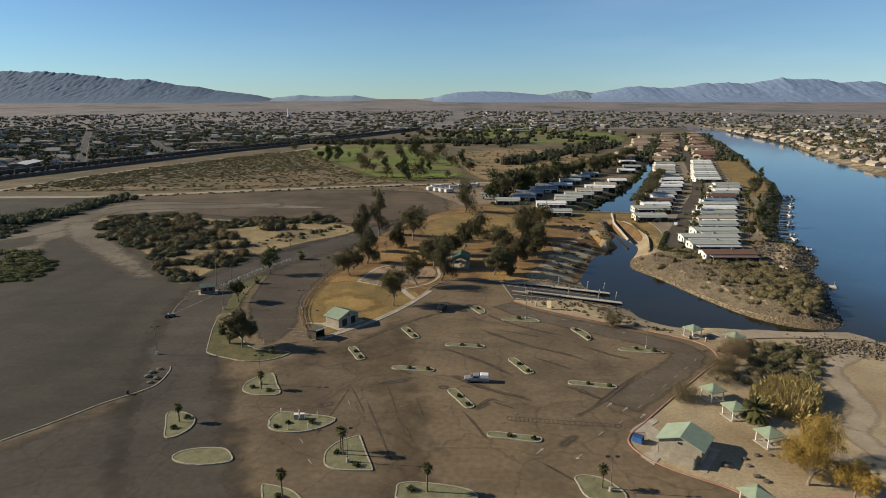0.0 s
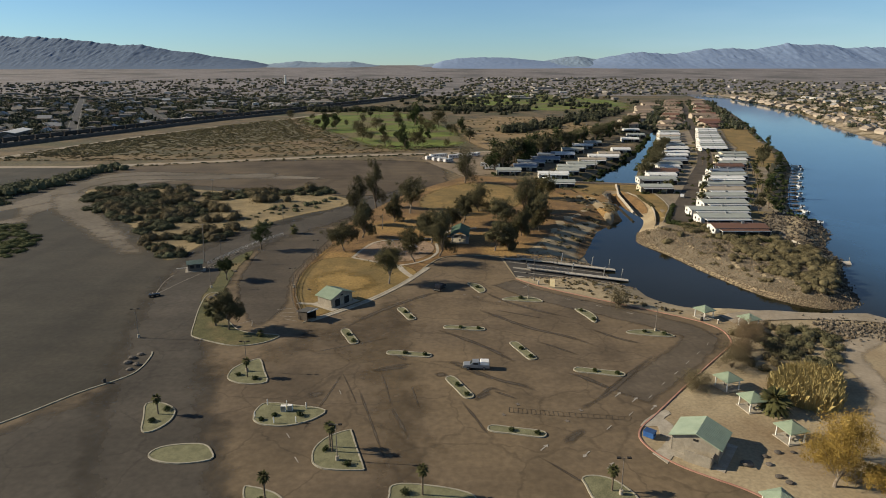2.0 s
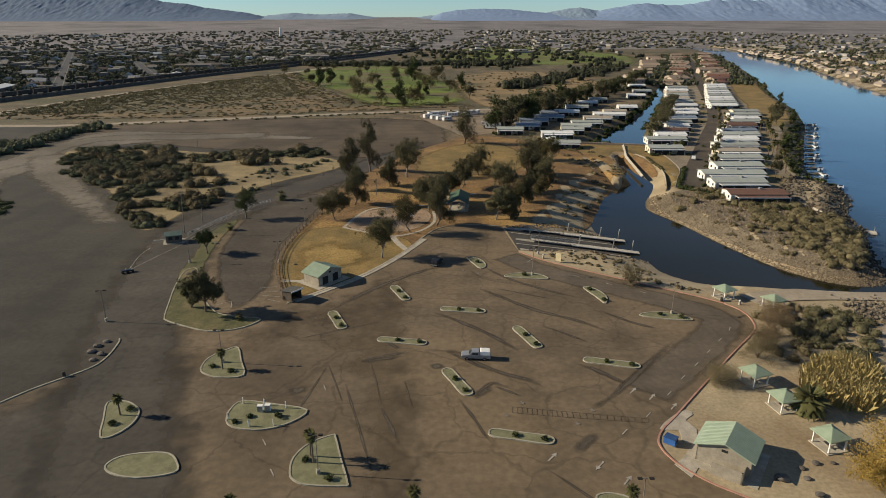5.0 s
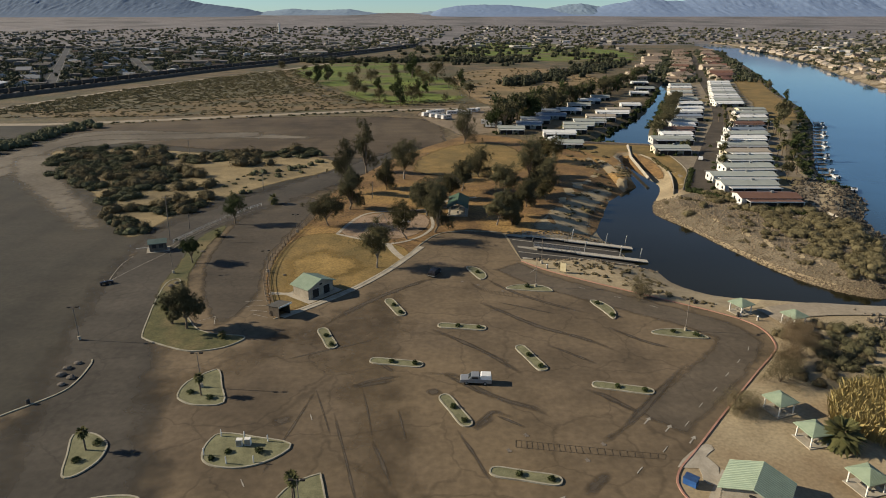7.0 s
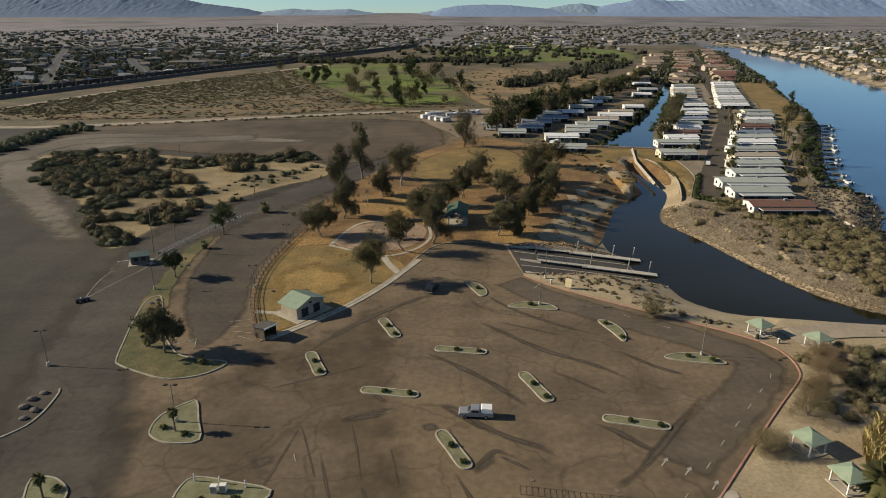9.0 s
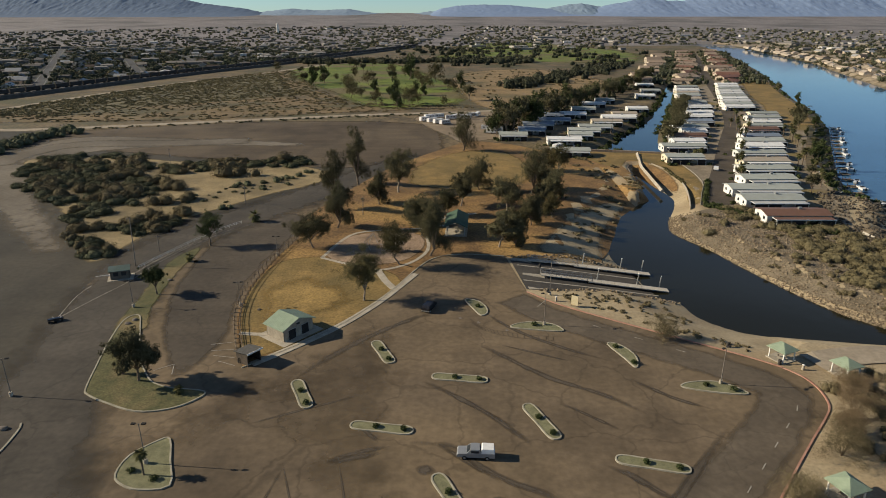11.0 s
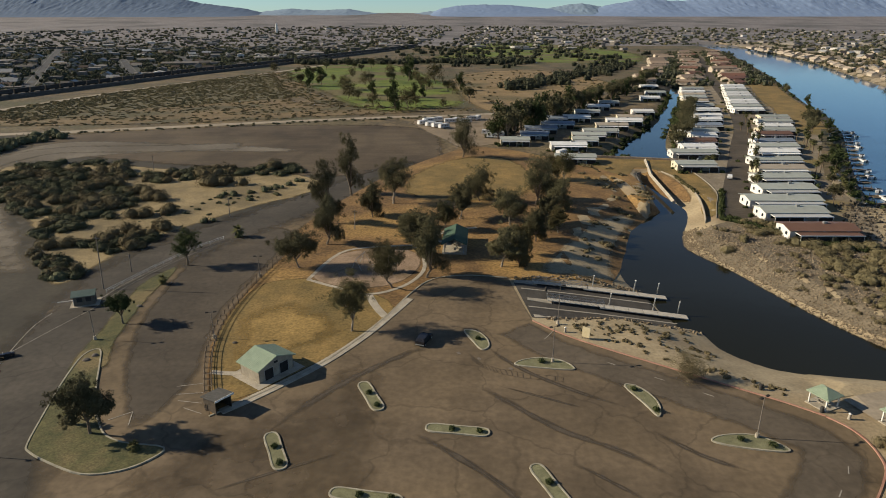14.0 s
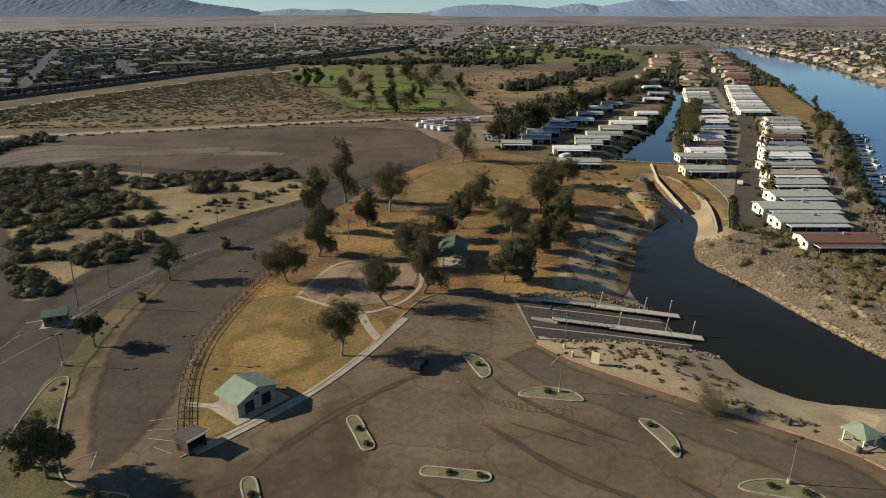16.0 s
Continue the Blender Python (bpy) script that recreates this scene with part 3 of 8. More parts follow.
def mountain_range(name, heights, x0, x1, depth, z0, material, label, rough, seed, jag=0.07):
    """A ridge: heights along x, with gullies and spurs falling to the foot."""
    n, rows = 560, 34
    xs = np.linspace(x0, x1, n)
    top = np.interp(np.linspace(0, 1, n), np.linspace(0, 1, len(heights)), heights)
    verts = []
    for j in range(rows):
        f = j / (rows - 1)
        for i in range(n):
            y = depth - 520 * (1 - f)
            p = Vector((xs[i] * 0.021, y * 0.016 + seed, seed))
            ridge = noise.ridged_multi_fractal(p, 0.9, 2.1, 6, 1.0, 2.0) / 2.2 - 0.45
            crest = noise.fractal(Vector((xs[i] * 0.014, seed * 3.1, 0.0)), 0.8, 2.2, 4)
            h = top[i] * (1 + jag * crest * f ** 5) * (f ** 1.15) * (1 + rough * ridge * (1.15 - f))
            verts.append((xs[i], y, z0 - 12 * (1 - f) + max(h, -20)))
    faces = [(j * n + i, j * n + i + 1, (j + 1) * n + i + 1, (j + 1) * n + i) for j in range(rows - 1) for i in range(n - 1)]
    back = len(verts)
    verts += [(x, depth + 60, z0 - 200) for x in xs]
    faces += [((rows - 1) * n + i, (rows - 1) * n + i + 1, back + i + 1, back + i) for i in range(n - 1)]
    ob = mesh_object(name, verts, faces, material, True)
    return tagged(ob, label, "mountain range", kind="structure")


# the ranges carry their haze in the rock colour
mountain_range("mountain_range_west", [218, 219, 221, 223, 224, 226, 227, 229, 231, 228, 223, 218, 213, 206, 189, 176, 167, 164, 139, 124, 112, 85, 74, 60, 36, 3], -4300, -1180, 4780, 92, M_RANGE, "long desert mountain range in haze-blue colour with eroded gullies", 0.17, 1.7, 0.05)
mountain_range("mountain_range_east", [2, 52, 68, 74, 78, 75, 69, 59, 49, 38, 44, 65, 90, 108, 115, 102, 102, 121, 131, 138, 140, 132, 151, 170, 160, 159, 159, 135, 151, 142, 127, 127, 127, 127, 127, 127, 127, 127, 127, 127], -130, 4300, 4790, 92, M_RANGE_EAST, "jagged mountain range in haze-blue colour behind the river valley", 0.17, 6.3, 0.07)
mountain_range("mountain_range_gap", [10, 40, 62, 50, 58, 30, 22, 48, 34, 10, 20, 70, 95, 60, 30], -1500, 1400, 4850, 84, M_RANGE_FAR, "far hills coloured pale with haze in the gap between two ranges", 0.3, 9.9)

# ---- paved and planted ground ----
LOT_EAST = [(46, 58), (43.7, 60.5), (40, 63.2), (36.8, 65.7), (34.1, 68.8), (32.6, 71.8), (32.2, 74.1), (32.6, 76), (34.1, 78.4), (37.4, 82), (47.3, 93.4), (57, 104.3), (62.6, 110.4), (65.2, 114), (66.2, 118.9), (65.6, 122.8), (63.6, 126)]
LOT_SHORE = [(63.6, 126.2), (58.9, 130.2), (51.7, 135.4), (44, 141), (33.2, 148.9), (26.1, 154.8), (20.7, 161.1)]
LOT_HEAD = [(20.7, 161.1), (19.3, 172), (18, 183.5)]
PARK_KERB = [(17.5, 185.2), (10.8, 186.6), (3.6, 186.4), (-2.3, 183), (-6.8, 174), (-9.8, 166), (-14.8, 154.4), (-20.8, 143.9), (-26.4, 136.9), (-32.7, 130.1), (-36.5, 126.3)]
GATE_LINE = [(-83.5, 74.9), (-77.6, 82.6), (-72.7, 90), (-66.5, 97), (-65.3, 101.3), (-65.8, 107)]

gravel_outline = [(-330, -120), (-60, -120), (-54, 108), (-68, 130), (-76, 165), (-78, 208), (-65, 232), (-46, 262), (-31, 285), (-4, 326), (2, 342), (-11.5, 422), (-112, 434), (-224, 392), (-330, 400)]
sheet("gravel_lot", gravel_outline, M_GRAVEL, 0.02, "wide grey gravel lot with faint tyre tracks")
sheet("graded_field", smooth([(-224, 392), (-112, 434), (-11.5, 424), (3.7, 344), (-6, 306), (-43.9, 293), (-88, 306), (-158.8, 330), (-196, 346)], 3, True), M_FIELD, 0.04, feather=9.0, label="bare graded brown dirt field")
sheet("dirt_track", smooth([(-260, 222), (-192, 238), (-201, 268), (-205, 300), (-212, 350), (-197, 379), (-131, 371), (-76, 359), (-74, 346), (-124, 347), (-166, 334), (-176, 305), (-139, 246), (-98, 188), (-112, 200), (-156, 256), (-176, 270), (-180, 252), (-176, 234), (-215, 205), (-255, 205)], 3, True), M_WORN, 0.06, "pale dirt track worn around the scrub", feather=8.0)
sheet("dirt_track", strip(smooth([(-275, 226), (-232, 246), (-207, 266), (-200, 292), (-203, 326), (-190, 352), (-150, 356), (-100, 364)], 4), 24), M_WORN, 0.068, "pale dirt track worn around the scrub", feather=10.0)
sheet("dirt_track", strip(smooth([(-196, 306), (-184, 286), (-166, 258), (-148, 236), (-127, 211), (-106, 187)], 4), [24] * 9 + [20] * 4 + [17] * 4 + [14] * 4), M_WORN, 0.072, "pale dirt edge worn along the scrub", feather=10.0)
sheet("scrub_patch", smooth([(-189, 304), (-190, 318), (-155, 322), (-114, 310), (-84, 313), (-60, 300), (-44, 284), (-50, 265), (-63, 250), (-80, 222), (-87, 208), (-90, 182), (-98, 184), (-113, 208), (-138, 239), (-165, 270)], 3, True), M_GOLD_SAND, 0.08, "sandy patch grown with desert scrub", feather=4.0)
asphalt_outline = ([(46, 57), (46, -80), (-130, -80), (-120, 30)] + GATE_LINE + [(-68, 116), (-80, 142), (-86, 166), (-86, 190), (-78, 214), (-60, 240), (-38, 275), (-14, 318), (-2, 330), (0, 322), (-22, 292), (-38, 250), (-42, 222), (-40, 200), (-43, 180), (-44, 164), (-43, 150), (-39.5, 137)] + PARK_KERB[::-1] + LOT_HEAD[::-1] + LOT_SHORE[::-1][1:] + LOT_EAST[::-1])
sheet("parking_lot", asphalt_outline, M_ASPHALT, 0.05, "worn brown-grey asphalt parking lot with cracks")
sheet("older_asphalt", smooth([(-75, -70), (-66, 70), (-58, 100), (-48, 110), (-38, 122), (-24, 137), (-14, 146), (-4, 132), (-6, 104), (0, 74), (6, -70)], 3, True), M_ASPHALT_WEST, 0.056, "older darker asphalt of the lot's entrance half", feather=24.0)
sheet("entrance_road", strip(smooth([(-36, 40), (-50, 72), (-58, 92), (-65, 112), (-72, 138), (-77, 165), (-78, 190), (-69, 215), (-52, 243), (-30, 285), (-8, 325)], 4), 27), M_INNER, 0.065, "dark asphalt entrance road past the booth", feather=12.0)
sheet("entrance_apron", smooth([(-150, -70), (-128, 30), (-88, 72), (-76, 88), (-62, 96), (-50, 84), (-42, 50), (-38, -70)], 3, True), M_INNER, 0.061, "dark asphalt apron beside the gravel lot", feather=14.0)
sheet("inner_lot", smooth([(-46.5, 122), (-42.5, 138), (-45, 153), (-46.5, 166), (-45.5, 182), (-43, 204), (-44, 224), (-60, 226), (-67, 205), (-66, 176), (-63.5, 158), (-58.5, 142), (-53, 130)], 3, True), M_ROAD, 0.058, "older grey asphalt of the inner lot", feather=3.5)
sheet("ring_road", strip(smooth([(34, 88), (44, 98.5), (54, 109), (58.5, 115.5), (58, 120.5), (52, 126.5), (44, 132.5), (33, 140.5), (24, 148), (16, 158)], 4), 10), M_LANE, 0.065, "dark asphalt drive along the lot edge", feather=3.0)
sheet("north_road", strip(smooth([(-420, 392), (-281, 399), (-230, 404), (-114, 443), (-39, 466), (40, 484), (100, 540)], 3), 9), M_PALE, 0.05, "pale unpaved road across the plain")
sheet("dry_meadow", smooth([(5, 706), (33, 852), (130, 895), (180, 700), (100, 545), (50, 490), (25, 512)], 3, True), M_MEADOW, 0.04, feather=12.0, label="dry tan meadow beside the golf course")
sheet("golf_fairway", smooth([(-200, 850), (-178, 985), (-68, 1015), (11, 706), (24, 546), (-16, 500), (-55, 500), (-105, 607)], 3, True), M_GREEN, 0.05, "green golf fairways with dry patches", feather=22.0)
sheet("golf_fairway", smooth([(-15, 1055), (150, 1100), (262, 1460), (104, 1620), (-3, 1350)], 3, True), M_GREEN, 0.05, "green golf fairway further up the valley", feather=40.0)
sheet("golf_fairway", smooth([(41, 1754), (155, 1924), (277, 1921), (368, 1604), (392, 1332), (308, 1051), (181, 1039), (108, 1112), (61, 1294)], 3, True), M_GREEN, 0.06, "green golf fairway among far trees", feather=40.0)
sheet("trailer_yard", smooth([(-20, 440), (-7, 464), (46, 480), (60, 400), (14, 356), (3, 374)], 2, True), M_TRACK, 0.06, "bare yard with parked trailers", feather=6.0)

park_outline = [(-36.5, 126.8)] + PARK_KERB[::-1][1:] + [(20, 184), (28, 184), (38, 182), (44, 186), (52, 204), (62, 226), (74, 246), (86, 262), (92, 292), (95, 325), (76, 332), (60, 324), (36, 352), (15, 364), (-6, 328), (-21, 300), (-31, 270), (-39.5, 242), (-44, 219), (-42, 200), (-45, 181.5), (-46, 164.5), (-44.5, 150), (-41, 138)]
sheet("park_ground", park_outline, M_PARK, 0.09, "park ground of tan dry grass and leaf litter", drape=5.0, skirt=0.3)
sheet("lawn", smooth([(-37.5, 130), (-41, 139), (-44.5, 152), (-45.6, 166), (-43, 181), (-33, 185), (-18, 179), (-9, 168), (-14, 155.5), (-20, 145), (-26, 138), (-32, 131.5)], 3, True), M_LAWN, 0.105, "patchy dry olive lawn", feather=1.6)
sheet("lawn_patch", smooth([(-37, 142), (-42, 152), (-43, 164), (-36, 172), (-27, 168), (-19, 160), (-20, 152), (-27, 147)], 3, True), M_GOLD_GRASS, 0.12, "golden dry patch in the lawn", feather=9.0)
sheet("lawn", smooth([(-14, 268), (-10, 305), (12, 336), (34, 330), (40, 290), (30, 262), (5, 256)], 3, True), M_LAWN, 0.14, "wide dry golden lawn between trees", feather=6.0)
sheet("playground_sand", smooth([(-32, 186), (-26, 204), (-8, 206), (-4, 194), (-9, 182), (-20, 178)], 3, True), surf("playground_surface", (0.22, 0.155, 0.105), (0.31, 0.225, 0.155), scale=0.2, fine=0.25, third=(0.17, 0.12, 0.075), third_scale=0.12, coords="World"), 0.145, "sandy tan playground surface", feather=1.5)
for line, w in (([(-32, 184), (-27, 203), (-18, 208), (-4, 210)], 1.0), ([(-32, 184), (-24, 179), (-16, 175), (-8, 180), (-3.5, 190), (-4, 202)], 1.0), ([(-16, 175), (-13.5, 168), (-11, 163)], 1.8),
                ([(-35, 127.5), (-31, 131.5), (-25, 138.3), (-19.5, 145.5), (-13.5, 156), (-9, 166), (-6.2, 172.5)], 1.8), ([(-41, 140), (-36, 139.5), (-32, 141)], 1.3), ([(-4, 210), (2, 222), (12, 226)], 1.5), ([(5, 213), (-3, 212), (-6, 207)], 1.4)):
    sheet("footpath", strip(smooth(line, 4), w), M_CONCRETE, 0.16, "pale concrete footpath in the park", skirt=0.1)

# grass between dam and homes
sheet("lawn", smooth([(66, 328), (84, 329), (106, 326), (107, 300), (103, 268), (92, 240), (90, 246), (97, 268), (97.5, 288), (94, 305), (86, 312), (80, 300), (73, 300)], 3, True), M_LAWN, 0.12, "dry lawn below the canal dam", drape=4.0)
sheet("home_road", strip(smooth([(95.5, 233), (106.5, 258), (125, 298), (151, 355), (186, 432), (231, 557), (299, 761), (405, 1060), (470, 1260)], 3), 10), M_ROAD, 0.06, "asphalt street between two rows of mobile homes")
sheet("home_yards", smooth([(111, 330), (131, 385), (150, 430), (185, 512), (232, 640), (300, 800), (400, 1100), (560, 1420), (600, 1395), (470, 1080), (380, 815), (318, 655), (270, 510), (225, 415), (190, 352), (158, 292), (146, 250), (128, 210), (112, 209), (92, 234), (106, 290)], 2, True), surf("yard_gravel", (0.14, 0.115, 0.08), (0.26, 0.215, 0.155), scale=0.08, fine=0.25, third=(0.17, 0.13, 0.05), third_scale=0.03, coords="World"), 0.04, "gravel yards around mobile homes", drape=12.0)
sheet("river_beach", [(62, 126), (66, 133), (74, 136), (84, 137), (92, 128), (100, 106), (130, 70), (120, 0), (60, -20), (45, -20), (45, 57), (31, 72), (31, 76), (45, 93), (60, 110), (64, 118)], M_SAND, 0.035, "pale sandy picnic ground beside the river", drape=4.0)

sheet("river_beach", smooth([(26, 187), (44, 187), (48, 196), (52, 212), (60, 230), (68, 244), (60, 246), (48, 232), (38, 214), (30, 200)], 3, True), M_SAND, 0.13, "sandy slope between park and channel", drape=3.0, feather=5.0)
sheet("spit_ground", smooth([(80, 228), (86, 228), (100, 236), (112, 230), (126, 210), (133, 188), (124, 166), (115, 151), (107, 147.5), (98, 153), (90, 168), (83, 192), (78, 212)], 3, True), M_SPIT, 0.07, "stony brown ground of the spit", drape=3.0)

sheet("inlet_ground", smooth([(90, 302), (94, 303), (96, 290), (94.6, 268), (90.5, 261), (89.3, 276), (88.6, 290)], 3, True), M_PARK, 0.12, "brown earth between weir and garden wall", drape=2.0, feather=2.0)

# boat ramp in concrete lanes
sheet("boat_ramp", [(18.8, 182.6), (20.8, 162.8), (40, 163.0), (61, 163.4), (61, 183.6), (40, 183.8)], surf("ramp_concrete", (0.048, 0.043, 0.037), (0.085, 0.076, 0.064), scale=0.2, fine=0.15, third=(0.06, 0.055, 0.05), third_scale=0.08, third_at=(0.5, 0.62), coords="World"), 0.06, "grey concrete boat ramp running down into the water", drape=3.0)

# ---- kerbs ----
for name, line, mat, lab in (("kerb", LOT_EAST, M_KERB_RED, "faded red-painted concrete kerb"), ("kerb", LOT_SHORE, M_KERB_RED, "faded red-painted concrete kerb along the shore"),
                             ("kerb", PARK_KERB, M_KERB, "concrete kerb round the park"), ("kerb", GATE_LINE + [(-66.5, 109)], M_KERB, "concrete kerb between gravel and asphalt")):
    tagged(joined(name, sweep(smooth(line, 4), 0.32, 0.0, 0.2), mat, lab, "kerb"), kind="structure")


def island(outline, label, group="parking islands", n=4, grass=M_TURF):
    """A kerbed planting island: turf and its kerb."""
    pts = smooth(outline, n, True)
    cx, cy = sum(p[0] for p in pts) / len(pts), sum(p[1] for p in pts) / len(pts)
    local = [(x - cx, y - cy) for x, y in pts]
    if sum(a[0] * b[1] - b[0] * a[1] for a, b in zip(local, local[1:] + local[:1])) < 0:
        local.reverse()
    ob = thing("parking_island", pose(cx, cy, 0.05), label, "island", group)
    bm = bmesh.new()
    bm.faces.new([bm.verts.new((x, y, 0.13)) for x, y in local])
    part("turf", bm, grass, ob)
    part("kerb", sweep(local, 0.28, 0.0, 0.2, True), M_KERB, ob)
    return ob


def pill(a, b, w):
    a, b = Vector(a), Vector(b)
    d = (b - a).normalized()
    s = Vector((-d.y, d.x)) * w / 2
    return [tuple(p) for p in (a + d * 0.1, a + d * w / 2 + s, (a + b) / 2 + s, b - d * w / 2 + s, b - d * 0.1, b - d * w / 2 - s, (a + b) / 2 - s, a + d * w / 2 - s)]


PILLS = [((-12.9, 136.6), (-8.9, 127.8)), ((-25.5, 121.9), (-21.6, 113.2)), ((-14.0, 108.7), (-3.9, 106.9)), ((-1.3, 123.3), (8.8, 121.8)), ((-0.3, 97.0), (3.9, 87.9)), ((14.6, 114.4), (18.4, 104.8)), ((6.4, 77.5), (16.4, 75.2)), ((26.0, 100.3), (36.2, 97.7))]
for a, b in PILLS:
    island(pill(a, b, 2.0), "narrow kerbed island of dry turf in the lot")
for outline in ([(5.9, 156.5), (8.5, 156), (10.2, 153.2), (10.6, 150.4), (10, 148.7), (8.9, 148.5), (7.7, 151.3)],
                [(15, 142.6), (16.9, 144.4), (20.6, 145), (24.1, 143.8), (25.7, 141.4), (24.7, 140.7), (19.6, 141.4)],
                [(33.4, 135.2), (35.2, 135.3), (36.9, 132.9), (37.6, 130), (37.1, 127.2), (36.3, 126.3), (35.3, 129.6)],
                [(42.6, 119.7), (44.8, 121.1), (49.7, 121.1), (53, 118.2), (52.3, 117.1), (46.1, 118.2)]):
    island(outline, "teardrop kerbed island of dry turf")
for outline in ([(-45.6, 96.9), (-45.5, 101), (-42.7, 104.6), (-41.1, 104.9), (-39, 99.8), (-37, 94.6), (-40.9, 93.8), (-43.9, 94.9)],
                [(-35.8, 81.3), (-35.9, 84), (-34.5, 86.2), (-28.9, 85.2), (-23.2, 83.5), (-25.1, 80.1), (-29, 78.2), (-32.8, 78.4), (-34.9, 79.5)],
                [(-57.3, 85.8), (-54.7, 86.2), (-52.2, 84.8), (-50.7, 82.9), (-50.4, 79.6), (-51.9, 76.6), (-53.8, 76.4), (-55.6, 81)],
                [(-22.5, 68), (-22.7, 71.3), (-21, 74.7), (-17.9, 76.7), (-17.3, 76.1), (-15.7, 71), (-14, 65.9), (-14.5, 65.2), (-19.5, 65.4), (-21.6, 66.4)],
                [(-31.3, 60.7), (-30.3, 61), (-27.8, 60.2), (-25.7, 59), (-23.8, 56.5), (-23.8, 54.3), (-28.9, 54.4), (-29.9, 56.5)],
                [(-9.3, 59.4), (-9.1, 61.2), (-6.4, 61.7), (-0.4, 60.6), (3.2, 58.9), (2.6, 56.4), (-3.9, 55.7), (-8.9, 57.1)],
                [(20.1, 63.2), (22, 63.7), (24.5, 62.8), (26.2, 60.6), (27.1, 58.2), (25.8, 56.1), (21.1, 57.5), (20.2, 61.4)],
                [(-49.5, 69.5), (-48.3, 71.5), (-44.8, 72.4), (-41.4, 72.2), (-39.4, 70.1), (-39, 68), (-43.7, 66.9), (-47.8, 67.8)]):
    island(outline, "wide kerbed island of dry turf with palms", "palm islands", 3)
sheet("median_strip", smooth([(-67.8, 140), (-70.1, 158), (-72, 172), (-72.2, 184), (-68.5, 193), (-66.6, 188), (-66.8, 176), (-65.6, 162), (-63.5, 150), (-61, 142)], 3, True), M_MEDIAN, 0.12, "long grass median strip beside the road", feather=1.2)
island([(-61.6, 119.2), (-63.6, 126.5), (-66, 136), (-67.6, 146), (-65.6, 148.5), (-62.8, 143), (-59.8, 136), (-56.2, 128.5), (-54.0, 125.2), (-51.0, 121.4), (-47.0, 119.4), (-40.5, 118.2), (-41.6, 115.2), (-44.9, 112.9), (-49.8, 112.3), (-56.1, 114.9), (-60.3, 117.3)], "long kerbed median of patchy grass with trees", "medians", 4, M_MEDIAN)

# ---- plants ----


def leaf_quads(rng, centres, size, slim=0.6, droop=0.0, facing=None, loose=0.75):
    """Small leaf blades at the given places, each its own island. facing: directions they turn to."""
    n = len(centres)
    face = rng.normal(size=(n, 3)) if facing is None else facing + loose * rng.normal(size=(n, 3))
    face /= np.linalg.norm(face, axis=1)[:, None] + 1e-9
    u = np.cross(face, rng.normal(size=(n, 3)))
    u[:, 2] -= droop
    u /= np.linalg.norm(u, axis=1)[:, None] + 1e-9
    w = np.cross(face, u)
    s = size * rng.uniform(0.6, 1.4, n)[:, None]
    a, b = u * s, w * s * slim
    v = np.stack([centres - a, centres + b * 0.8 - a * 0.1, centres + a, centres - b * 0.8 + a * 0.1], 1)
    return v.reshape(-1, 3)


def quads_mesh(name, verts, material):
    n = len(verts) // 4
    me = bpy.data.meshes.new(name)
    me.vertices.add(len(verts))
    me.vertices.foreach_set("co", np.ascontiguousarray(verts, np.float32).ravel())
    me.loops.add(n * 4)
    me.loops.foreach_set("vertex_index", np.arange(n * 4, dtype=np.int32))
    me.polygons.add(n)
    me.polygons.foreach_set("loop_start", np.arange(0, n * 4, 4, dtype=np.int32))
    me.materials.append(material)
    me.update(calc_edges=True)
    return me


def clump(rng, centre, radius, count, flat=0.8, hollow=0.5):
    """Random places in the outer part of a flattened, lumpy ball, and the directions outward."""
    d = rng.normal(size=(count, 3))
    d /= np.linalg.norm(d, axis=1)[:, None]
    k = rng.normal(size=(4, 3)) * 2.2
    lump = 1 + 0.13 * np.sin(d @ k.T + rng.uniform(0, 6, 4)).sum(1)
    r = (hollow + (1 - hollow) * rng.random(count) ** 0.6) * lump
    return np.array(centre) + d * (r * radius)[:, None] * np.array([1, 1, flat]), d


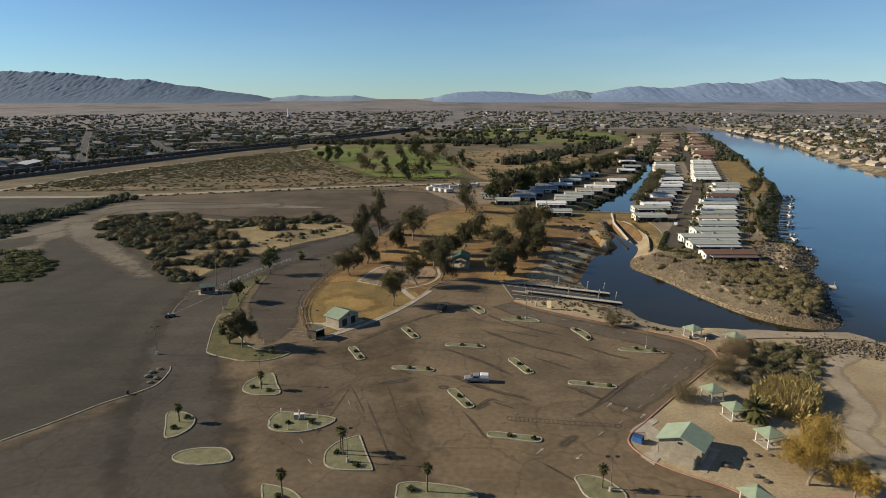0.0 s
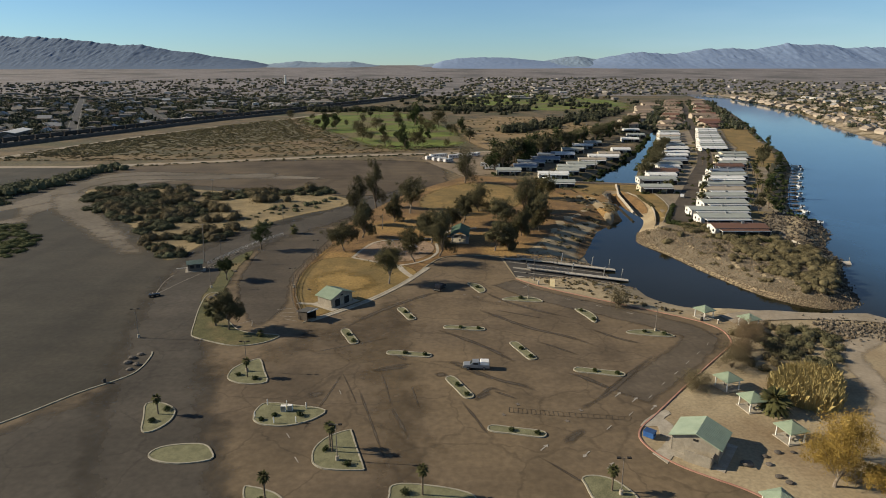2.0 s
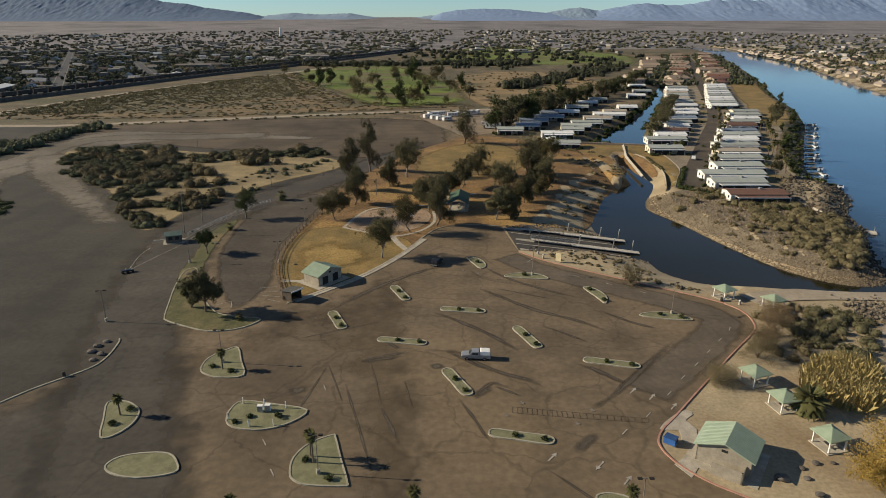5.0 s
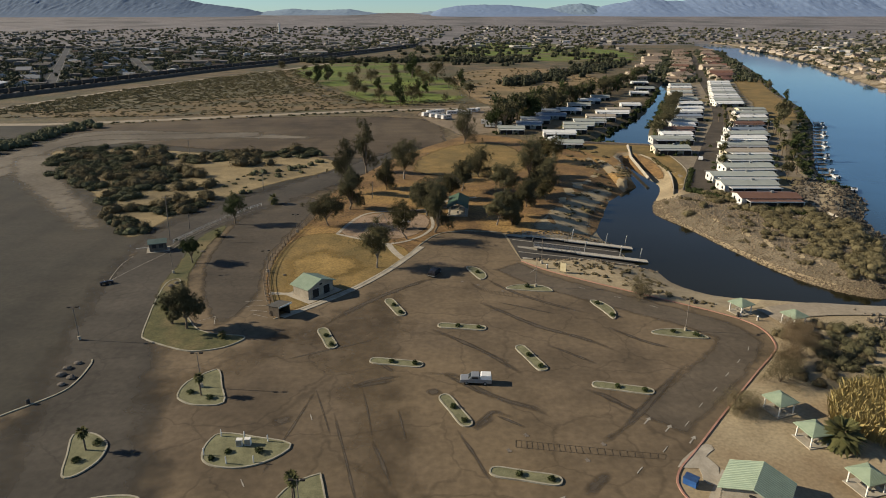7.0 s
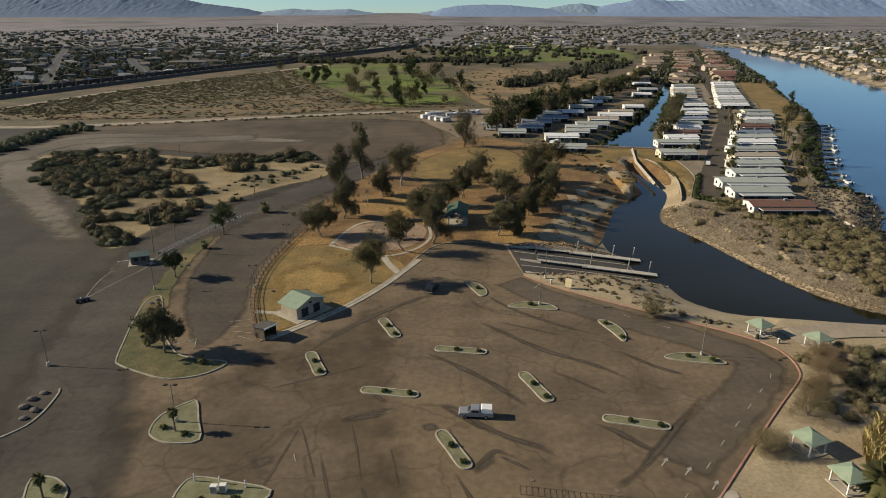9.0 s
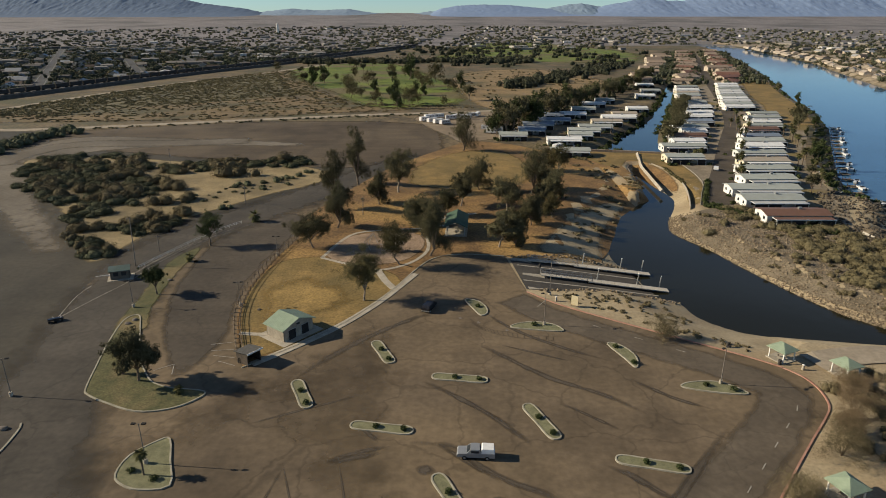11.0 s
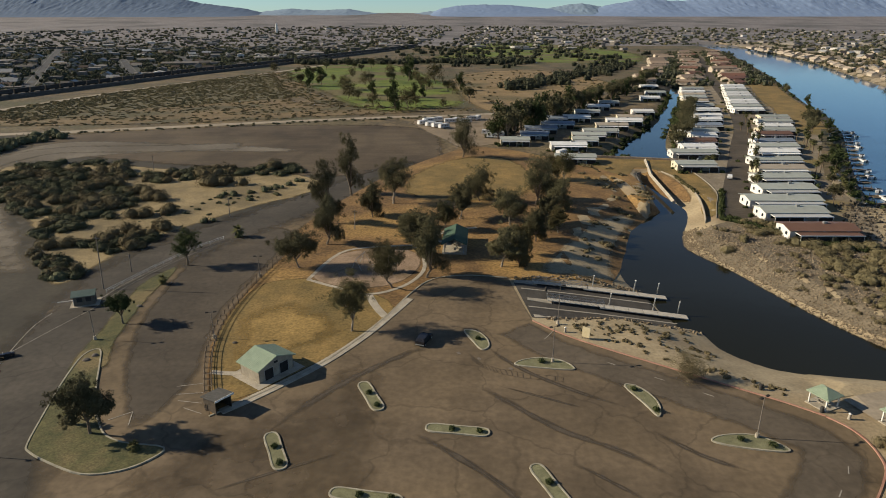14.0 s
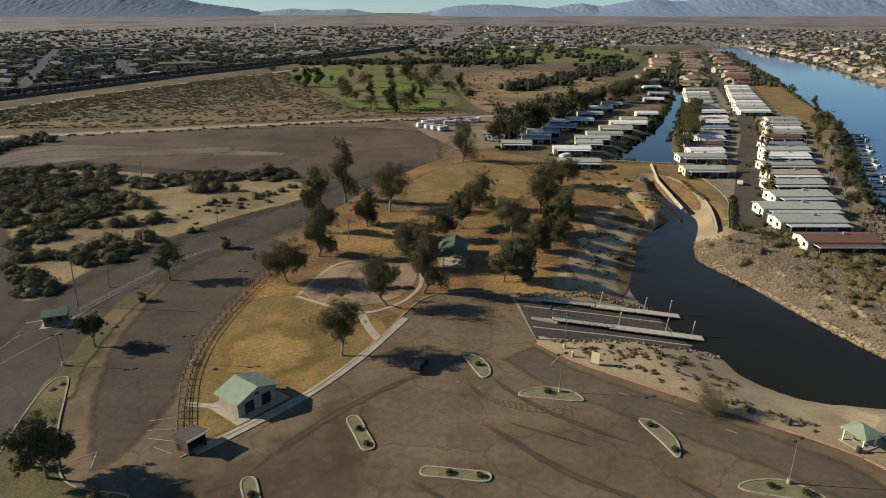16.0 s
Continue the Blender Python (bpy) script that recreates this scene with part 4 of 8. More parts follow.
def tree(name, x, y, h, r, style, leaf, bark, label, category="tree", group="", seed=0, z=None, count=6000, leaf_scale=1.0):
    """A tree: tapered trunk with limbs, and a crown of leaf clumps. Styles: gum, round, airy, brush."""
    rng = np.random.default_rng(seed + 17)
    ob = thing(name, pose(x, y, float(terrain(x, y)) + 0.05 if z is None else z), label, category, group)
    bm = bmesh.new()
    lean = rng.normal(size=2) * 0.05 * h
    fork = {"gum": 0.12, "round": 0.26, "airy": 0.2, "brush": 0.08}[style] * h
    base_r = {"gum": 0.018, "round": 0.019, "airy": 0.016, "brush": 0.018}[style] * h + 0.05
    top = Vector((lean[0], lean[1], fork))
    mid = top * 0.5 + Vector((rng.normal() * 0.1, rng.normal() * 0.1, 0))
    tube(bm, (0, 0, -0.3), mid, base_r * 1.25, base_r, 8)
    tube(bm, mid, top, base_r, base_r * 0.8, 8)
    tips, pts = [], []
    n = {"gum": 11, "round": 10, "airy": 9, "brush": 12}[style]
    for i in range(n):
        a = 2 * math.pi * (i + rng.random() * 0.7) / n
        up = (i + rng.random()) / n * 0.85 + 0.05 if style == "gum" else rng.uniform(0.25, 0.88)
        reach = r * rng.uniform(0.3, 0.75) * (1.2 - up * 0.7 if style == "gum" else 1.0)
        tip = Vector((lean[0] + reach * math.cos(a), lean[1] + reach * math.sin(a), fork + (h - fork) * up))
        knee = top.lerp(tip, 0.5) + Vector((rng.normal() * 0.06 * r, rng.normal() * 0.06 * r, 0.05 * h))
        tube(bm, top, knee, base_r * 0.5, base_r * 0.32, 6)
        tube(bm, knee, tip, base_r * 0.32, base_r * 0.1, 6)
        tips.append(tip)
        tips.append(knee.lerp(tip, 0.6))
        if style in ("airy", "brush"):
            for _ in range(3):
                q = tip + Vector(rng.normal(size=3)) * 0.25 * r
                tube(bm, knee.lerp(tip, rng.random()), q, base_r * 0.12, 0.02, 5)
                tips.append(q)
    tips.append(Vector((lean[0], lean[1], h * 0.9)))
    if style == "gum":
        tips += [Vector((lean[0] + rng.normal() * r * 0.3, lean[1] + rng.normal() * r * 0.3, h * f)) for f in (0.55, 0.68, 0.8, 0.94)]
    bmesh.ops.recalc_face_normals(bm, faces=bm.faces[:])
    part("trunk", bm, bark, ob)
    each = max(20, int(count / len(tips)))
    ways = []
    for tip in tips:
        size = {"gum": 0.34, "round": 0.36, "airy": 0.40, "brush": 0.42}[style] * r * rng.uniform(0.65, 1.15)
        p, d = clump(rng, (tip.x, tip.y, tip.z), size, each, 1.5 if style == "gum" else 0.85, 0.3 if style in ("airy", "brush") else 0.55)
        pts.append(p), ways.append(d)
        # small outlying sprays break the outline
        for _ in range(5):
            off = rng.normal(size=3) * size * (0.4 if style == "brush" else 0.66)
            p, d = clump(rng, np.array(tip) + off, size * 0.38, each // 7, 1.0, 0.3)
            pts.append(p), ways.append(d)
    pts, ways = np.concatenate(pts), np.concatenate(ways)
    keep = pts[:, 2] > 0.15
    pts, ways = pts[keep], ways[keep]
    blade = {"gum": 0.135, "round": 0.135, "airy": 0.115, "brush": 0.11}[style] * leaf_scale
    crown = new("crown", quads_mesh("crown", leaf_quads(rng, pts, blade, 0.55, 0.9 if style == "gum" else 0.2, ways, 0.6), leaf))
    crown.parent = ob
    return ob


def palm(x, y, h, r, label, group="", seed=0, trunk_r=0.16, z=0.15, n=26, skirt=True):
    """A fan palm: ringed trunk, crown of fronds with leaflets, dead skirt."""
    rng = np.random.default_rng(seed + 900)
    ob = thing("palm_tree", pose(x, y, z), label, "palm", group)
    bm = bmesh.new()
    k = max(4, int(h / 0.4))
    for i in range(k):
        z0, z1 = h * i / k, h * (i + 1) / k
        tube(bm, (0, 0, z0), (0, 0, z1 + 0.02), trunk_r * 1.15, trunk_r * 0.9, 9)
    part("trunk", bm, M_PALM_TRUNK, ob)
    verts = []
    for i in range(n):
        a = 2.4 * i
        el = math.radians(80 - 150 * (i / n)) + rng.normal() * 0.1
        d = np.array([math.cos(a) * math.cos(el), math.sin(a) * math.cos(el), math.sin(el)])
        side = np.array([-math.sin(a), math.cos(a), 0])
        for j in range(9):
            f = 0.35 + 0.65 * j / 8
            root = np.array([0, 0, h]) + d * r * f * 0.55 - np.array([0, 0, 0.25 * r * f * f])
            for s in (-1, 1):
                out = d * 0.45 + side * s * (0.55 - 0.4 * f) + np.array([0, 0, -0.25])
                tip = root + out / np.linalg.norm(out) * r * 0.5
                wd = np.cross(out, [0, 0, 1.0])
                wd = wd / (np.linalg.norm(wd) + 1e-6) * r * 0.05
                verts += [root - wd, root + wd, tip + wd * 0.3, tip - wd * 0.3]
    crown = new("crown", quads_mesh("crown", np.array(verts), M_PALM))
    crown.parent = ob
    if skirt:
        bm = bmesh.new()
        for i in range(14):
            a = i * 0.9
            tube(bm, (trunk_r * math.cos(a), trunk_r * math.sin(a), h * 0.97), (r * 0.32 * math.cos(a), r * 0.32 * math.sin(a), h - r * (0.45 + 0.2 * rng.random())), 0.05, 0.02, 4)
        part("dead_fronds", bm, M_DRY, ob, "dry hanging brown fronds")
    return ob


def bushes(name, spots, material, label, leaf=0.3, per=160, seed=0, tall=0.62):
    """Scrub that nobody could count, as one mesh of leaf clumps. spots: x, y, radius."""
    rng = np.random.default_rng(seed)
    pts, ways, cores = [], [], []
    # a twiggy inner mound under the leaves
    nu, nv = (12, 6) if per > 150 else (6, 3)
    ball = np.array([(math.cos(2 * math.pi * i / nu) * math.sin(math.pi * j / nv), math.sin(2 * math.pi * i / nu) * math.sin(math.pi * j / nv), math.cos(math.pi * j / nv)) for j in range(nv + 1) for i in range(nu)])
    grid = np.array([(j * nu + i, (j + 1) * nu + i, (j + 1) * nu + (i + 1) % nu, j * nu + (i + 1) % nu) for j in range(nv) for i in range(nu)]).ravel()
    zs = terrain([s[0] for s in spots], [s[1] for s in spots])
    for (x, y, r), z in zip(spots, zs):
        lobes = rng.integers(3, 6)
        for _ in range(lobes):
            off = rng.normal(size=2) * r * 0.4
            rr = r * rng.uniform(0.42, 0.72)
            p, d = clump(rng, (x + off[0], y + off[1], z + rr * tall * 0.55), rr, max(6, int(per / lobes)), tall, 0.7)
            keep = p[:, 2] > z
            pts.append(p[keep]), ways.append(d[keep])
            core = ball * (rr * rng.uniform(0.55, 0.68)) * (1 + 0.1 * rng.normal(size=(len(ball), 1))) * np.array([1, 1, tall])
            cores.append((core[grid] + np.array([x + off[0], y + off[1], z + rr * tall * 0.5])).reshape(-1, 3))
    pts, ways = np.concatenate(pts), np.concatenate(ways)
    ob = new(name, quads_mesh(name, np.concatenate([leaf_quads(rng, pts, leaf, 0.75, 0.0, ways, 0.24)] + cores), material))
    return tagged(ob, label, "bushes", kind="stuff")


def scatter(rng, outline, n, r0, r1, gap=0.0, mask=None):
    """Random spots inside a plan outline."""
    xs, ys = [p[0] for p in outline], [p[1] for p in outline]
    got = []
    tries = 0
    while len(got) < n and tries < n * 30:
        tries += 1
        x, y = rng.uniform(min(xs), max(xs)), rng.uniform(min(ys), max(ys))
        if not inside(outline, np.array([x]), np.array([y]))[0]:
            continue
        if mask is not None and not mask(x, y):
            continue
        r = rng.uniform(r0, r1)
        if gap and any((x - a) ** 2 + (y - b) ** 2 < (gap * (r + c)) ** 2 for a, b, c in got):
            continue
        got.append((x, y, r))
    return got


PARK_TREES = [
    ("A", -31.9, 210.4, 13.5, 4.0, "gum"), ("B", -34.6, 231.5, 20.5, 4.6, "gum"), ("C", -32.3, 265.0, 22.0, 4.4, "gum"), ("D", -21.6, 237.1, 11.0, 4.2, "gum"),
    ("E", -15.9, 253.8, 15.5, 7.2, "round"), ("F", -35.9, 192.4, 8.8, 6.6, "round"), ("G", -17.4, 156.4, 11.3, 3.9, "airy"), ("H", -2.7, 185.5, 15.0, 4.2, "gum"),
    ("H2", -5.5, 203.0, 12.5, 6.2, "round"), ("I", -10.7, 179.4, 11.5, 4.2, "airy"), ("J", 7.0, 235.3, 11.7, 5.4, "round"), ("K", 14.7, 257.2, 11.5, 4.6, "gum"),
    ("L", 22.5, 228.5, 11.0, 6.2, "round"), ("M", 16.7, 192.6, 10.5, 5.0, "round"), ("N", 21.5, 192.5, 7.4, 3.0, "gum"), ("O", 33.8, 252.0, 17.0, 5.2, "gum"),
    ("P", 11.0, 334.0, 18.5, 5.8, "gum"), ("Q", 49.2, 284.1, 12.0, 4.3, "airy"), ("Q2", 46.0, 288.5, 10.0, 3.9, "airy"), ("O2", 41.0, 259.0, 9.0, 5.0, "round"),
    ("J2", 2.0, 224.0, 8.0, 3.2, "airy"), ("H3", -9.0, 214.0, 8.0, 3.6, "gum"),
    # the first three here are added trees that throw shadows on the bank
    ("SHADE1", 28.5, 213.0, 9.5, 3.6, "gum"), ("SHADE2", 24.5, 203.0, 8.0, 2.8, "airy"), ("SHADE3", 36.5, 221.0, 8.0, 3.2, "airy"), ("R2", 34.5, 231.0, 9.0, 3.8, "round"), ("R3", 40.0, 243.0, 10.0, 4.6, "gum")]
LOOKS = {"gum": (M_EUCA, M_BARK, "tall gum tree with drooping olive leaves"), "round": (M_EUCA, M_BARK_PALE, "broad gum tree with dark rounded crown"),
         "airy": (M_OLIVE, M_BARK_PALE, "thin-crowned tree with sparse olive leaves"), "brush": (M_OLIVE, M_BARK, "low spreading mesquite tree with fine twigs")}
for i, (_, x, y, h, r, style) in enumerate(PARK_TREES):
    leaf, bark, lab = LOOKS[style]
    tree("tree", x, y, h, r * (1.25 if style == "gum" else 1.0), style, leaf, bark, lab + " in the park", group="park trees", seed=i, count=16000 if style in ("airy", "brush") else 20000)
tree("tree", -65.8, 194.1, 9.8, 4.2, "round", M_GREEN_LEAF, M_BARK, "green round-crowned tree on the median", group="median trees", seed=60)
tree("tree", -66.3, 159.8, 6.8, 2.9, "round", M_GREEN_LEAF, M_BARK, "bushy green tree on the median grass", group="median trees", seed=61)
tree("tree", -53.5, 121.8, 9.6, 4.3, "round", M_EUCA, M_BARK, "olive-leaved tree with dark trunk on the median", group="median trees", seed=62, count=16000)
palm(-59.3, 217.3, 2.2, 2.4, "squat fan palm beside the inner lot", "median palms", 1, 0.35, 0.05)
palm(-66.9, 181.5, 1.4, 1.5, "small fan palm on the median", "median palms", 2, 0.25)
palm(-61.6, 131.0, 1.6, 1.8, "small fan palm on the median", "median palms", 3, 0.25)
palm(-57.4, 124.0, 2.2, 1.3, "young fan palm on the median grass", "median palms", 4, 0.25)
palm(-44.6, 117.5, 1.0, 1.1, "low fan palm at the median end", "median palms", 5, 0.25)
for i, (x, y, h) in enumerate(((-41.5, 96.8, 3.6), (-53.4, 82.1, 3.3), (-19.6, 70.2, 4.6), (-20.2, 71.6, 4.0), (-27.1, 57.2, 4.6), (-4.4, 59.1, 4.4), (23.8, 60.1, 3.6))):
    palm(x, y, h, 1.1, "slender young palm on a parking island", "island palms", 20 + i, 0.13, 0.18)
palm(59.3, 82.8, 2.6, 3.4, "big shaggy fan palm near the picnic shelters", "beach palms", 40, 0.45, 0.0, 44)
tree("cottonwood_tree", 57.5, 61.1, 11.6, 6.0, "gum", M_AUTUMN, M_BARK_PALE, "cottonwood tree in golden autumn leaf", group="cottonwoods", seed=70, count=17000, leaf_scale=0.8)
tree("cottonwood_tree", 62.8, 57.2, 6.4, 3.6, "round", M_AUTUMN, M_BARK_PALE, "small cottonwood in golden autumn leaf", group="cottonwoods", seed=71, count=10000, leaf_scale=0.8)
tree("cottonwood_tree", 62.5, 68.5, 8.5, 3.6, "airy", M_AUTUMN, M_BARK_PALE, "thin cottonwood with yellow leaves", group="cottonwoods", seed=72, count=3500)
for i, (x, y, h, r) in enumerate(((48.6, 91.5, 3.2, 3.4), (67.5, 110.5, 5.5, 4.2), (59.5, 101, 4.0, 3.6), (71, 117, 4.2, 3.2), (45.6, 138.0, 4.6, 3.0), (63.5, 105.5, 4.0, 3.0))):
    tree("shrub", x, y, h, r, "brush", M_DRY if i % 2 else M_SCRUB_BROWN, M_BARK, "bare twiggy brown shrub on sand", "shrub", "bare shrubs", 80 + i, count=9000, leaf_scale=0.62)

rng = np.random.default_rng(5)
MATS = [smooth([(-190, 314), (-144, 322), (-128, 300), (-122, 280), (-112, 262), (-110, 244), (-112, 228), (-107, 219), (-126, 221), (-137, 236), (-149, 250), (-166, 264), (-186, 296)], 2, True),
        [(-126, 305), (-64, 313), (-59, 300), (-72, 297), (-95, 293), (-116, 284)], [(-98, 202), (-81, 205), (-83, 217), (-104, 217)], [(-109, 202), (-93, 192), (-90, 186), (-98, 184)]]
green = []
for outline, n, lo, hi in zip(MATS, (135, 54, 20, 16), (2.6, 2.2, 1.8, 2.0), (5.4, 4.4, 3.4, 3.4)):
    green += scatter(rng, outline, n, lo, hi, 0.3, lambda x, y: noise.noise(Vector((x * 0.05, y * 0.05, 3.0))) > -0.3)
bushes("desert_scrub", green[::4] + [b for i, b in enumerate(green) if i % 4 in (1, 2)], M_SCRUB, "dense dark olive desert scrub in mats", 0.2, 1700, 1, 0.5)
MOUNDS = [(-112, 269, 5), (-102.5, 258, 6), (-106, 262, 4.5), (-97.5, 239, 5.2), (-93, 243, 4.6), (-97.5, 296, 5.5), (-90, 279, 6.2), (-84, 283, 4.8), (-135, 271, 4.5), (-130, 279, 4.5), (-142, 305, 5), (-70, 309, 6), (-99, 214, 4.2), (-105, 210, 3.2), (-110.5, 207, 3.4), (-86, 226, 4), (-133, 256, 4.5), (-118, 290, 4), (-122, 250, 3.4), (-95, 222, 3.6), (-88, 218, 3.0)]
bushes("brown_scrub", MOUNDS + green[3::4], M_SCRUB_BROWN, "tall rounded olive-brown brush among sand", 0.2, 2200, 2, 0.78)
bushes("sand_scrub", [(-76, 265, 3), (-71, 268, 2.2), (-66, 272, 3), (-67, 259, 2), (-73.6, 232, 2.2), (-62, 276, 2.0), (-58, 280, 2.4), (-56, 286, 2.6), (-80, 262, 1.8), (-138, 241, 3.6), (-94.5, 186, 3), (-60, 266, 1.6), (-82, 246, 1.0), (-76, 240, 0.8)] + scatter(rng, [(-110, 240), (-90, 250), (-62, 288), (-56, 276), (-84, 226)], 26, 0.4, 1.1, 0.5), M_SCRUB, "single grey-green bushes on open sand", 0.15, 500, 3, 0.7)
bushes("scrub_hedge", [(x + rng.normal() * 4.5, y + rng.normal() * 3, rng.uniform(3.6, 6.4)) for x, y in smooth([(-245, 292), (-234, 301), (-227, 318), (-222, 347), (-218, 386)], 16)], M_SCRUB, "overgrown hedge row of olive scrub", 0.24, 500, 3, 0.9)
bushes("scrub_hedge", scatter(rng, [(-200, 232), (-176, 230), (-151, 209), (-150, 183), (-175, 170), (-210, 190)], 170, 2.2, 4.4, 0.15), M_SCRUB_FRESH, "patch of green scrub in gravel", 0.2, 600, 4, 0.36)
bushes("scrub_hedge", scatter(rng, [(-250, 295), (-218, 290), (-206, 271), (-205, 258), (-250, 255)], 55, 2.2, 4.2, 0.35), M_SCRUB, "patch of green scrub beside the track", 0.22, 600, 14, 0.55)
bushes("shore_tufts", scatter(rng, [(27, 156), (34, 151), (45, 143), (58, 134), (64, 130), (62, 134), (52, 142), (56, 150), (52, 160), (30, 160)], 90, 0.25, 0.9, 0.5), M_SCRUB_BROWN, "dry brown tufts on the sand beside the ramp", 0.09, 160, 15, 0.6)
# reeds and greenery beside the beach
bushes("beach_scrub", scatter(rng, [(69, 99), (70, 110), (74, 122), (84, 123), (92, 119), (86, 108), (80, 99)], 36, 1.2, 2.7, 0.4), M_THICKET, "olive scrub thicket beside the sand", 0.10, 2000, 6, 0.8)
bushes("beach_brush", scatter(rng, [(62, 104), (68, 120), (78, 124), (84, 118), (76, 100), (68, 94)], 22, 1.0, 2.4, 0.5), M_SCRUB_BROWN, "dry golden-brown brush beside the sand", 0.09, 1500, 16, 0.9)
REEDS = scatter(rng, [(61.5, 87.5), (64, 93), (69, 97), (74, 98), (78, 95), (75, 89), (71, 83), (66.5, 83)], 2300, 0.4, 0.8)
reed = bmesh.new()
for x, y, r in REEDS:
    h = rng.uniform(1.8, 3.6)
    for _ in range(8):
        a, b = rng.normal(size=2) * 0.4, rng.normal(size=2) * 0.6
        v = [reed.verts.new(p) for p in ((x + a[0] - 0.035, y + a[1], 0), (x + a[0] + 0.035, y + a[1], 0), (x + a[0] + b[0] * 0.6 + 0.05, y + a[1] + b[1] * 0.6, h * 0.75), (x + a[0] + b[0] * 1.2, y + a[1] + b[1] * 1.2, h * rng.uniform(0.8, 1.05)), (x + a[0] + b[0] * 0.6 - 0.05, y + a[1] + b[1] * 0.6, h * 0.75))]
        reed.faces.new(v)
tagged(joined("reed_bed", reed, M_REED, "dense stand of golden dry cane reeds", "reeds"), kind="stuff")
SPIT = smooth([(80, 226), (86, 224), (100, 232), (112, 226), (124, 206), (130, 186), (121, 166), (113, 152), (106, 150), (98, 156), (91, 172), (84, 196)], 2, True)
bushes("spit_scrub", scatter(rng, SPIT, 130, 1.5, 3.8, 0.28, lambda x, y: rng.random() < 0.07 + 0.93 * (x > 101 + (y - 150) * 0.05)), M_SPIT_SCRUB, "grey-tan scrub on the stony spit", 0.14, 1200, 7, 0.7)
bushes("spit_scrub", scatter(rng, SPIT, 60, 0.8, 2.2, 0.4), M_SCRUB_BROWN, "dry brown tufts on the stony spit", 0.14, 300, 8)
bushes("clipped_hedge", [(x + rng.normal() * 0.4, y + rng.normal() * 0.4, rng.uniform(1.4, 1.9)) for x, y in smooth([(92.5, 235), (96.5, 230.5), (102, 221.5), (108, 213), (114, 207.5), (119, 205)], 12)], M_GREEN_LEAF, "green hedge along the end of the homes", 0.17, 450, 9, 0.8)
bushes("clipped_hedge", [(92.5 + (y - 237) * 0.42, y, 0.95) for y in np.arange(238, 272, 1.3)], M_GREEN_LEAF, "dark clipped hedge beside the street", 0.16, 400, 10, 1.0)
bushes("clipped_hedge", [(97.2 - 0.04 * (294 - y), y, 0.9) for y in np.arange(268, 296, 1.1)], M_OLIVE, "low olive hedge on the dam lawn", 0.14, 260, 12, 0.8)
bushes("bank_scrub", scatter(rng, [(46, 196), (52, 212), (66, 236), (80, 256), (84, 300), (70, 318), (56, 310), (62, 262), (50, 236), (38, 210), (36, 192)], 60, 0.6, 2.4, 0.4), M_SCRUB_BROWN, "brown brush on the shaded river bank", 0.15, 420, 11, 0.5)

# riprap banks: loose stones


def stones(name, spots, material, label, seed, lo=0.25, hi=0.8):
    rs = np.random.default_rng(seed)
    base = np.array([(1, 0, 0), (-1, 0, 0), (0, 1, 0), (0, -1, 0), (0, 0, 1), (0, 0, -1)], float)
    tri = [(0, 2, 4), (2, 1, 4), (1, 3, 4), (3, 0, 4), (2, 0, 5), (1, 2, 5), (3, 1, 5), (0, 3, 5)]
    verts, faces = [], []
    zs = terrain([s[0] for s in spots], [s[1] for s in spots])
    for (x, y), z in zip(spots, zs):
        q = Euler(rs.uniform(0, 6.3, 3)).to_matrix()
        s = rs.uniform(lo, hi)
        k = len(verts)
        p = base * s * rs.uniform(0.6, 1.2, (6, 1)) * rs.uniform(0.7, 1.2, (1, 3))
        verts += (p @ np.array(q).T + (x, y, z + s * 0.25)).tolist()
        faces += [tuple(k + i for i in t) for t in tri]
    ob = mesh_object(name, verts, faces, material)
    return tagged(ob, label, "stones", kind="stuff")


M_STONES = leafy("bank_stones", (0.13, 0.10, 0.068), (0.30, 0.24, 0.165), grain=0.9)
M_STONES_DARK = leafy("jetty_stones", (0.05, 0.043, 0.034), (0.155, 0.13, 0.10), grain=0.9)
bank = []
line = smooth(CHANNEL_EAST, 6)
for _ in range(6500):
    i = rng.integers(0, len(line) - 1)
    s, o = rng.random(), abs(rng.normal()) * 3.2 - 0.4
    (x0, y0), (x1, y1) = line[i], line[i + 1]
    d = Vector((x1 - x0, y1 - y0)).normalized()
    if y0 > 232:
        continue
    bank.append((x0 + (x1 - x0) * s + d.y * o, y0 + (y1 - y0) * s - d.x * o))
stones("bank_riprap", bank, M_STONES, "pale riprap stones along the channel bank", 1, 0.13, 0.36)
stones("spit_gravel", [(x, y) for x, y, _ in scatter(rng, SPIT, 6000, 1, 2, 0, lambda x, y: y > 186 or rng.random() < 0.45)], M_STONES, "loose stones covering the spit", 2, 0.12, 0.42)
tip = [(rng.uniform(108, 128), rng.uniform(143, 176)) for _ in range(900)]
stones("spit_riprap", [p for p in tip if abs(distance(RIVER, np.array([p[0]]), np.array([p[1]]))[0]) < 6], M_STONES_DARK, "dark riprap at the tip of the spit", 3, 0.25, 0.7)
jet = []
for x, y in smooth([(92, 122), (98, 121.5), (106, 120), (114, 116), (124, 107), (138, 92)], 60):
    for _ in range(4):
        jet.append((x + rng.normal() * 1.5, y + rng.normal() * 3.2))
stones("jetty_riprap", jet, M_STONES_DARK, "dark riprap stones of the lower jetty", 4, 0.25, 0.65)
cliff = [(x + abs(rng.normal()) * -4, y + rng.normal() * 3) for x, y in smooth([(126, 172), (133, 183), (139, 194), (143, 210), (155, 227), (161, 243), (157, 256), (172, 292), (204, 352), (240, 417)], 60)]
stones("river_riprap", cliff, M_STONES_DARK, "grey riprap along the river bank", 5, 0.3, 0.8)
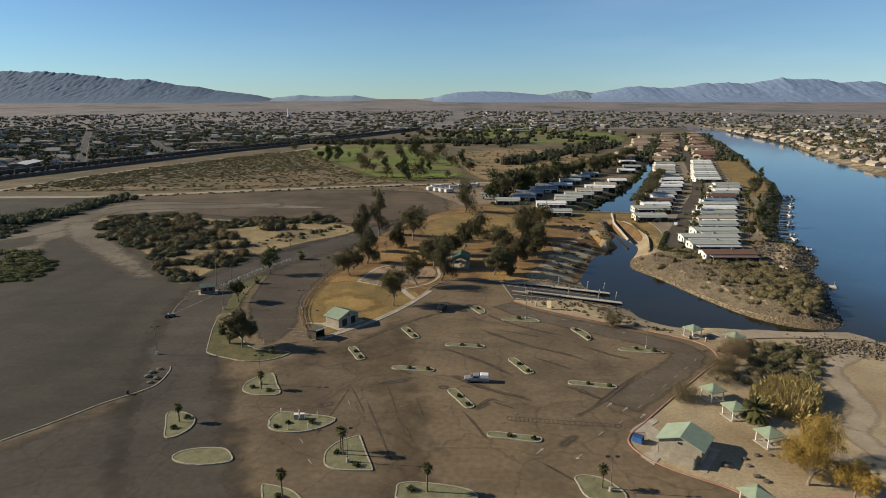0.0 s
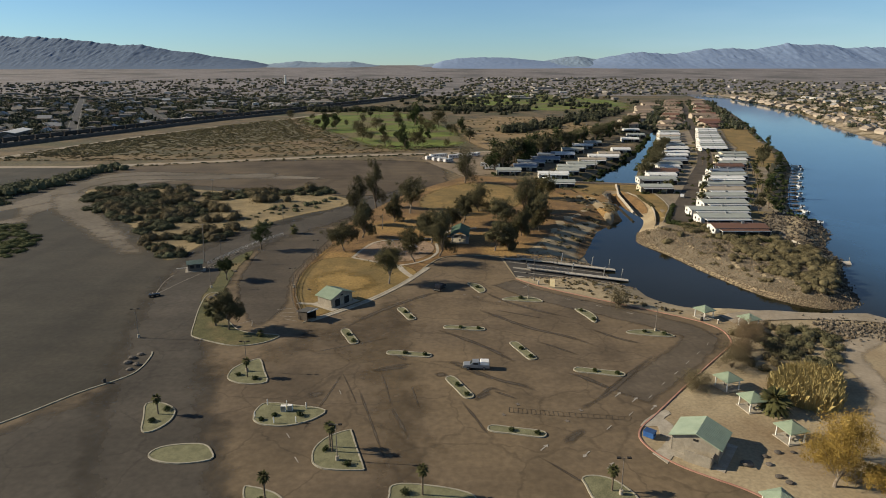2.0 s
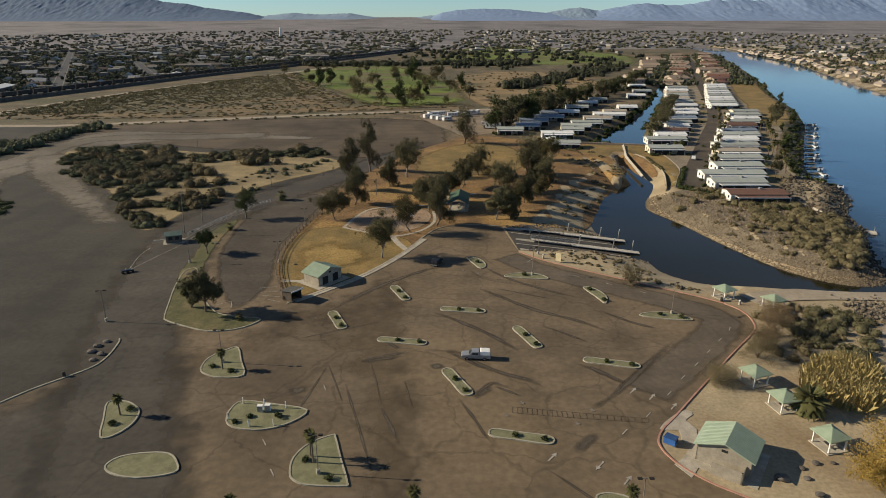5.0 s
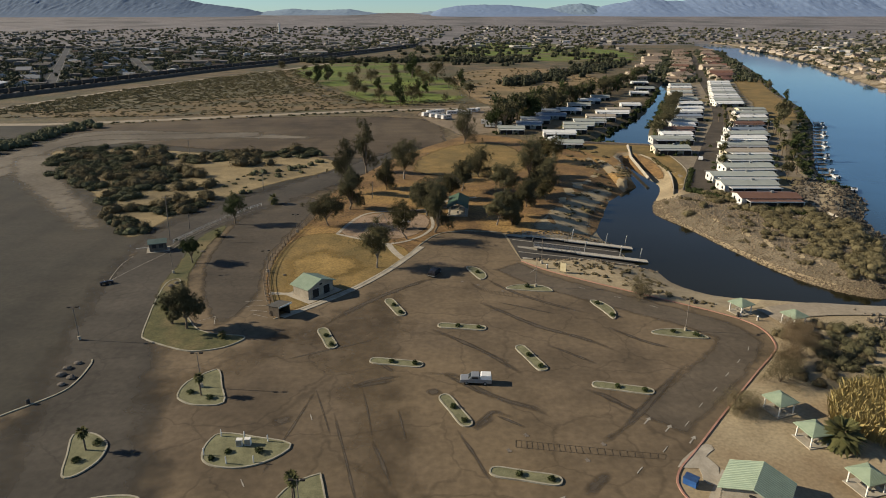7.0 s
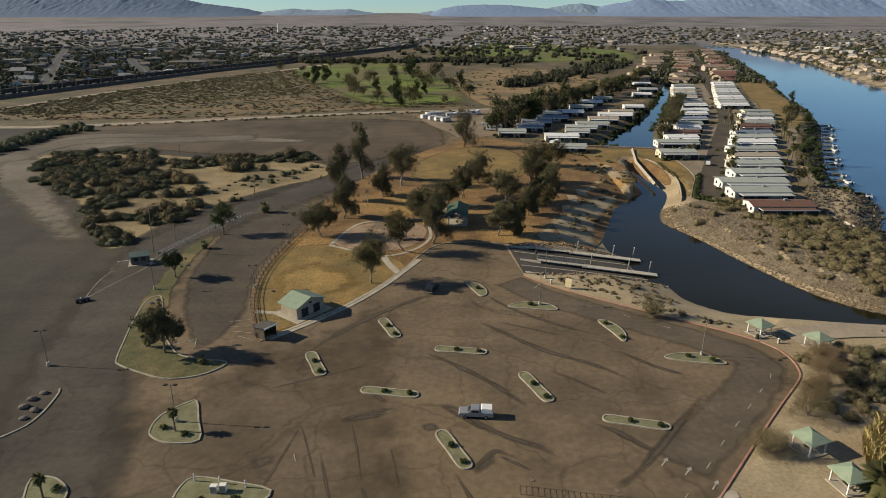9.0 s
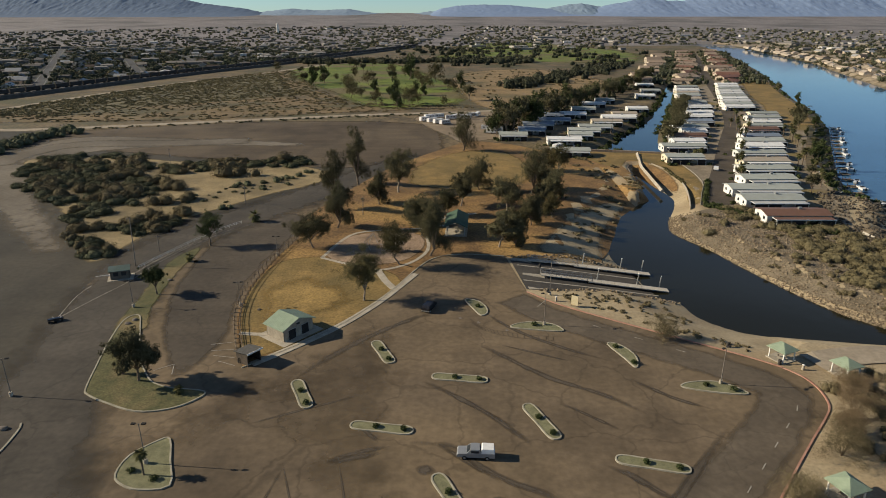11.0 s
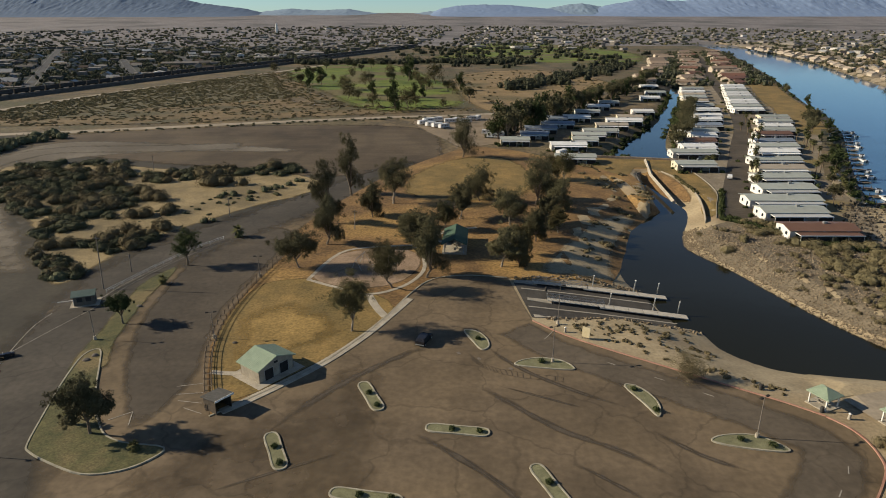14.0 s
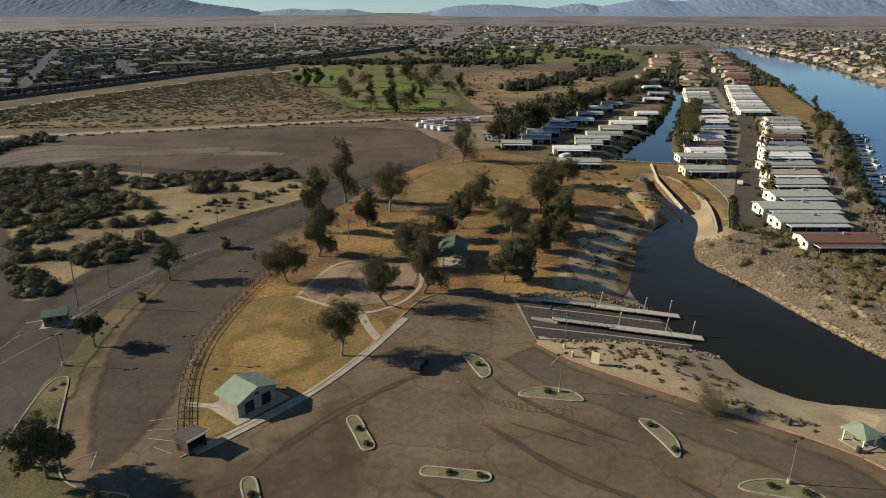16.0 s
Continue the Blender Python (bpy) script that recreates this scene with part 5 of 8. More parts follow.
POINT = [(126, 194), (134, 192), (140, 198), (148, 220), (158, 238), (160, 252), (150, 258), (138, 252), (128, 228), (122, 208)]
stones("point_rocks", [(x, y) for x, y, _ in scatter(rng, POINT, 620, 1, 2)], M_STONES_DARK, "grey broken rocks on the point below the homes", 7, 0.25, 0.9)
sheet("river_beach", smooth([(119, 186), (127, 191), (133.5, 189), (130.5, 180), (125.5, 169), (120, 172), (117, 179)], 3, True), M_SAND, 0.1, "small sandy beach on the river side of the spit", drape=2.0, feather=2.0)
stones("ramp_riprap", [(19 + 36 * rng.random(), 185.0 + rng.normal() * 0.7) for _ in range(260)] + [(24 + 34 * rng.random(), 162.0 + rng.normal() * 0.5) for _ in range(120)], M_STONES, "loose stones along the boat ramp edge", 6, 0.15, 0.5)
sheet("jetty_road", strip(smooth([(70, 128), (80, 130.5), (92, 131), (104, 130), (112, 127)], 4), 6.5), M_PALE, 0.25, "pale gravel track along the lower jetty", drape=3.0)

sheet("sand_track", strip(smooth([(108, 122), (90, 109), (86, 97), (83, 86), (76, 71), (98, 20)], 4), 7), M_PALE, 0.06, "pale vehicle track across the sand", drape=3.0, feather=3.0)

# ---- park buildings ----


def gable_roof(bm, L, W, z, rise, over=0.5, thick=0.14):
    """A two-slope roof, ridge along x, with eaves."""
    x, y = L / 2 + over, W / 2 + over
    drop = rise * over / (W / 2)
    for s in (1, -1):
        prof = [(0, z + rise), (s * y, z - drop), (s * y, z - drop + thick), (0, z + rise + thick)]
        a = [bm.verts.new((-x, p, q)) for p, q in prof]
        b = [bm.verts.new((x, p, q)) for p, q in prof]
        for i in range(4):
            bm.faces.new((a[i], a[(i + 1) % 4], b[(i + 1) % 4], b[i]))
        bm.faces.new(a)
        bm.faces.new(b)
    bmesh.ops.recalc_face_normals(bm, faces=bm.faces[:])
    return bm


def seams(roof, L, W, z, rise, over, thick, gap):
    """Raised seams running down both slopes of a gable roof."""
    y, drop = W / 2 + over, rise * over / (W / 2)
    for s in (1, -1):
        bm = bmesh.new()
        tube(bm, (0, 0, z + rise + thick), (0, s * y, z - drop + thick), 0.024, 0.024, 4)
        me = bpy.data.meshes.new("seam")
        bm.to_mesh(me)
        bm.free()
        me.materials.append(roof.data.materials[0])
        n = int((L + 2 * over) / gap)
        for k in range(n + 1):
            ob = new("seam", me)
            ob.parent = roof
            ob.location.x = -L / 2 - over + 0.05 + k * (L + 2 * over - 0.1) / n


def gable_walls(L, W, z, rise, t=0.2):
    """Four walls with pointed gable ends."""
    bm = bmesh.new()
    x, y = L / 2, W / 2
    for s in (1, -1):
        box(bm, -x, x, s * y - (t if s > 0 else 0), s * y + (0 if s > 0 else t), 0, z)
        a = [bm.verts.new((s * x, p, q)) for p, q in ((-y, 0), (y, 0), (y, z), (0, z + rise), (-y, z))]
        b = [bm.verts.new((s * (x - t), p, q)) for p, q in ((-y, 0), (y, 0), (y, z), (0, z + rise), (-y, z))]
        bm.faces.new(a)
        bm.faces.new(b[::-1])
        for i in range(5):
            bm.faces.new((a[i], a[(i + 1) % 5], b[(i + 1) % 5], b[i]))
    bmesh.ops.recalc_face_normals(bm, faces=bm.faces[:])
    return bm


def restroom(x, y, turn, L, W, h, rise, label, screen):
    ob = thing("restroom_building", pose(x, y, 0.05, 0, 0, turn), label, "building", "restrooms")
    part("wall", gable_walls(L, W, h, rise), M_BLOCK, ob)
    roof = part("roof", gable_roof(bmesh.new(), L, W, h, rise, 0.5, 0.14), M_ROOF_GREEN, ob, "green standing-seam metal roof")
    seams(roof, L, W, h, rise, 0.5, 0.14, 0.42)
    part("slab", boxes((-L / 2 - 1.6, L / 2 + 1.6, -W / 2 - 1.4, W / 2 + 1.4, -0.1, 0.08)), M_CONCRETE, ob)
    for s in (-1, 1):
        y0 = s * W * 0.22
        d = part("door", boxes((L / 2 - 0.02, L / 2 + 0.05, y0 - 0.9, y0 + 0.9, 0.08, 2.15)), M_DARK, ob, "dark doorway")
        part("door_frame", boxes((L / 2 - 0.02, L / 2 + 0.08, y0 - 1.0, y0 - 0.9, 0.08, 2.26), (L / 2 - 0.02, L / 2 + 0.08, y0 + 0.9, y0 + 1.0, 0.08, 2.26), (L / 2 - 0.02, L / 2 + 0.08, y0 - 0.9, y0 + 0.9, 2.15, 2.26)), M_STEEL, d)
        part("vent", boxes((s * (L / 2 + 0.02) - 0.02, s * (L / 2 + 0.02) + 0.02, -0.4, 0.4, h - 0.1, h + 0.3)), M_DARK, ob, "dark gable vent")
    if screen:
        part("screen_wall", boxes((-L / 2 - 2.0, -L / 2 - 1.8, -W / 2 + 0.6, W / 2 - 2.6, 0, 1.9), (-L / 2 - 2.0, -L / 2, -W / 2 + 0.6, -W / 2 + 0.8, 0, 1.9)), M_BLOCK, ob)
    return ob


restroom(-30.7, 140.6, -38, 5.4, 7.5, 2.75, 1.35, "block restroom with a green metal gable roof beside the lawn", False)
restroom(41.0, 71.1, 54, 5.8, 7.4, 2.95, 1.4, "block restroom with a green metal gable roof at the beach", True)

# three-sided lean-to kiosk, its open side in shade
kiosk = thing("notice_kiosk", pose(-35.6, 128.6, 0.05, 0, 0, -37), "dark three-sided notice kiosk with pale roof edge beside the lot", "kiosk")
# wall colour darkened to give the kiosk its shade, sunlit sides too
M_SHADE_WOOD = surf("dark_stained_wood", (0.045, 0.036, 0.028), (0.085, 0.068, 0.052), scale=1.5, fine=0.2)
part("back_wall", boxes((-2.0, -1.88, -1.5, 1.5, 0, 2.3)), M_SHADE_WOOD, kiosk)
for sy in (-1.5, 1.38):
    part("side_wall", boxes((-1.88, 1.4, sy, sy + 0.12, 0, 2.45)), M_SHADE_WOOD, kiosk)
bm = bmesh.new()
box(bm, -2.3, 1.9, -1.8, 1.8, 0, 0.12, Matrix.Translation((0, 0, 2.5)) @ Matrix.Rotation(radians(-9), 4, "Y"))
part("roof", bm, surf("dark_shingle", (0.05, 0.05, 0.045), (0.09, 0.085, 0.08), scale=2.0), kiosk)
part("fascia", boxes((1.9, 1.98, -1.8, 1.8, 2.62, 2.94)), M_TRIM, kiosk, "pale roof edge board")
part("notice_board", boxes((-1.86, -1.8, -1.1, 1.1, 0.9, 2.0)), M_DARK, kiosk)

booth = thing("entrance_booth", pose(-79.8, 170.2, 0.05, 0, 0, 20), "grey entrance booth with green roof on a concrete pad", "booth")
part("wall", gable_walls(4.2, 2.8, 2.5, 0.7, 0.12), surf("dark_block_wall", (0.10, 0.088, 0.07), (0.15, 0.132, 0.108), scale=0.9, fine=0.12), booth)
part("roof", gable_roof(bmesh.new(), 4.2, 2.8, 2.5, 0.7, 0.4, 0.12), surf("dark_green_roof", (0.10, 0.14, 0.12), (0.15, 0.19, 0.165), scale=1.0, rough=0.5), booth)
part("slab", boxes((-3.0, 3.0, -2.2, 2.2, -0.1, 0.12)), M_CONCRETE, booth)
for sx, sy in ((-0.9, -1.42), (0.9, -1.42), (-0.9, 1.38), (0.9, 1.38)):
    w = part("window", boxes((sx - 0.55, sx + 0.55, sy, sy + 0.04, 1.0, 2.0)), M_GLASS, booth)
part("door", boxes((2.08, 2.13, -0.5, 0.5, 0.1, 2.1)), M_DARK, booth, "dark door")
part("barrier_arm", boxes((-5.6, -2.4, -0.06, 0.06, 1.0, 1.12), (-2.5, -2.3, -0.12, 0.12, 0.1, 1.15)), M_TRIM, booth, "white barrier arm")

# shelters


def shelter(x, y, turn, w, label, z=0.05):
    ob = thing("picnic_shelter", pose(x, y, z, 0, 0, turn), label, "shelter", "picnic shelters")
    bm = bmesh.new()
    r, h, top = w / 2, 2.25, 3.35
    apex, low = bm.verts.new((0, 0, top)), bm.verts.new((0, 0, top - 0.12))
    ring = [bm.verts.new((sx * r, sy * r, h)) for sx, sy in ((-1, -1), (1, -1), (1, 1), (-1, 1))]
    under = [bm.verts.new((v.co.x, v.co.y, h - 0.14)) for v in ring]
    for i in range(4):
        bm.faces.new((ring[i], ring[(i + 1) % 4], apex))
        bm.faces.new((under[(i + 1) % 4], under[i], low))
        bm.faces.new((under[i], under[(i + 1) % 4], ring[(i + 1) % 4], ring[i]))
    roof = part("roof", bm, M_ROOF_GREEN, ob, "green ribbed pyramid roof")
    corners = [Vector((sx * r, sy * r, h)) for sx, sy in ((-1, -1), (1, -1), (1, 1), (-1, 1))]
    for i in range(4):
        for k in range(1, 10):
            f = k / 10
            p = corners[i].lerp(corners[(i + 1) % 4], f)
            q = p.lerp(Vector((0, 0, top)), 1 - abs(2 * f - 1))
            if k == 5:
                q = Vector((0, 0, top))
            else:
                q = p + (Vector((0, 0, top)) - corners[i].lerp(corners[(i + 1) % 4], 0.5)) * (1 - abs(2 * f - 1))
            part("seam", tubes((p + Vector((0, 0, 0.02)), q + Vector((0, 0, 0.02)), 0.016, 0.016), seg=4), M_ROOF_GREEN, roof)
    part("slab", boxes((-r + 0.1, r - 0.1, -r + 0.1, r - 0.1, -0.1, 0.1)), M_CONCRETE, ob)
    for sx in (-1, 1):
        for sy in (-1, 1):
            part("post", boxes((sx * (r - 0.5) - 0.09, sx * (r - 0.5) + 0.09, sy * (r - 0.5) - 0.09, sy * (r - 0.5) + 0.09, 0, h)), M_TRIM, ob)
    return ob


def picnic_table(x, y, turn, z=0.15):
    ob = thing("picnic_table", pose(x, y, z, 0, 0, turn), "grey picnic table with benches under a shelter", "table", "picnic tables")
    part("tabletop", boxes((-0.95, 0.95, -0.38, 0.38, 0.72, 0.78)), M_CONCRETE, ob)
    for s in (-1, 1):
        part("bench", boxes((-0.95, 0.95, s * 0.72 - 0.14, s * 0.72 + 0.14, 0.42, 0.47)), M_CONCRETE, ob)
        part("leg", boxes((s * 0.65 - 0.06, s * 0.65 + 0.06, -0.7, 0.7, 0.36, 0.42), (s * 0.65 - 0.06, s * 0.65 + 0.06, -0.25, 0.25, 0, 0.72)), M_CONCRETE, ob)
    return ob


for i, (x, y, turn) in enumerate(((54.8, 92.3, 20), (55.9, 84.3, 12), (57.6, 74.0, 15), (65.0, 129.6, 25), (73.6, 123.8, 20), (46.2, 55.5, 15))):
    shelter(x, y, turn, 4.0, "small picnic shelter with green pyramid roof on sand", 0.08)
    picnic_table(x, y, turn + 90, 0.18)
big = thing("park_shelter", pose(5.0, 209.0, 0.1, 0, 0, 86), "large open park shelter with dark green gable roof", "shelter")
part("roof", gable_roof(bmesh.new(), 13.0, 5.8, 3.0, 1.3, 0.6, 0.14), surf("deep_green_roof", (0.042, 0.080, 0.054), (0.064, 0.108, 0.074), scale=0.8, rough=0.8), big)
for sx in (-6, -2, 2, 6):
    for sy in (-2.6, 2.6):
        part("post", boxes((sx - 0.12, sx + 0.12, sy - 0.12, sy + 0.12, 0, 3.1)), M_STEEL, big)
part("slab", boxes((-7, 7, -3.4, 3.4, -0.1, 0.06)), M_CONCRETE, big)
for k in (-3, 0, 3):
    c, s = math.cos(radians(86)), math.sin(radians(86))
    picnic_table(5.0 + k * c, 209.0 + k * s, 86, 0.18)

# playground frame
play = thing("playground_climber", pose(-13.5, 188.5, 0.13, 0, 0, 20), "wood and steel playground climber with a white roof", "climber")
for x in (-3, -1.5, 0, 1.5, 3):
    for y in (-1, 1):
        part("post", tubes(((x, y, 0), (x, y, 2.4), 0.07, 0.07), seg=6), M_WOOD, play)
part("rail", tubes(((-3, -1, 2.2), (3, -1, 2.2), 0.05, 0.05), ((-3, 1, 2.2), (3, 1, 2.2), 0.05, 0.05), ((-3, -1, 1.2), (0, -1, 1.2), 0.05, 0.05), seg=6), M_STEEL, play)
part("platform", boxes((-0.2, 3.1, -1.1, 1.1, 1.15, 1.28)), M_WOOD, play)
bm = bmesh.new()
bmesh.ops.create_cone(bm, cap_ends=True, segments=6, radius1=1.5, radius2=0.05, depth=1.0, matrix=Matrix.Translation((2.2, 0, 2.9)))
part("roof", bm, M_TRIM, play)
swing = thing("swing_frame", pose(-20, 193, 0.13, 0, 0, 75), "steel swing frame on the playground", "swing")
for x in (-3, 3):
    part("leg", tubes(((x, -1.4, 0), (x, 0, 3), 0.06, 0.06), ((x, 1.4, 0), (x, 0, 3), 0.06, 0.06), seg=6), M_STEEL, swing)
part("beam", tubes(((-3.1, 0, 3), (3.1, 0, 3), 0.07, 0.07), seg=6), M_STEEL, swing)
for x in (-1.8, 0, 1.8):
    part("seat", boxes((x - 0.25, x + 0.25, -0.1, 0.1, 0.5, 0.54), (x - 0.25, x - 0.23, -0.01, 0.01, 0.5, 3.0), (x + 0.23, x + 0.25, -0.01, 0.01, 0.5, 3.0)), M_DARK, swing)

# ---- lamps, poles, fences ----


def street_lamp(x, y, h, turn, label, z=0.05):
    ob = thing("street_lamp", pose(x, y, z, 0, 0, turn), label, "lamp", "lot lamps")
    part("pole", tubes(((0, 0, 0), (0, 0, h), 0.09, 0.055), seg=8), M_POLE, ob)
    part("base", tubes(((0, 0, 0), (0, 0, 0.75), 0.32, 0.3), seg=10), M_CONCRETE, ob)
    for s in (-1, 1):
        a = part("arm", tubes(((0, 0, h - 0.1), (s * 0.55, 0, h - 0.05), 0.04, 0.04), seg=6), M_POLE, ob)
        part("head", boxes((s * 0.75 - 0.3, s * 0.75 + 0.3, -0.18, 0.18, h - 0.12, h + 0.06)), M_DARK, a)
    return ob


for x, y, h, turn in ((22.1, 143.6, 7.4, 20), (-73.1, 116.9, 7.2, 10), (-42.3, 99.3, 6.8, 0), (-18.4, 67.8, 6.5, 0), (49.8, 120.6, 7.2, 30), (24.9, 59.2, 6.2, 0), (-68.6, 152.6, 6.4, 15), (-44.8, 153.2, 5.8, 15), (25.8, 159.4, 8.8, 10), (-44.5, 186.0, 5.5, 0)):
    street_lamp(x, y, h, turn, "tall double-headed lamp pole on a concrete base", 0.15)
for x, y, h in ((-80.0, 178.5, 13.5), (-68.7, 238.3, 6.5), (-25.7, 224.6, 6.4), (-78.4, 189.5, 5.0), (-120, 300, 8.0), (32, 430, 11), (60, 420, 11), (95, 380, 10)):
    up = thing("utility_pole", pose(x, y, 0.02, 0, 2.5, 0), "weathered wooden utility pole", "pole", "utility poles")
    part("pole", tubes(((0, 0, 0), (0, 0, h), 0.15, 0.1), seg=8), M_POLE, up)
    part("crossarm", boxes((-0.9, 0.9, -0.06, 0.06, h - 0.7, h - 0.58)), M_POLE, up)

FENCE = smooth([(-37.4, 127.5), (-41.4, 138), (-44.9, 150), (-46.4, 164.5), (-45.4, 181.7), (-43, 200)], 12)
fence = thing("rail_fence", pose(0, 0, 0.08), "rustic post and rail fence between lot and lawn", "fence")
post_mesh = None
acc, last_post = 99.0, None
for p, q in zip(FENCE, FENCE[1:]):
    acc += math.dist(p, q)
    if acc >= 1.9:
        acc = 0
        for off in (0.0, 1.3):
            if post_mesh is None:
                bm = tubes(((0, 0, 0), (0, 0, 1.15), 0.1, 0.09), seg=6)
                post_mesh = bpy.data.meshes.new("post")
                bm.to_mesh(post_mesh)
                bm.free()
                post_mesh.materials.append(M_WOOD)
            ob = new("post", post_mesh)
            ob.parent = fence
            ob.location = (q[0] + off, q[1], 0)
        if last_post:
            bm = bmesh.new()
            for off in (0.0, 1.3):
                for z in (0.5, 0.95):
                    tube(bm, (last_post[0] + off, last_post[1], z), (q[0] + off, q[1], z), 0.05, 0.05, 5)
            tube(bm, (q[0], q[1], 0.9), (q[0] + 1.3, q[1], 0.9), 0.05, 0.05, 5)
            part("rail", bm, M_WOOD, fence)
        last_post = q
gate = thing("pipe_rail", pose(0, 0, 0.08), "white pipe rail along the entrance road", "railing")
pts = [(-78.0, 176), (-75.6, 184), (-73.2, 192), (-70.4, 200), (-67.0, 208), (-63, 215)]
for a, b in zip(pts, pts[1:]):
    part("rail", tubes(((*a, 0.9), (*b, 0.9), 0.05, 0.05), ((*a, 0.5), (*b, 0.5), 0.05, 0.05), seg=5), M_TRIM, gate)
for p in smooth(pts, 3):
    part("post", tubes(((*p, 0), (*p, 0.95), 0.07, 0.07), seg=6), M_TRIM, gate)

# ---- lot furniture ----


def bin_thing(x, y, label, mat, z=0.05):
    ob = thing("litter_bin", pose(x, y, z), label, "bin", "litter bins")
    part("drum", tubes(((0, 0, 0), (0, 0, 0.85), 0.32, 0.3), seg=12), mat, ob)
    part("lid", tubes(((0, 0, 0.85), (0, 0, 1.0), 0.34, 0.2), seg=12), mat, ob)


M_BIN = surf("bin_paint", (0.03, 0.028, 0.025), (0.06, 0.055, 0.05), scale=3.0)
for x, y in ((49.0, 93.6), (63.6, 127.4), (-69.5, 94.3), (56.8, 134.2), (26.0, 177.0)):
    bin_thing(x, y, "dark drum litter bin beside the kerb", M_BIN)
for x, y in ((66.9, 125.4), (26.7, 155.9)):
    b = thing("concrete_bollard", pose(x, y, 0.05), "pale concrete bollard beside the drive", "bollard")
    part("shaft", tubes(((0, 0, 0), (0, 0, 1.0), 0.28, 0.2), seg=10), M_CONCRETE, b)
    part("cap", tubes(((0, 0, 1.0), (0, 0, 1.15), 0.26, 0.1), seg=10), M_TRIM, b)
sign = thing("notice_board", pose(30.3, 152.9, 0.05, 0, 0, -35), "blank tan notice board on posts", "sign")
part("board", boxes((-0.8, 0.8, -0.08, 0.08, 0.35, 2.6)), M_BRICK_TAN, sign)
for s in (-0.7, 0.7):
    part("post", boxes((s - 0.06, s + 0.06, -0.06, 0.06, 0, 2.4)), M_WOOD, sign)
skip = thing("dumpster", pose(33.9, 74.6, 0.1, 0, 0, -40), "blue steel dumpster with dark lid", "dumpster")
bm = boxes((-0.9, 0.9, -0.7, 0.7, 0.12, 1.2))
for v in bm.verts:
    if v.co.z < 0.2:
        v.co.y *= 0.8
part("bin", bm, M_BLUE, skip)
part("lid", boxes((-0.92, 0.92, -0.72, 0.72, 1.2, 1.27)), surf("blue_lid", (0.02, 0.05, 0.14), (0.03, 0.08, 0.2), scale=2.0), skip, "dark blue lid")
for sx in (-0.92, 0.9):
    part("fork_pocket", boxes((sx, sx + 0.04, -0.5, 0.5, 0.7, 0.85)), M_DARK, skip)
sheet("concrete_pad", smooth([(33.4, 78.2), (36.5, 81.6), (39.6, 83.6), (40.2, 82.2), (38.4, 80.6), (39.3, 78.2), (37.5, 74.5), (36, 75.5), (36.4, 78)], 2, True), M_CONCRETE, 0.12, "pale concrete pad beside the dumpster", skirt=0.1)
sheet("concrete_pad", [(36.2, 72.6), (38.0, 71.4), (34.4, 66.9), (32.9, 69.8)], M_CONCRETE, 0.11, "concrete walk to the restroom", skirt=0.1)
for i, (x, y, s) in enumerate(((53.4, 69.9, 0.8), (50.9, 68.8, 0.7), (50.4, 66.6, 0.7), (46.9, 66.6, 1.3), (50.3, 63.4, 0.9), (51.2, 62.0, 0.8), (56.0, 70.0, 0.6), (-66.9, 168.5, 0.6), (-65.2, 146, 0.7), (-66.0, 144.3, 0.7), (-69.2, 103.4, 0.9), (-69.3, 105.8, 0.8), (-68.4, 107.6, 0.7), (-66.9, 102.4, 0.8), (-67.3, 100.2, 0.7), (-40, 151.2, 0.5))):
    bm = bmesh.new()
    s *= 0.62 if x > 0 else 0.8
    bmesh.ops.create_icosphere(bm, subdivisions=2, radius=s)
    for v in bm.verts:
        k = 1 + 0.35 * noise.noise(v.co * 1.3 + Vector((i * 7.1, 0, 0)))
        v.co = Vector((v.co.x * k * 1.25, v.co.y * k, v.co.z * k * 0.62 + s * 0.3))
    me = bpy.data.meshes.new("boulder")
    bm.to_mesh(me)
    bm.free()
    me.materials.append(M_ROCK_DARK)
    ob = new("boulder", me)
    ob.location = (x, y, 0.06)
    tagged(ob, "weathered dark boulder lying on the ground", "boulder", "boulders")
for x, y in ((-30.8, 83.2), (-29.6, 83.4)):
    u = thing("utility_box", pose(x, y, 0.18), "white metal utility box on turf", "utility box", "utility boxes")
    part("cabinet", boxes((-0.45, 0.45, -0.35, 0.35, 0, 1.1)), M_TRIM, u)
    part("door", boxes((-0.4, 0.4, -0.38, -0.35, 0.1, 1.0)), M_STEEL, u)
for x, y in ((-34.3, 85.4), (-30.6, 84.9), (-26.8, 84.1), (-35.4, 80.9), (-31.5, 79.0), (-27.6, 79.2)):
    u = thing("bollard_post", pose(x, y, 0.18), "white guard post on the turf island", "post", "guard posts")
    part("shaft", tubes(((0, 0, 0), (0, 0, 1.15), 0.1, 0.1), seg=8), M_TRIM, u)
    part("cap", tubes(((0, 0, 1.15), (0, 0, 1.22), 0.1, 0.04), seg=8), M_TRIM, u)
# clipped shrubs on the islands
spots = []
for a, b in PILLS:
    a, b = Vector(a), Vector(b)
    for f in (0.42, 0.85) if a.x > -30 else (0.3, 0.7):
        p = a.lerp(b, f)
        spots.append((p.x, p.y, 0.55))
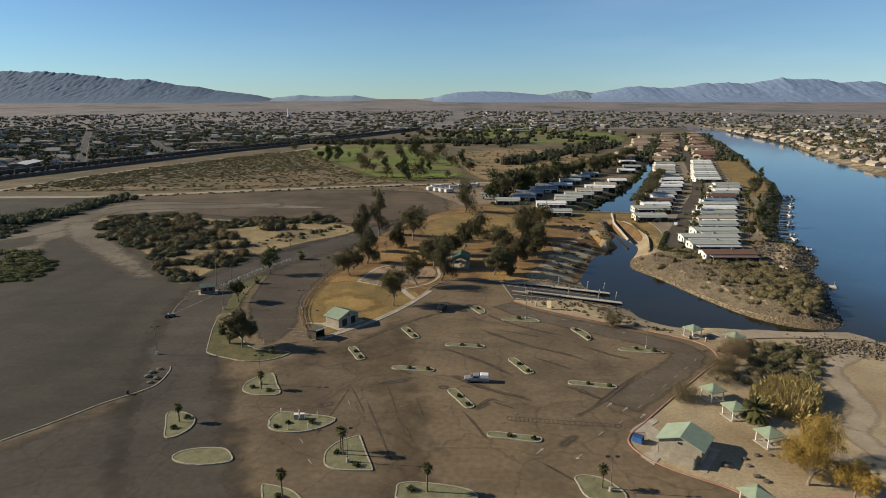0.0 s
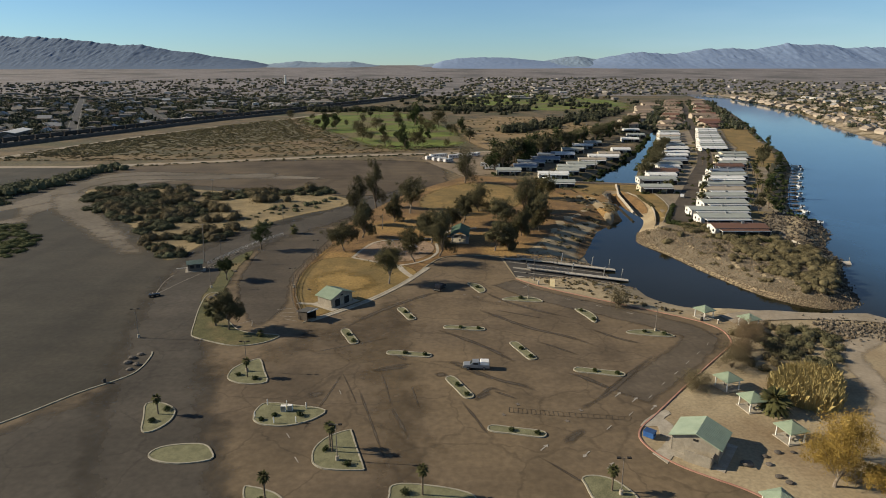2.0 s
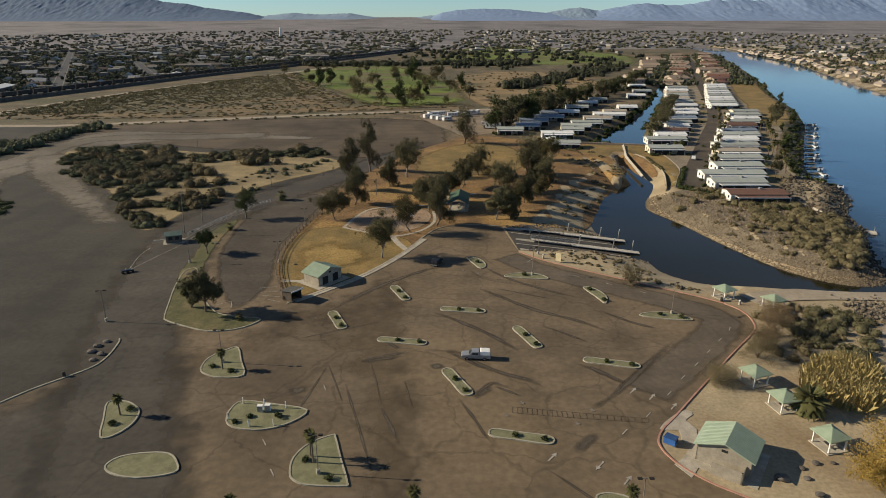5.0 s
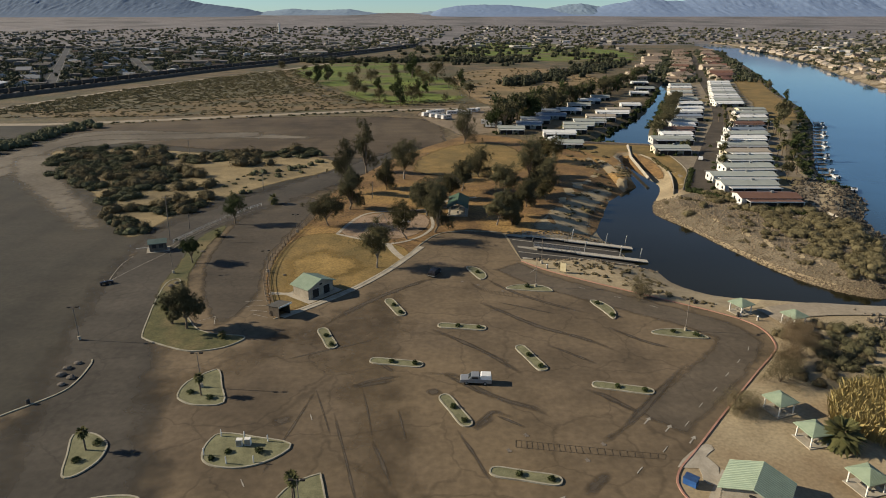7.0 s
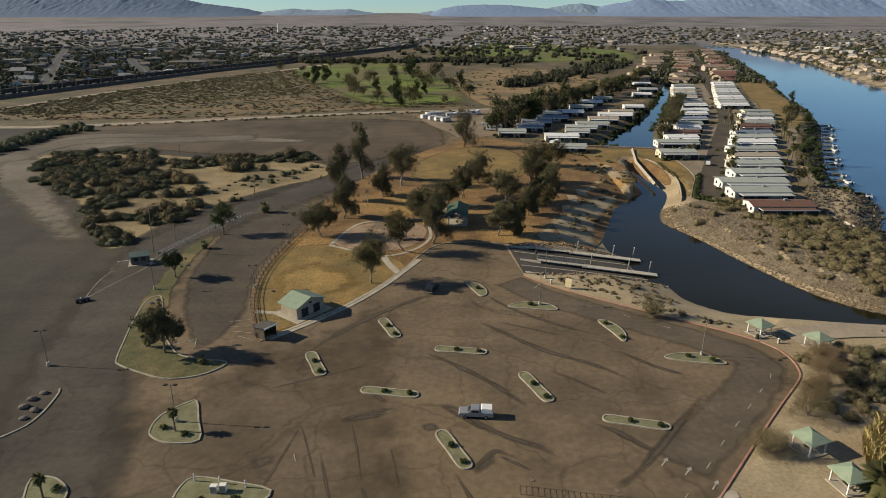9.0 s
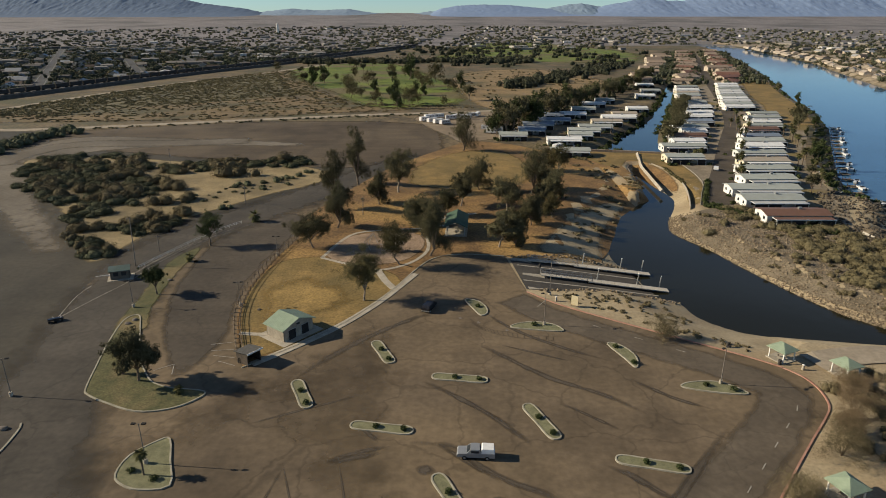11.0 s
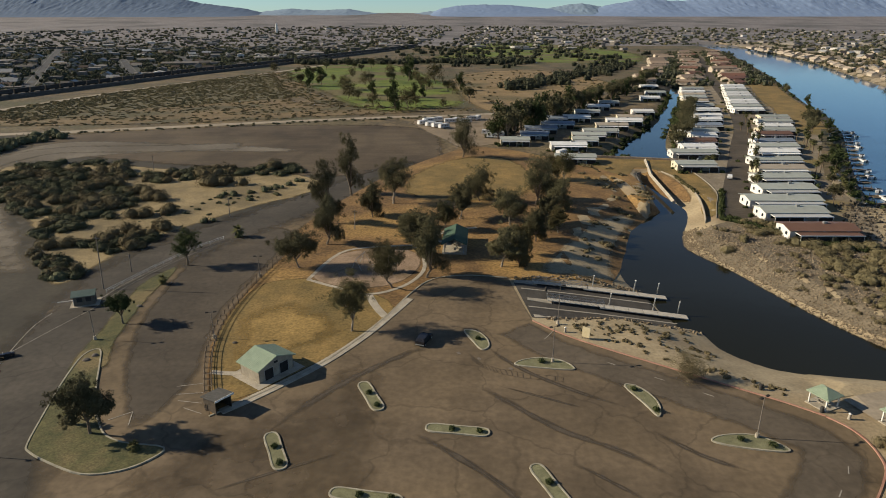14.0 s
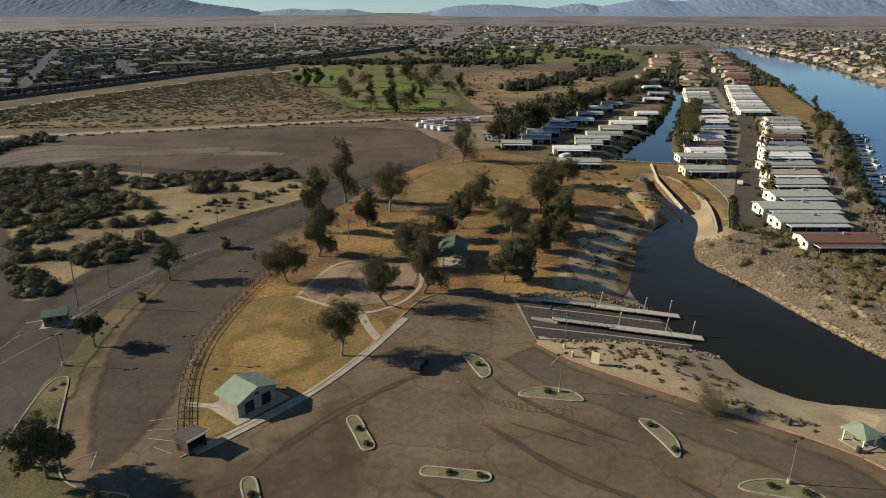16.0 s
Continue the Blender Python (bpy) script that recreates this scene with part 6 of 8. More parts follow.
spots += [(8.6, 152.6, 0.6), (20.0, 143.4, 0.7), (34.6, 133.8, 0.6), (36.6, 127.6, 0.7), (47, 119.9, 0.6), (51.2, 118.4, 0.8), (-43.6, 97.5, 0.6), (-39.6, 95.8, 0.6), (-52.4, 83.6, 0.7), (-53.4, 79.5, 0.6), (-32, 81.5, 0.5), (-27.4, 81.6, 0.8), (-20.8, 70.6, 0.6), (-16.6, 66.5, 0.7), (-27.8, 57.6, 0.6), (-7, 59.4, 0.8), (-34, 80, 0.5)]
for i, (x, y, r) in enumerate(spots):
    rs = np.random.default_rng(400 + i)
    p, d = clump(rs, (0, 0, r * 0.45), r, 420, 0.7, 0.3)
    keep = p[:, 2] > 0
    ob = new("island_shrub", quads_mesh("island_shrub", leaf_quads(rs, p[keep], 0.11, 0.6, 0.0, d[keep]), M_GREEN_LEAF))
    ob.location = (x, y, 0.18)
    tagged(ob, "low dark clipped shrub on island turf", "shrub", "island shrubs")

# ---- markings ----


def streak(line, width, lift):
    """A faint dark tyre streak that fades out to both sides and to its ends."""
    pts = smooth(line, 6)
    n, verts, faces, fade = len(pts), [], [], []
    for i, p in enumerate(pts):
        a, b = pts[max(i - 1, 0)], pts[min(i + 1, n - 1)]
        d = Vector((b[0] - a[0], b[1] - a[1])).normalized()
        for j in range(7):
            o = (j / 3 - 1) * width * (0.5 + 0.12 * noise.noise(Vector((p[0] * 0.3, p[1] * 0.3, j))))
            verts.append((p[0] - d.y * o, p[1] + d.x * o, lift))
            fade.append(0.62 * (1 - abs(j / 3 - 1)) ** 0.7 * min(1, 3 * i / n, 3 * (n - 1 - i) / n))
    for i in range(n - 1):
        faces += [(i * 7 + j, i * 7 + j + 1, i * 7 + j + 8, i * 7 + j + 7) for j in range(6)]
    ob = mesh_object("tyre_streak", verts, faces, soft_edged(M_TAR))
    ob.data.attributes.new("edge", "FLOAT", "POINT").data.foreach_set("value", np.array(fade, np.float32))
    tagged(ob, "dark tyre streak worn into the asphalt", "tyre streak", kind="structure")


for i, (a, b, w) in enumerate((((4.3, 87.2), (8.2, 91.2), 1.1), ((8.2, 91.2), (13, 87.5), 0.3), ((26.4, 97.4), (31.8, 91.5), 0.6), ((39.2, 100.4), (26.6, 85.7), 0.8), ((18.9, 72.3), (23.6, 77.5), 1.2), ((0.6, 118.8), (13.3, 106.9), 0.55), ((-0.7, 104.4), (9.6, 94.6), 0.6),
                             ((1.5, 88.6), (7.5, 73.1), 0.35), ((20.4, 114.8), (29, 106.9), 0.45), ((-17.4, 99.1), (-7.5, 102), 0.8), ((-18.7, 94), (-10, 65.9), 0.2), ((-11.5, 86.3), (-6.9, 73.2), 0.3), ((-27.6, 88.8), (-23.9, 90.6), 1.3), ((-3, 97.3), (-0.5, 98.5), 1.2), ((-8.9, 104.2), (-13.2, 109), 0.4),
                             ((-22, 100), (-26, 75), 0.25), ((13, 70), (22, 60), 0.3), ((10, 136), (26, 128), 0.3), ((-32, 108), (-12, 118), 0.3))):
    pts = [(a[0] + (b[0] - a[0]) * f + 0.25 * noise.noise(Vector((i, f * 6, 0))), a[1] + (b[1] - a[1]) * f + 0.25 * noise.noise(Vector((i, f * 6, 5)))) for f in np.linspace(0, 1, 9)]
    streak(pts[::2], w * 1.9 + 0.25, 0.078 + 0.002 * (i % 5))


STREAK_LINES = (
    ([(-4.5, 122.8), (0.9, 118.5), (7.0, 112.8), (12.0, 106.6), (15.2, 102.0)], 1.6),
    ([(-7.7, 104.4), (1.8, 103.3), (6.2, 98.6), (10.4, 95.3), (15.2, 92.5), (20.0, 86.9)], 1.7),
    ([(-17.2, 99.2), (-12.1, 101.7), (-6.6, 103.3)], 1.4),
    ([(23.4, 99.2), (27.3, 96.7), (30.6, 93.2), (32.3, 91.6)], 1.6),
    ([(23.5, 83.4), (28.1, 87.5), (32.3, 91.9), (39.9, 101.2), (47.5, 109.7)], 1.6),
    ([(4.4, 87.1), (6.2, 89.9), (8.4, 91.9), (11.5, 89.9)], 1.6),
    ([(-27.8, 118.5), (-21.1, 129.9), (-12.7, 140.2), (-5.4, 146.8), (-0.2, 150.0)], 2.2),
    ([(4.7, 137.9), (11.6, 131.2), (19.7, 122.8), (29.2, 116.4), (36.3, 108.7)], 1.8),
    ([(-17.2, 84.6), (-19.8, 91.9), (-22.9, 100.4)], 0.45),
    ([(-10.8, 83.4), (-12.5, 91.9), (-14.7, 100.4)], 0.4),
    ([(-5.9, 84.6), (-7.7, 93.2)], 0.45),
    ([(34.0, 122.8), (39.7, 116.4), (46.4, 112.1)], 1.5),
    ([(7.9, 153.4), (15.0, 142.2), (24.3, 133.8), (34.1, 127.5)], 1.4),
)
for i, (line, width) in enumerate(STREAK_LINES):
    streak(line, width, 0.088 + 0.002 * (i % 4))


def arrow(x, y, turn, name="lane_arrow"):
    c, s = math.cos(radians(turn)), math.sin(radians(turn))
    shape = [(-1.2, -0.12), (0.3, -0.12), (0.3, -0.42), (1.2, 0), (0.3, 0.42), (0.3, 0.12), (-1.2, 0.12)]
    sheet(name, [(x + u * c - v * s, y + u * s + v * c) for u, v in shape], M_PAINT, 0.1, "white painted lane arrow")


for x, y, turn in ((37.9, 84.6, 50), (35.2, 87.5, 50), (32.5, 89.5, 50), (25.2, 66.4, 50), (22.0, 69.5, 230), (15.5, 71.5, 50)):
    arrow(x, y, turn)
dashes = [((38.5, 88.6), 50), ((42.7, 93.8), 50), ((47, 98.6), 49), ((51.2, 103.5), 49), ((55.4, 108.3), 50), ((59.4, 113.1), 60), ((33.0, 82.3), 50), ((27.8, 77.6), 50), ((40.3, 137.6), 143), ((33, 143), 143), ((47, 132.5), 143), ((-28, 75, ), 120), ((-25, 68), 120), ((-21.5, 90.5), 110)]
for (x, y), turn in dashes:
    c, s = math.cos(radians(turn)), math.sin(radians(turn))
    sheet("lane_dash", [(x + u * c - v * s, y + u * s + v * c) for u, v in ((-0.9, -0.08), (0.9, -0.08), (0.9, 0.08), (-0.9, 0.08))], M_PAINT, 0.1, "white painted lane dash")
for x, y in ((9.6, 82), (12.6, 85.7), (24, 83.5), (20.8, 79.8), (8.3, 144.9), (4.5, 147.0), (14, 141.2)):
    sheet("bay_symbol", [(x + 0.45 * math.cos(a) * k, y + 0.65 * math.sin(a) * k) for a, k in zip(np.arange(0, 6.2, 0.7), (1, 0.5, 1, 0.6, 1, 0.5, 0.9, 0.6, 1))], M_PAINT_OLD, 0.1, "worn white bay symbol on asphalt")


M_GHOST = surf("ghost_lines", (0.070, 0.054, 0.037), (0.115, 0.088, 0.060), scale=1.2, fine=0.3, coords="World")


def ladder_marks(top, low, n):
    """Ghost bay lines: two long lines with rungs, worn almost away."""
    out = []
    for line in (top, low):
        out.append(strip(line, 0.08))
    for k in range(n):
        f = k / (n - 1) * (len(top) - 1)
        i = min(int(f), len(top) - 2)
        s = f - i
        a = tuple(top[i][j] + (top[i + 1][j] - top[i][j]) * s for j in (0, 1))
        b = tuple(low[i][j] + (low[i + 1][j] - low[i][j]) * s for j in (0, 1))
        out.append(strip([a, b], 0.08))
    verts, faces = [], []
    for ring in out:
        k = len(verts)
        h = len(ring) // 2
        verts += [(x, y, 0.1 + 0.001 * (len(faces) % 7)) for x, y in ring]
        for j in range(h - 1):
            faces.append((k + j, k + len(ring) - 1 - j, k + len(ring) - 2 - j, k + j + 1))
    tagged(mesh_object("bay_lines", verts, faces, M_GHOST), "worn dark bay lines on asphalt", "markings", kind="structure")


ladder_marks([(10.9, 84.5), (20, 83), (32.6, 81.1)], [(10.7, 82.8), (20, 81.4), (32.2, 80)], 24)
ladder_marks([(6.7, 146.5), (8.5, 143.4), (11.4, 141.3), (16.3, 139.7), (23.1, 138.2)], [(7.1, 144), (8.9, 141.5), (11.8, 139.4), (16.1, 137.9), (22.9, 136.8)], 20)
for line in ([(-84.5, 165), (-84.6, 158), (-82.5, 147)], [(-82.5, 147), (-79.5, 158), (-76.6, 168), (-75, 180), (-70, 197), (-64, 210)], [(-77.8, 172), (-76, 182), (-71, 197)], [(24.2, 156), (22.0, 152.8)], [(-45.3, 135.2), (-41.0, 136.2)], [(-44.4, 132.7), (-40, 133.2)], [(-43.3, 130.8), (-39, 130)], [(-41.6, 128.7), (-38, 127)], [(-52.4, 125.3), (-49.5, 127.6)], [(-49.5, 127.6), (-48.5, 123.9)]):
    sheet("lane_line", strip(smooth(line, 5), 0.16), M_PAINT, 0.1, "white painted lane line")

# ---- docks and water works ----
CONC_PALE = surf("dock_deck", (0.42, 0.38, 0.31), (0.55, 0.50, 0.42), scale=0.8, fine=0.1)
RAMP = lambda x: -(x - 20.5) * 0.108
for (x0, y0), (x1, y1), hx in (((35.8, 181.4), (56.0, 179.9), 23.5), ((37.4, 171.1), (57.4, 169.4), 25.5)):
    d = thing("boat_dock", pose(x0, y0, RAMP(x0) + 0.62, 0, math.degrees(math.atan(0.103)), math.degrees(math.atan2(y1 - y0, x1 - x0))), "grounded boat dock with pale deck and mooring piles", "dock", "boat docks")
    L = math.dist((x0, y0), (x1, y1))
    n = 6
    for k in range(n):
        part("deck_section", boxes((L * k / n + 0.04, L * (k + 1) / n - 0.04, -1.1, 1.1, -0.1, 0.12)), CONC_PALE, d)
    part("float", boxes((0.2, L - 0.2, -0.95, 0.95, -0.6, -0.1)), M_DARK, d, "dark floats under the deck")
    for f in (0.12, 0.62, 0.9):
        p = part("pile", tubes(((L * f, 1.25, -2.5), (L * f, 1.25, 3.0), 0.16, 0.16), seg=8), M_STEEL, d)
        part("cap", tubes(((L * f, 1.25, 3.0), (L * f, 1.25, 3.25), 0.17, 0.03), seg=8), M_TRIM, p)
    g = thing("dock_gangway", pose(0, 0, 0), "steel truss gangway from ramp to dock", "gangway", "dock gangways")
    a, b = Vector((hx, y0 + 0.9, 0.25)), Vector((x0 + 1.0, y0, RAMP(x0) + 0.72))
    u = (b - a).normalized()
    side = Vector((-u.y, u.x, 0)).normalized() * 0.8
    bm = bmesh.new()
    v = [bm.verts.new(p) for p in (a - side, b - side, b + side, a + side)]
    w = [bm.verts.new(p.co + Vector((0, 0, -0.15))) for p in v]
    bm.faces.new(v), bm.faces.new(w[::-1])
    for i in range(4):
        bm.faces.new((v[i], w[i], w[(i + 1) % 4], v[(i + 1) % 4]))
    bmesh.ops.recalc_face_normals(bm, faces=bm.faces[:])
    part("deck", bm, CONC_PALE, g)
    for s in (-1, 1):
        bars, m = [], 10
        for k in range(m + 1):
            p = a.lerp(b, k / m) + side * s
            bars.append((p, p + Vector((0, 0, 1.1)), 0.04, 0.04))
            if k < m:
                q = a.lerp(b, (k + 1) / m) + side * s
                bars += [(p + Vector((0, 0, 1.1)), q + Vector((0, 0, 1.1)), 0.05, 0.05), (p, q + Vector((0, 0, 1.1)), 0.03, 0.03), (p + Vector((0, 0, 1.1)), q, 0.03, 0.03)]
        for bar in bars:
            part("truss_bar", tubes(bar, seg=4), M_STEEL, g)
    sheet("ramp_walkway", strip([(hx - 4.5, y0 + 1.4), (hx + 1, y0 + 0.9)], [1.2, 2.2]), M_CONCRETE, 0.2, "pale concrete walkway to the gangway", drape=3.0, skirt=0.3)
sheet("ramp_edge", strip([(20.2, 178.6), (36, 178.0), (56, 176.6)], 0.5), M_CONCRETE, 0.12, "pale concrete strip between ramp lanes", drape=3.0, skirt=0.3)
sheet("ramp_edge", strip([(20.8, 168.4), (36, 168.0), (56, 166.6)], 0.5), M_CONCRETE, 0.12, "pale concrete strip beside the lower dock", drape=3.0, skirt=0.3)
sheet("ramp_edge", strip([(21.4, 163.6), (36, 163.9), (58, 163.9)], 1.5), M_CONCRETE, 0.12, "pale concrete edge of the boat ramp", drape=3.0, skirt=0.3)
tagged(joined("canal_dam", sweep([(70, 334.5), (84, 332.2), (98, 328.6), (113, 325.2)], 1.2, -3.0, 0.9), surf("dam_wall", (0.20, 0.155, 0.115), (0.30, 0.24, 0.18), scale=0.8, fine=0.15, coords="World"), "brown concrete dam wall holding the canal", "dam"), kind="structure")
weir = thing("weir_walkway", pose(0, 0, 0), "long pale weir walkway below the dam", "walkway")
pts = [(94.5, 326.0, 0.3), (88.6, 298.4, -0.4), (85.5, 261.0, -1.5)]
for a, b in zip(pts, pts[1:]):
    bm = bmesh.new()
    tube(bm, a, b, 0.8, 0.8, 4)
    part("deck", bm, M_CONCRETE, weir)
# dark rock colour stands in for the shaded basin beside the weir
part("wing_wall", sweep(smooth([(85.5, 303), (82.4, 299), (80.4, 287)], 4), 0.3, -4.5, 0.06), M_ROCK_DARK, weir, "wing wall coloured dark for the shade of the pit")
for line, lab in (([(106.5, 321), (107.5, 300), (104.5, 271), (97, 252), (90.5, 236)], "low pale wall between street and lawn"), ([(94.5, 304), (96.8, 291), (95.4, 266), (90.6, 247), (86.3, 234)], "pale retaining wall of the inlet")):
    tagged(joined("garden_wall", sweep(smooth(line, 3), 0.22, -1.0, 0.3), M_BLOCK, lab, "wall"), kind="structure")

# ---- vehicles ----
M_SILVER = surf("silver_paint", (0.30, 0.31, 0.32), (0.36, 0.37, 0.38), scale=1.0, rough=0.3, metal=0.4, spec=0.6)
M_BLACK_CAR = surf("black_paint", (0.012, 0.012, 0.014), (0.02, 0.02, 0.024), scale=1.0, rough=0.25, spec=0.6)
M_WHITE_CAR = surf("white_paint", (0.62, 0.62, 0.61), (0.72, 0.72, 0.71), scale=1.0, rough=0.35, spec=0.5)


def shell(profile, y, taper=0.86):
    """A car body pulled along a side profile, narrowing to the roof."""
    bm = bmesh.new()
    zs = [p[1] for p in profile]
    lo, hi = min(zs), max(zs)
    rows = []
    for s in (-1, 1):
        rows.append([bm.verts.new((px, s * y * (1 - (1 - taper) * max(0, (pz - lo) / (hi - lo) - 0.5) * 2), pz)) for px, pz in profile])
    n = len(profile)
    for i in range(n):
        bm.faces.new((rows[0][i], rows[0][(i + 1) % n], rows[1][(i + 1) % n], rows[1][i]))
    bm.faces.new(rows[0][::-1])
    bm.faces.new(rows[1])
    bmesh.ops.recalc_face_normals(bm, faces=bm.faces[:])
    return bm


def car(x, y, turn, paint, label, kind="suv", top=None, name="car", z=0.06):
    ob = thing(name, pose(x, y, z, 0, 0, turn), label, "vehicle", "vehicles")
    if kind == "pickup":
        body = [(2.75, 0.45), (2.75, 0.85), (2.6, 1.02), (1.35, 1.1), (0.75, 1.72), (-0.55, 1.76), (-0.75, 1.15), (-2.75, 1.15), (-2.75, 0.45)]
    else:
        body = [(2.35, 0.4), (2.35, 0.85), (2.2, 1.0), (1.2, 1.08), (0.6, 1.7), (-1.9, 1.74), (-2.3, 1.2), (-2.35, 0.4)]
    part("body", shell(body, 0.95), paint, ob)
    part("side_window", boxes((-0.45 if kind == "pickup" else -1.8, 0.72, -0.93, 0.93, 1.18, 1.58)), M_GLASS, ob)
    bm = bmesh.new()
    v = [bm.verts.new(p) for p in ((1.33, -0.78, 1.16), (1.33, 0.78, 1.16), (0.82, 0.7, 1.68), (0.82, -0.7, 1.68))]
    bm.faces.new(v)
    part("windscreen", bm, M_GLASS, ob)
    for sx in (1.65, -1.65):
        for sy in (-0.86, 0.86):
            w = part("wheel", tubes(((sx, sy - 0.12, 0.34), (sx, sy + 0.12, 0.34), 0.36, 0.36), seg=14), M_RUBBER, ob)
            part("rim", tubes(((sx, sy - 0.13, 0.34), (sx, sy + 0.13, 0.34), 0.2, 0.2), seg=10), M_STEEL, w)
    fx = 2.76 if kind == "pickup" else 2.36
    part("bumper", boxes((fx - 0.05, fx + 0.06, -0.92, 0.92, 0.42, 0.62), (-fx - 0.06, -fx + 0.05, -0.92, 0.92, 0.42, 0.62)), M_STEEL, ob)
    for sy in (-0.7, 0.7):
        part("headlight", boxes((fx - 0.02, fx + 0.02, sy - 0.18, sy + 0.18, 0.68, 0.84)), M_TRIM, ob)
    if top:
        part("camper_shell", shell([(-0.8, 1.16), (-0.8, 1.74), (-1.0, 1.86), (-2.6, 1.84), (-2.72, 1.16)], 0.93), top, ob, "white camper shell over the bed")
    return ob


car(5.6, 100.9, 176, M_SILVER, "silver pickup truck with a white camper shell on asphalt", "pickup", M_WHITE_CAR, "pickup_truck")
car(-2.3, 151.6, 70, M_BLACK_CAR, "black off-road car parked in tree shade", "suv")
car(118.2, 291.0, 68, M_WHITE_CAR, "white van parked on the home street", "suv")
car(108.6, 249.5, 20, M_BLACK_CAR, "dark car parked at the street end", "suv")
for i, (x, y, turn) in enumerate(((-82.6, 145.2, 40), (-81.4, 145.9, 25))):
    q = thing("quad_bike", pose(x, y, 0.06, 0, 0, turn), "small dark quad bike parked on gravel", "quad bike", "quad bikes")
    part("body", shell([(0.8, 0.35), (0.75, 0.7), (0.2, 0.8), (-0.7, 0.82), (-0.85, 0.4)], 0.35), M_BLACK_CAR, q)
    part("handlebar", tubes(((0.35, -0.45, 1.05), (0.35, 0.45, 1.05), 0.03, 0.03), ((0.35, 0, 0.7), (0.35, 0, 1.05), 0.04, 0.04), seg=6), M_STEEL, q)
    for sx in (-0.55, 0.55):
        for sy in (-0.45, 0.45):
            part("wheel", tubes(((sx, sy - 0.12, 0.26), (sx, sy + 0.12, 0.26), 0.27, 0.27), seg=10), M_RUBBER, q)

# ---- mobile homes ----
def roof_mat(name, c, rough=0.6):
    return surf(name, tuple(v * 0.85 for v in c), c, scale=0.35, rough=rough, fine=0.06, vary=0.12, spec=0.4)


R_WHITE, R_GREY, R_SAGE = roof_mat("white_roof", (0.68, 0.68, 0.66)), roof_mat("grey_roof", (0.44, 0.445, 0.44)), roof_mat("sage_roof", (0.35, 0.37, 0.335))
R_EDGE = roof_mat("white_awning", (0.80, 0.80, 0.78))
T_GREY, T_TAN, T_BROWN = roof_mat("town_grey_roof", (0.33, 0.325, 0.32)), roof_mat("town_tan_roof", (0.33, 0.28, 0.225)), roof_mat("town_brown_roof", (0.12, 0.085, 0.06))
R_TAN, R_BROWN, R_BLUE = roof_mat("tan_roof", (0.42, 0.36, 0.28)), roof_mat("brown_roof", (0.16, 0.085, 0.055)), roof_mat("bluegrey_roof", (0.20, 0.24, 0.30))
W_WHITE = surf("white_siding", (0.62, 0.60, 0.56), (0.74, 0.72, 0.68), scale=0.6, fine=0.05, vary=0.12)
W_CREAM = surf("cream_siding", (0.52, 0.46, 0.34), (0.62, 0.56, 0.43), scale=0.6, fine=0.05, vary=0.12)


def mobile_home(m, L, W, wall, roof, awning, label, steps=True):
    """A single-storey home, long side along x, low gable roof, awning on the south side."""
    ob = thing("mobile_home", m, label, "house", "mobile homes")
    h, rise = 2.9, 0.85
    part("wall", gable_walls(L, W, h, rise * (1 - 0.1), 0.12), wall, ob)
    part("roof", gable_roof(bmesh.new(), L, W, h, rise, 0.45, 0.16), roof, ob)
    part("skirting", boxes((-L / 2 + 0.05, L / 2 - 0.05, -W / 2 + 0.05, W / 2 - 0.05, -0.2, 0.5)), M_BLOCK, ob)
    aw, a0, a1 = 3.6, -L * 0.44, L * 0.48
    part("awning", boxes((a0, a1, -W / 2 - aw, -W / 2 - 0.02, 2.45, 2.57)), awning, ob, "flat metal awning")
    part("fascia", boxes((a0 - 0.03, a1 + 0.03, -W / 2 - aw - 0.06, -W / 2 - aw, 2.38, 2.64), (a0 - 0.06, a0, -W / 2 - aw, -W / 2, 2.40, 2.62)), R_EDGE, ob, "white awning edge")
    for k in range(5):
        x = a0 + 0.2 + (a1 - a0 - 0.4) * k / 4
        part("awning_post", boxes((x - 0.06, x + 0.06, -W / 2 - aw + 0.1, -W / 2 - aw + 0.22, 0, 2.46)), M_TRIM, ob)
    for k in range(4):
        if k == 2:
            continue
        x = a0 + 0.26 + (a1 - a0 - 0.4) * k / 4
        part("porch_screen", boxes((x, x + (a1 - a0) / 4 - 0.2, -W / 2 - aw + 0.13, -W / 2 - aw + 0.17, 0.1, 2.44)), M_DARK, ob, "dark mesh porch screen")
    for k in range(4):
        x = -L * 0.38 + L * 0.76 * k / 3
        w = part("window", boxes((x - 0.75, x + 0.75, -W / 2 - 0.04, -W / 2 + 0.01, 1.1, 2.15)), M_GLASS, ob)
        part("window_frame", boxes((x - 0.82, x + 0.82, -W / 2 - 0.03, -W / 2 + 0.01, 1.02, 1.1), (x - 0.82, x + 0.82, -W / 2 - 0.03, -W / 2 + 0.01, 2.15, 2.23)), M_TRIM, w)
    for y in (-W * 0.25, W * 0.22):
        part("window", boxes((-L / 2 - 0.04, -L / 2 + 0.01, y - 0.6, y + 0.6, 1.1, 2.1)), M_GLASS, ob)
    part("door", boxes((-L * 0.12 - 0.45, -L * 0.12 + 0.45, -W / 2 - 0.05, -W / 2 + 0.01, 0.3, 2.35)), M_TRIM, ob)
    part("cooler", boxes((L * 0.1 - 0.5, L * 0.1 + 0.5, -0.5, 0.5, h + rise, h + rise + 0.7)), M_STEEL, ob, "grey rooftop cooler")
    return ob


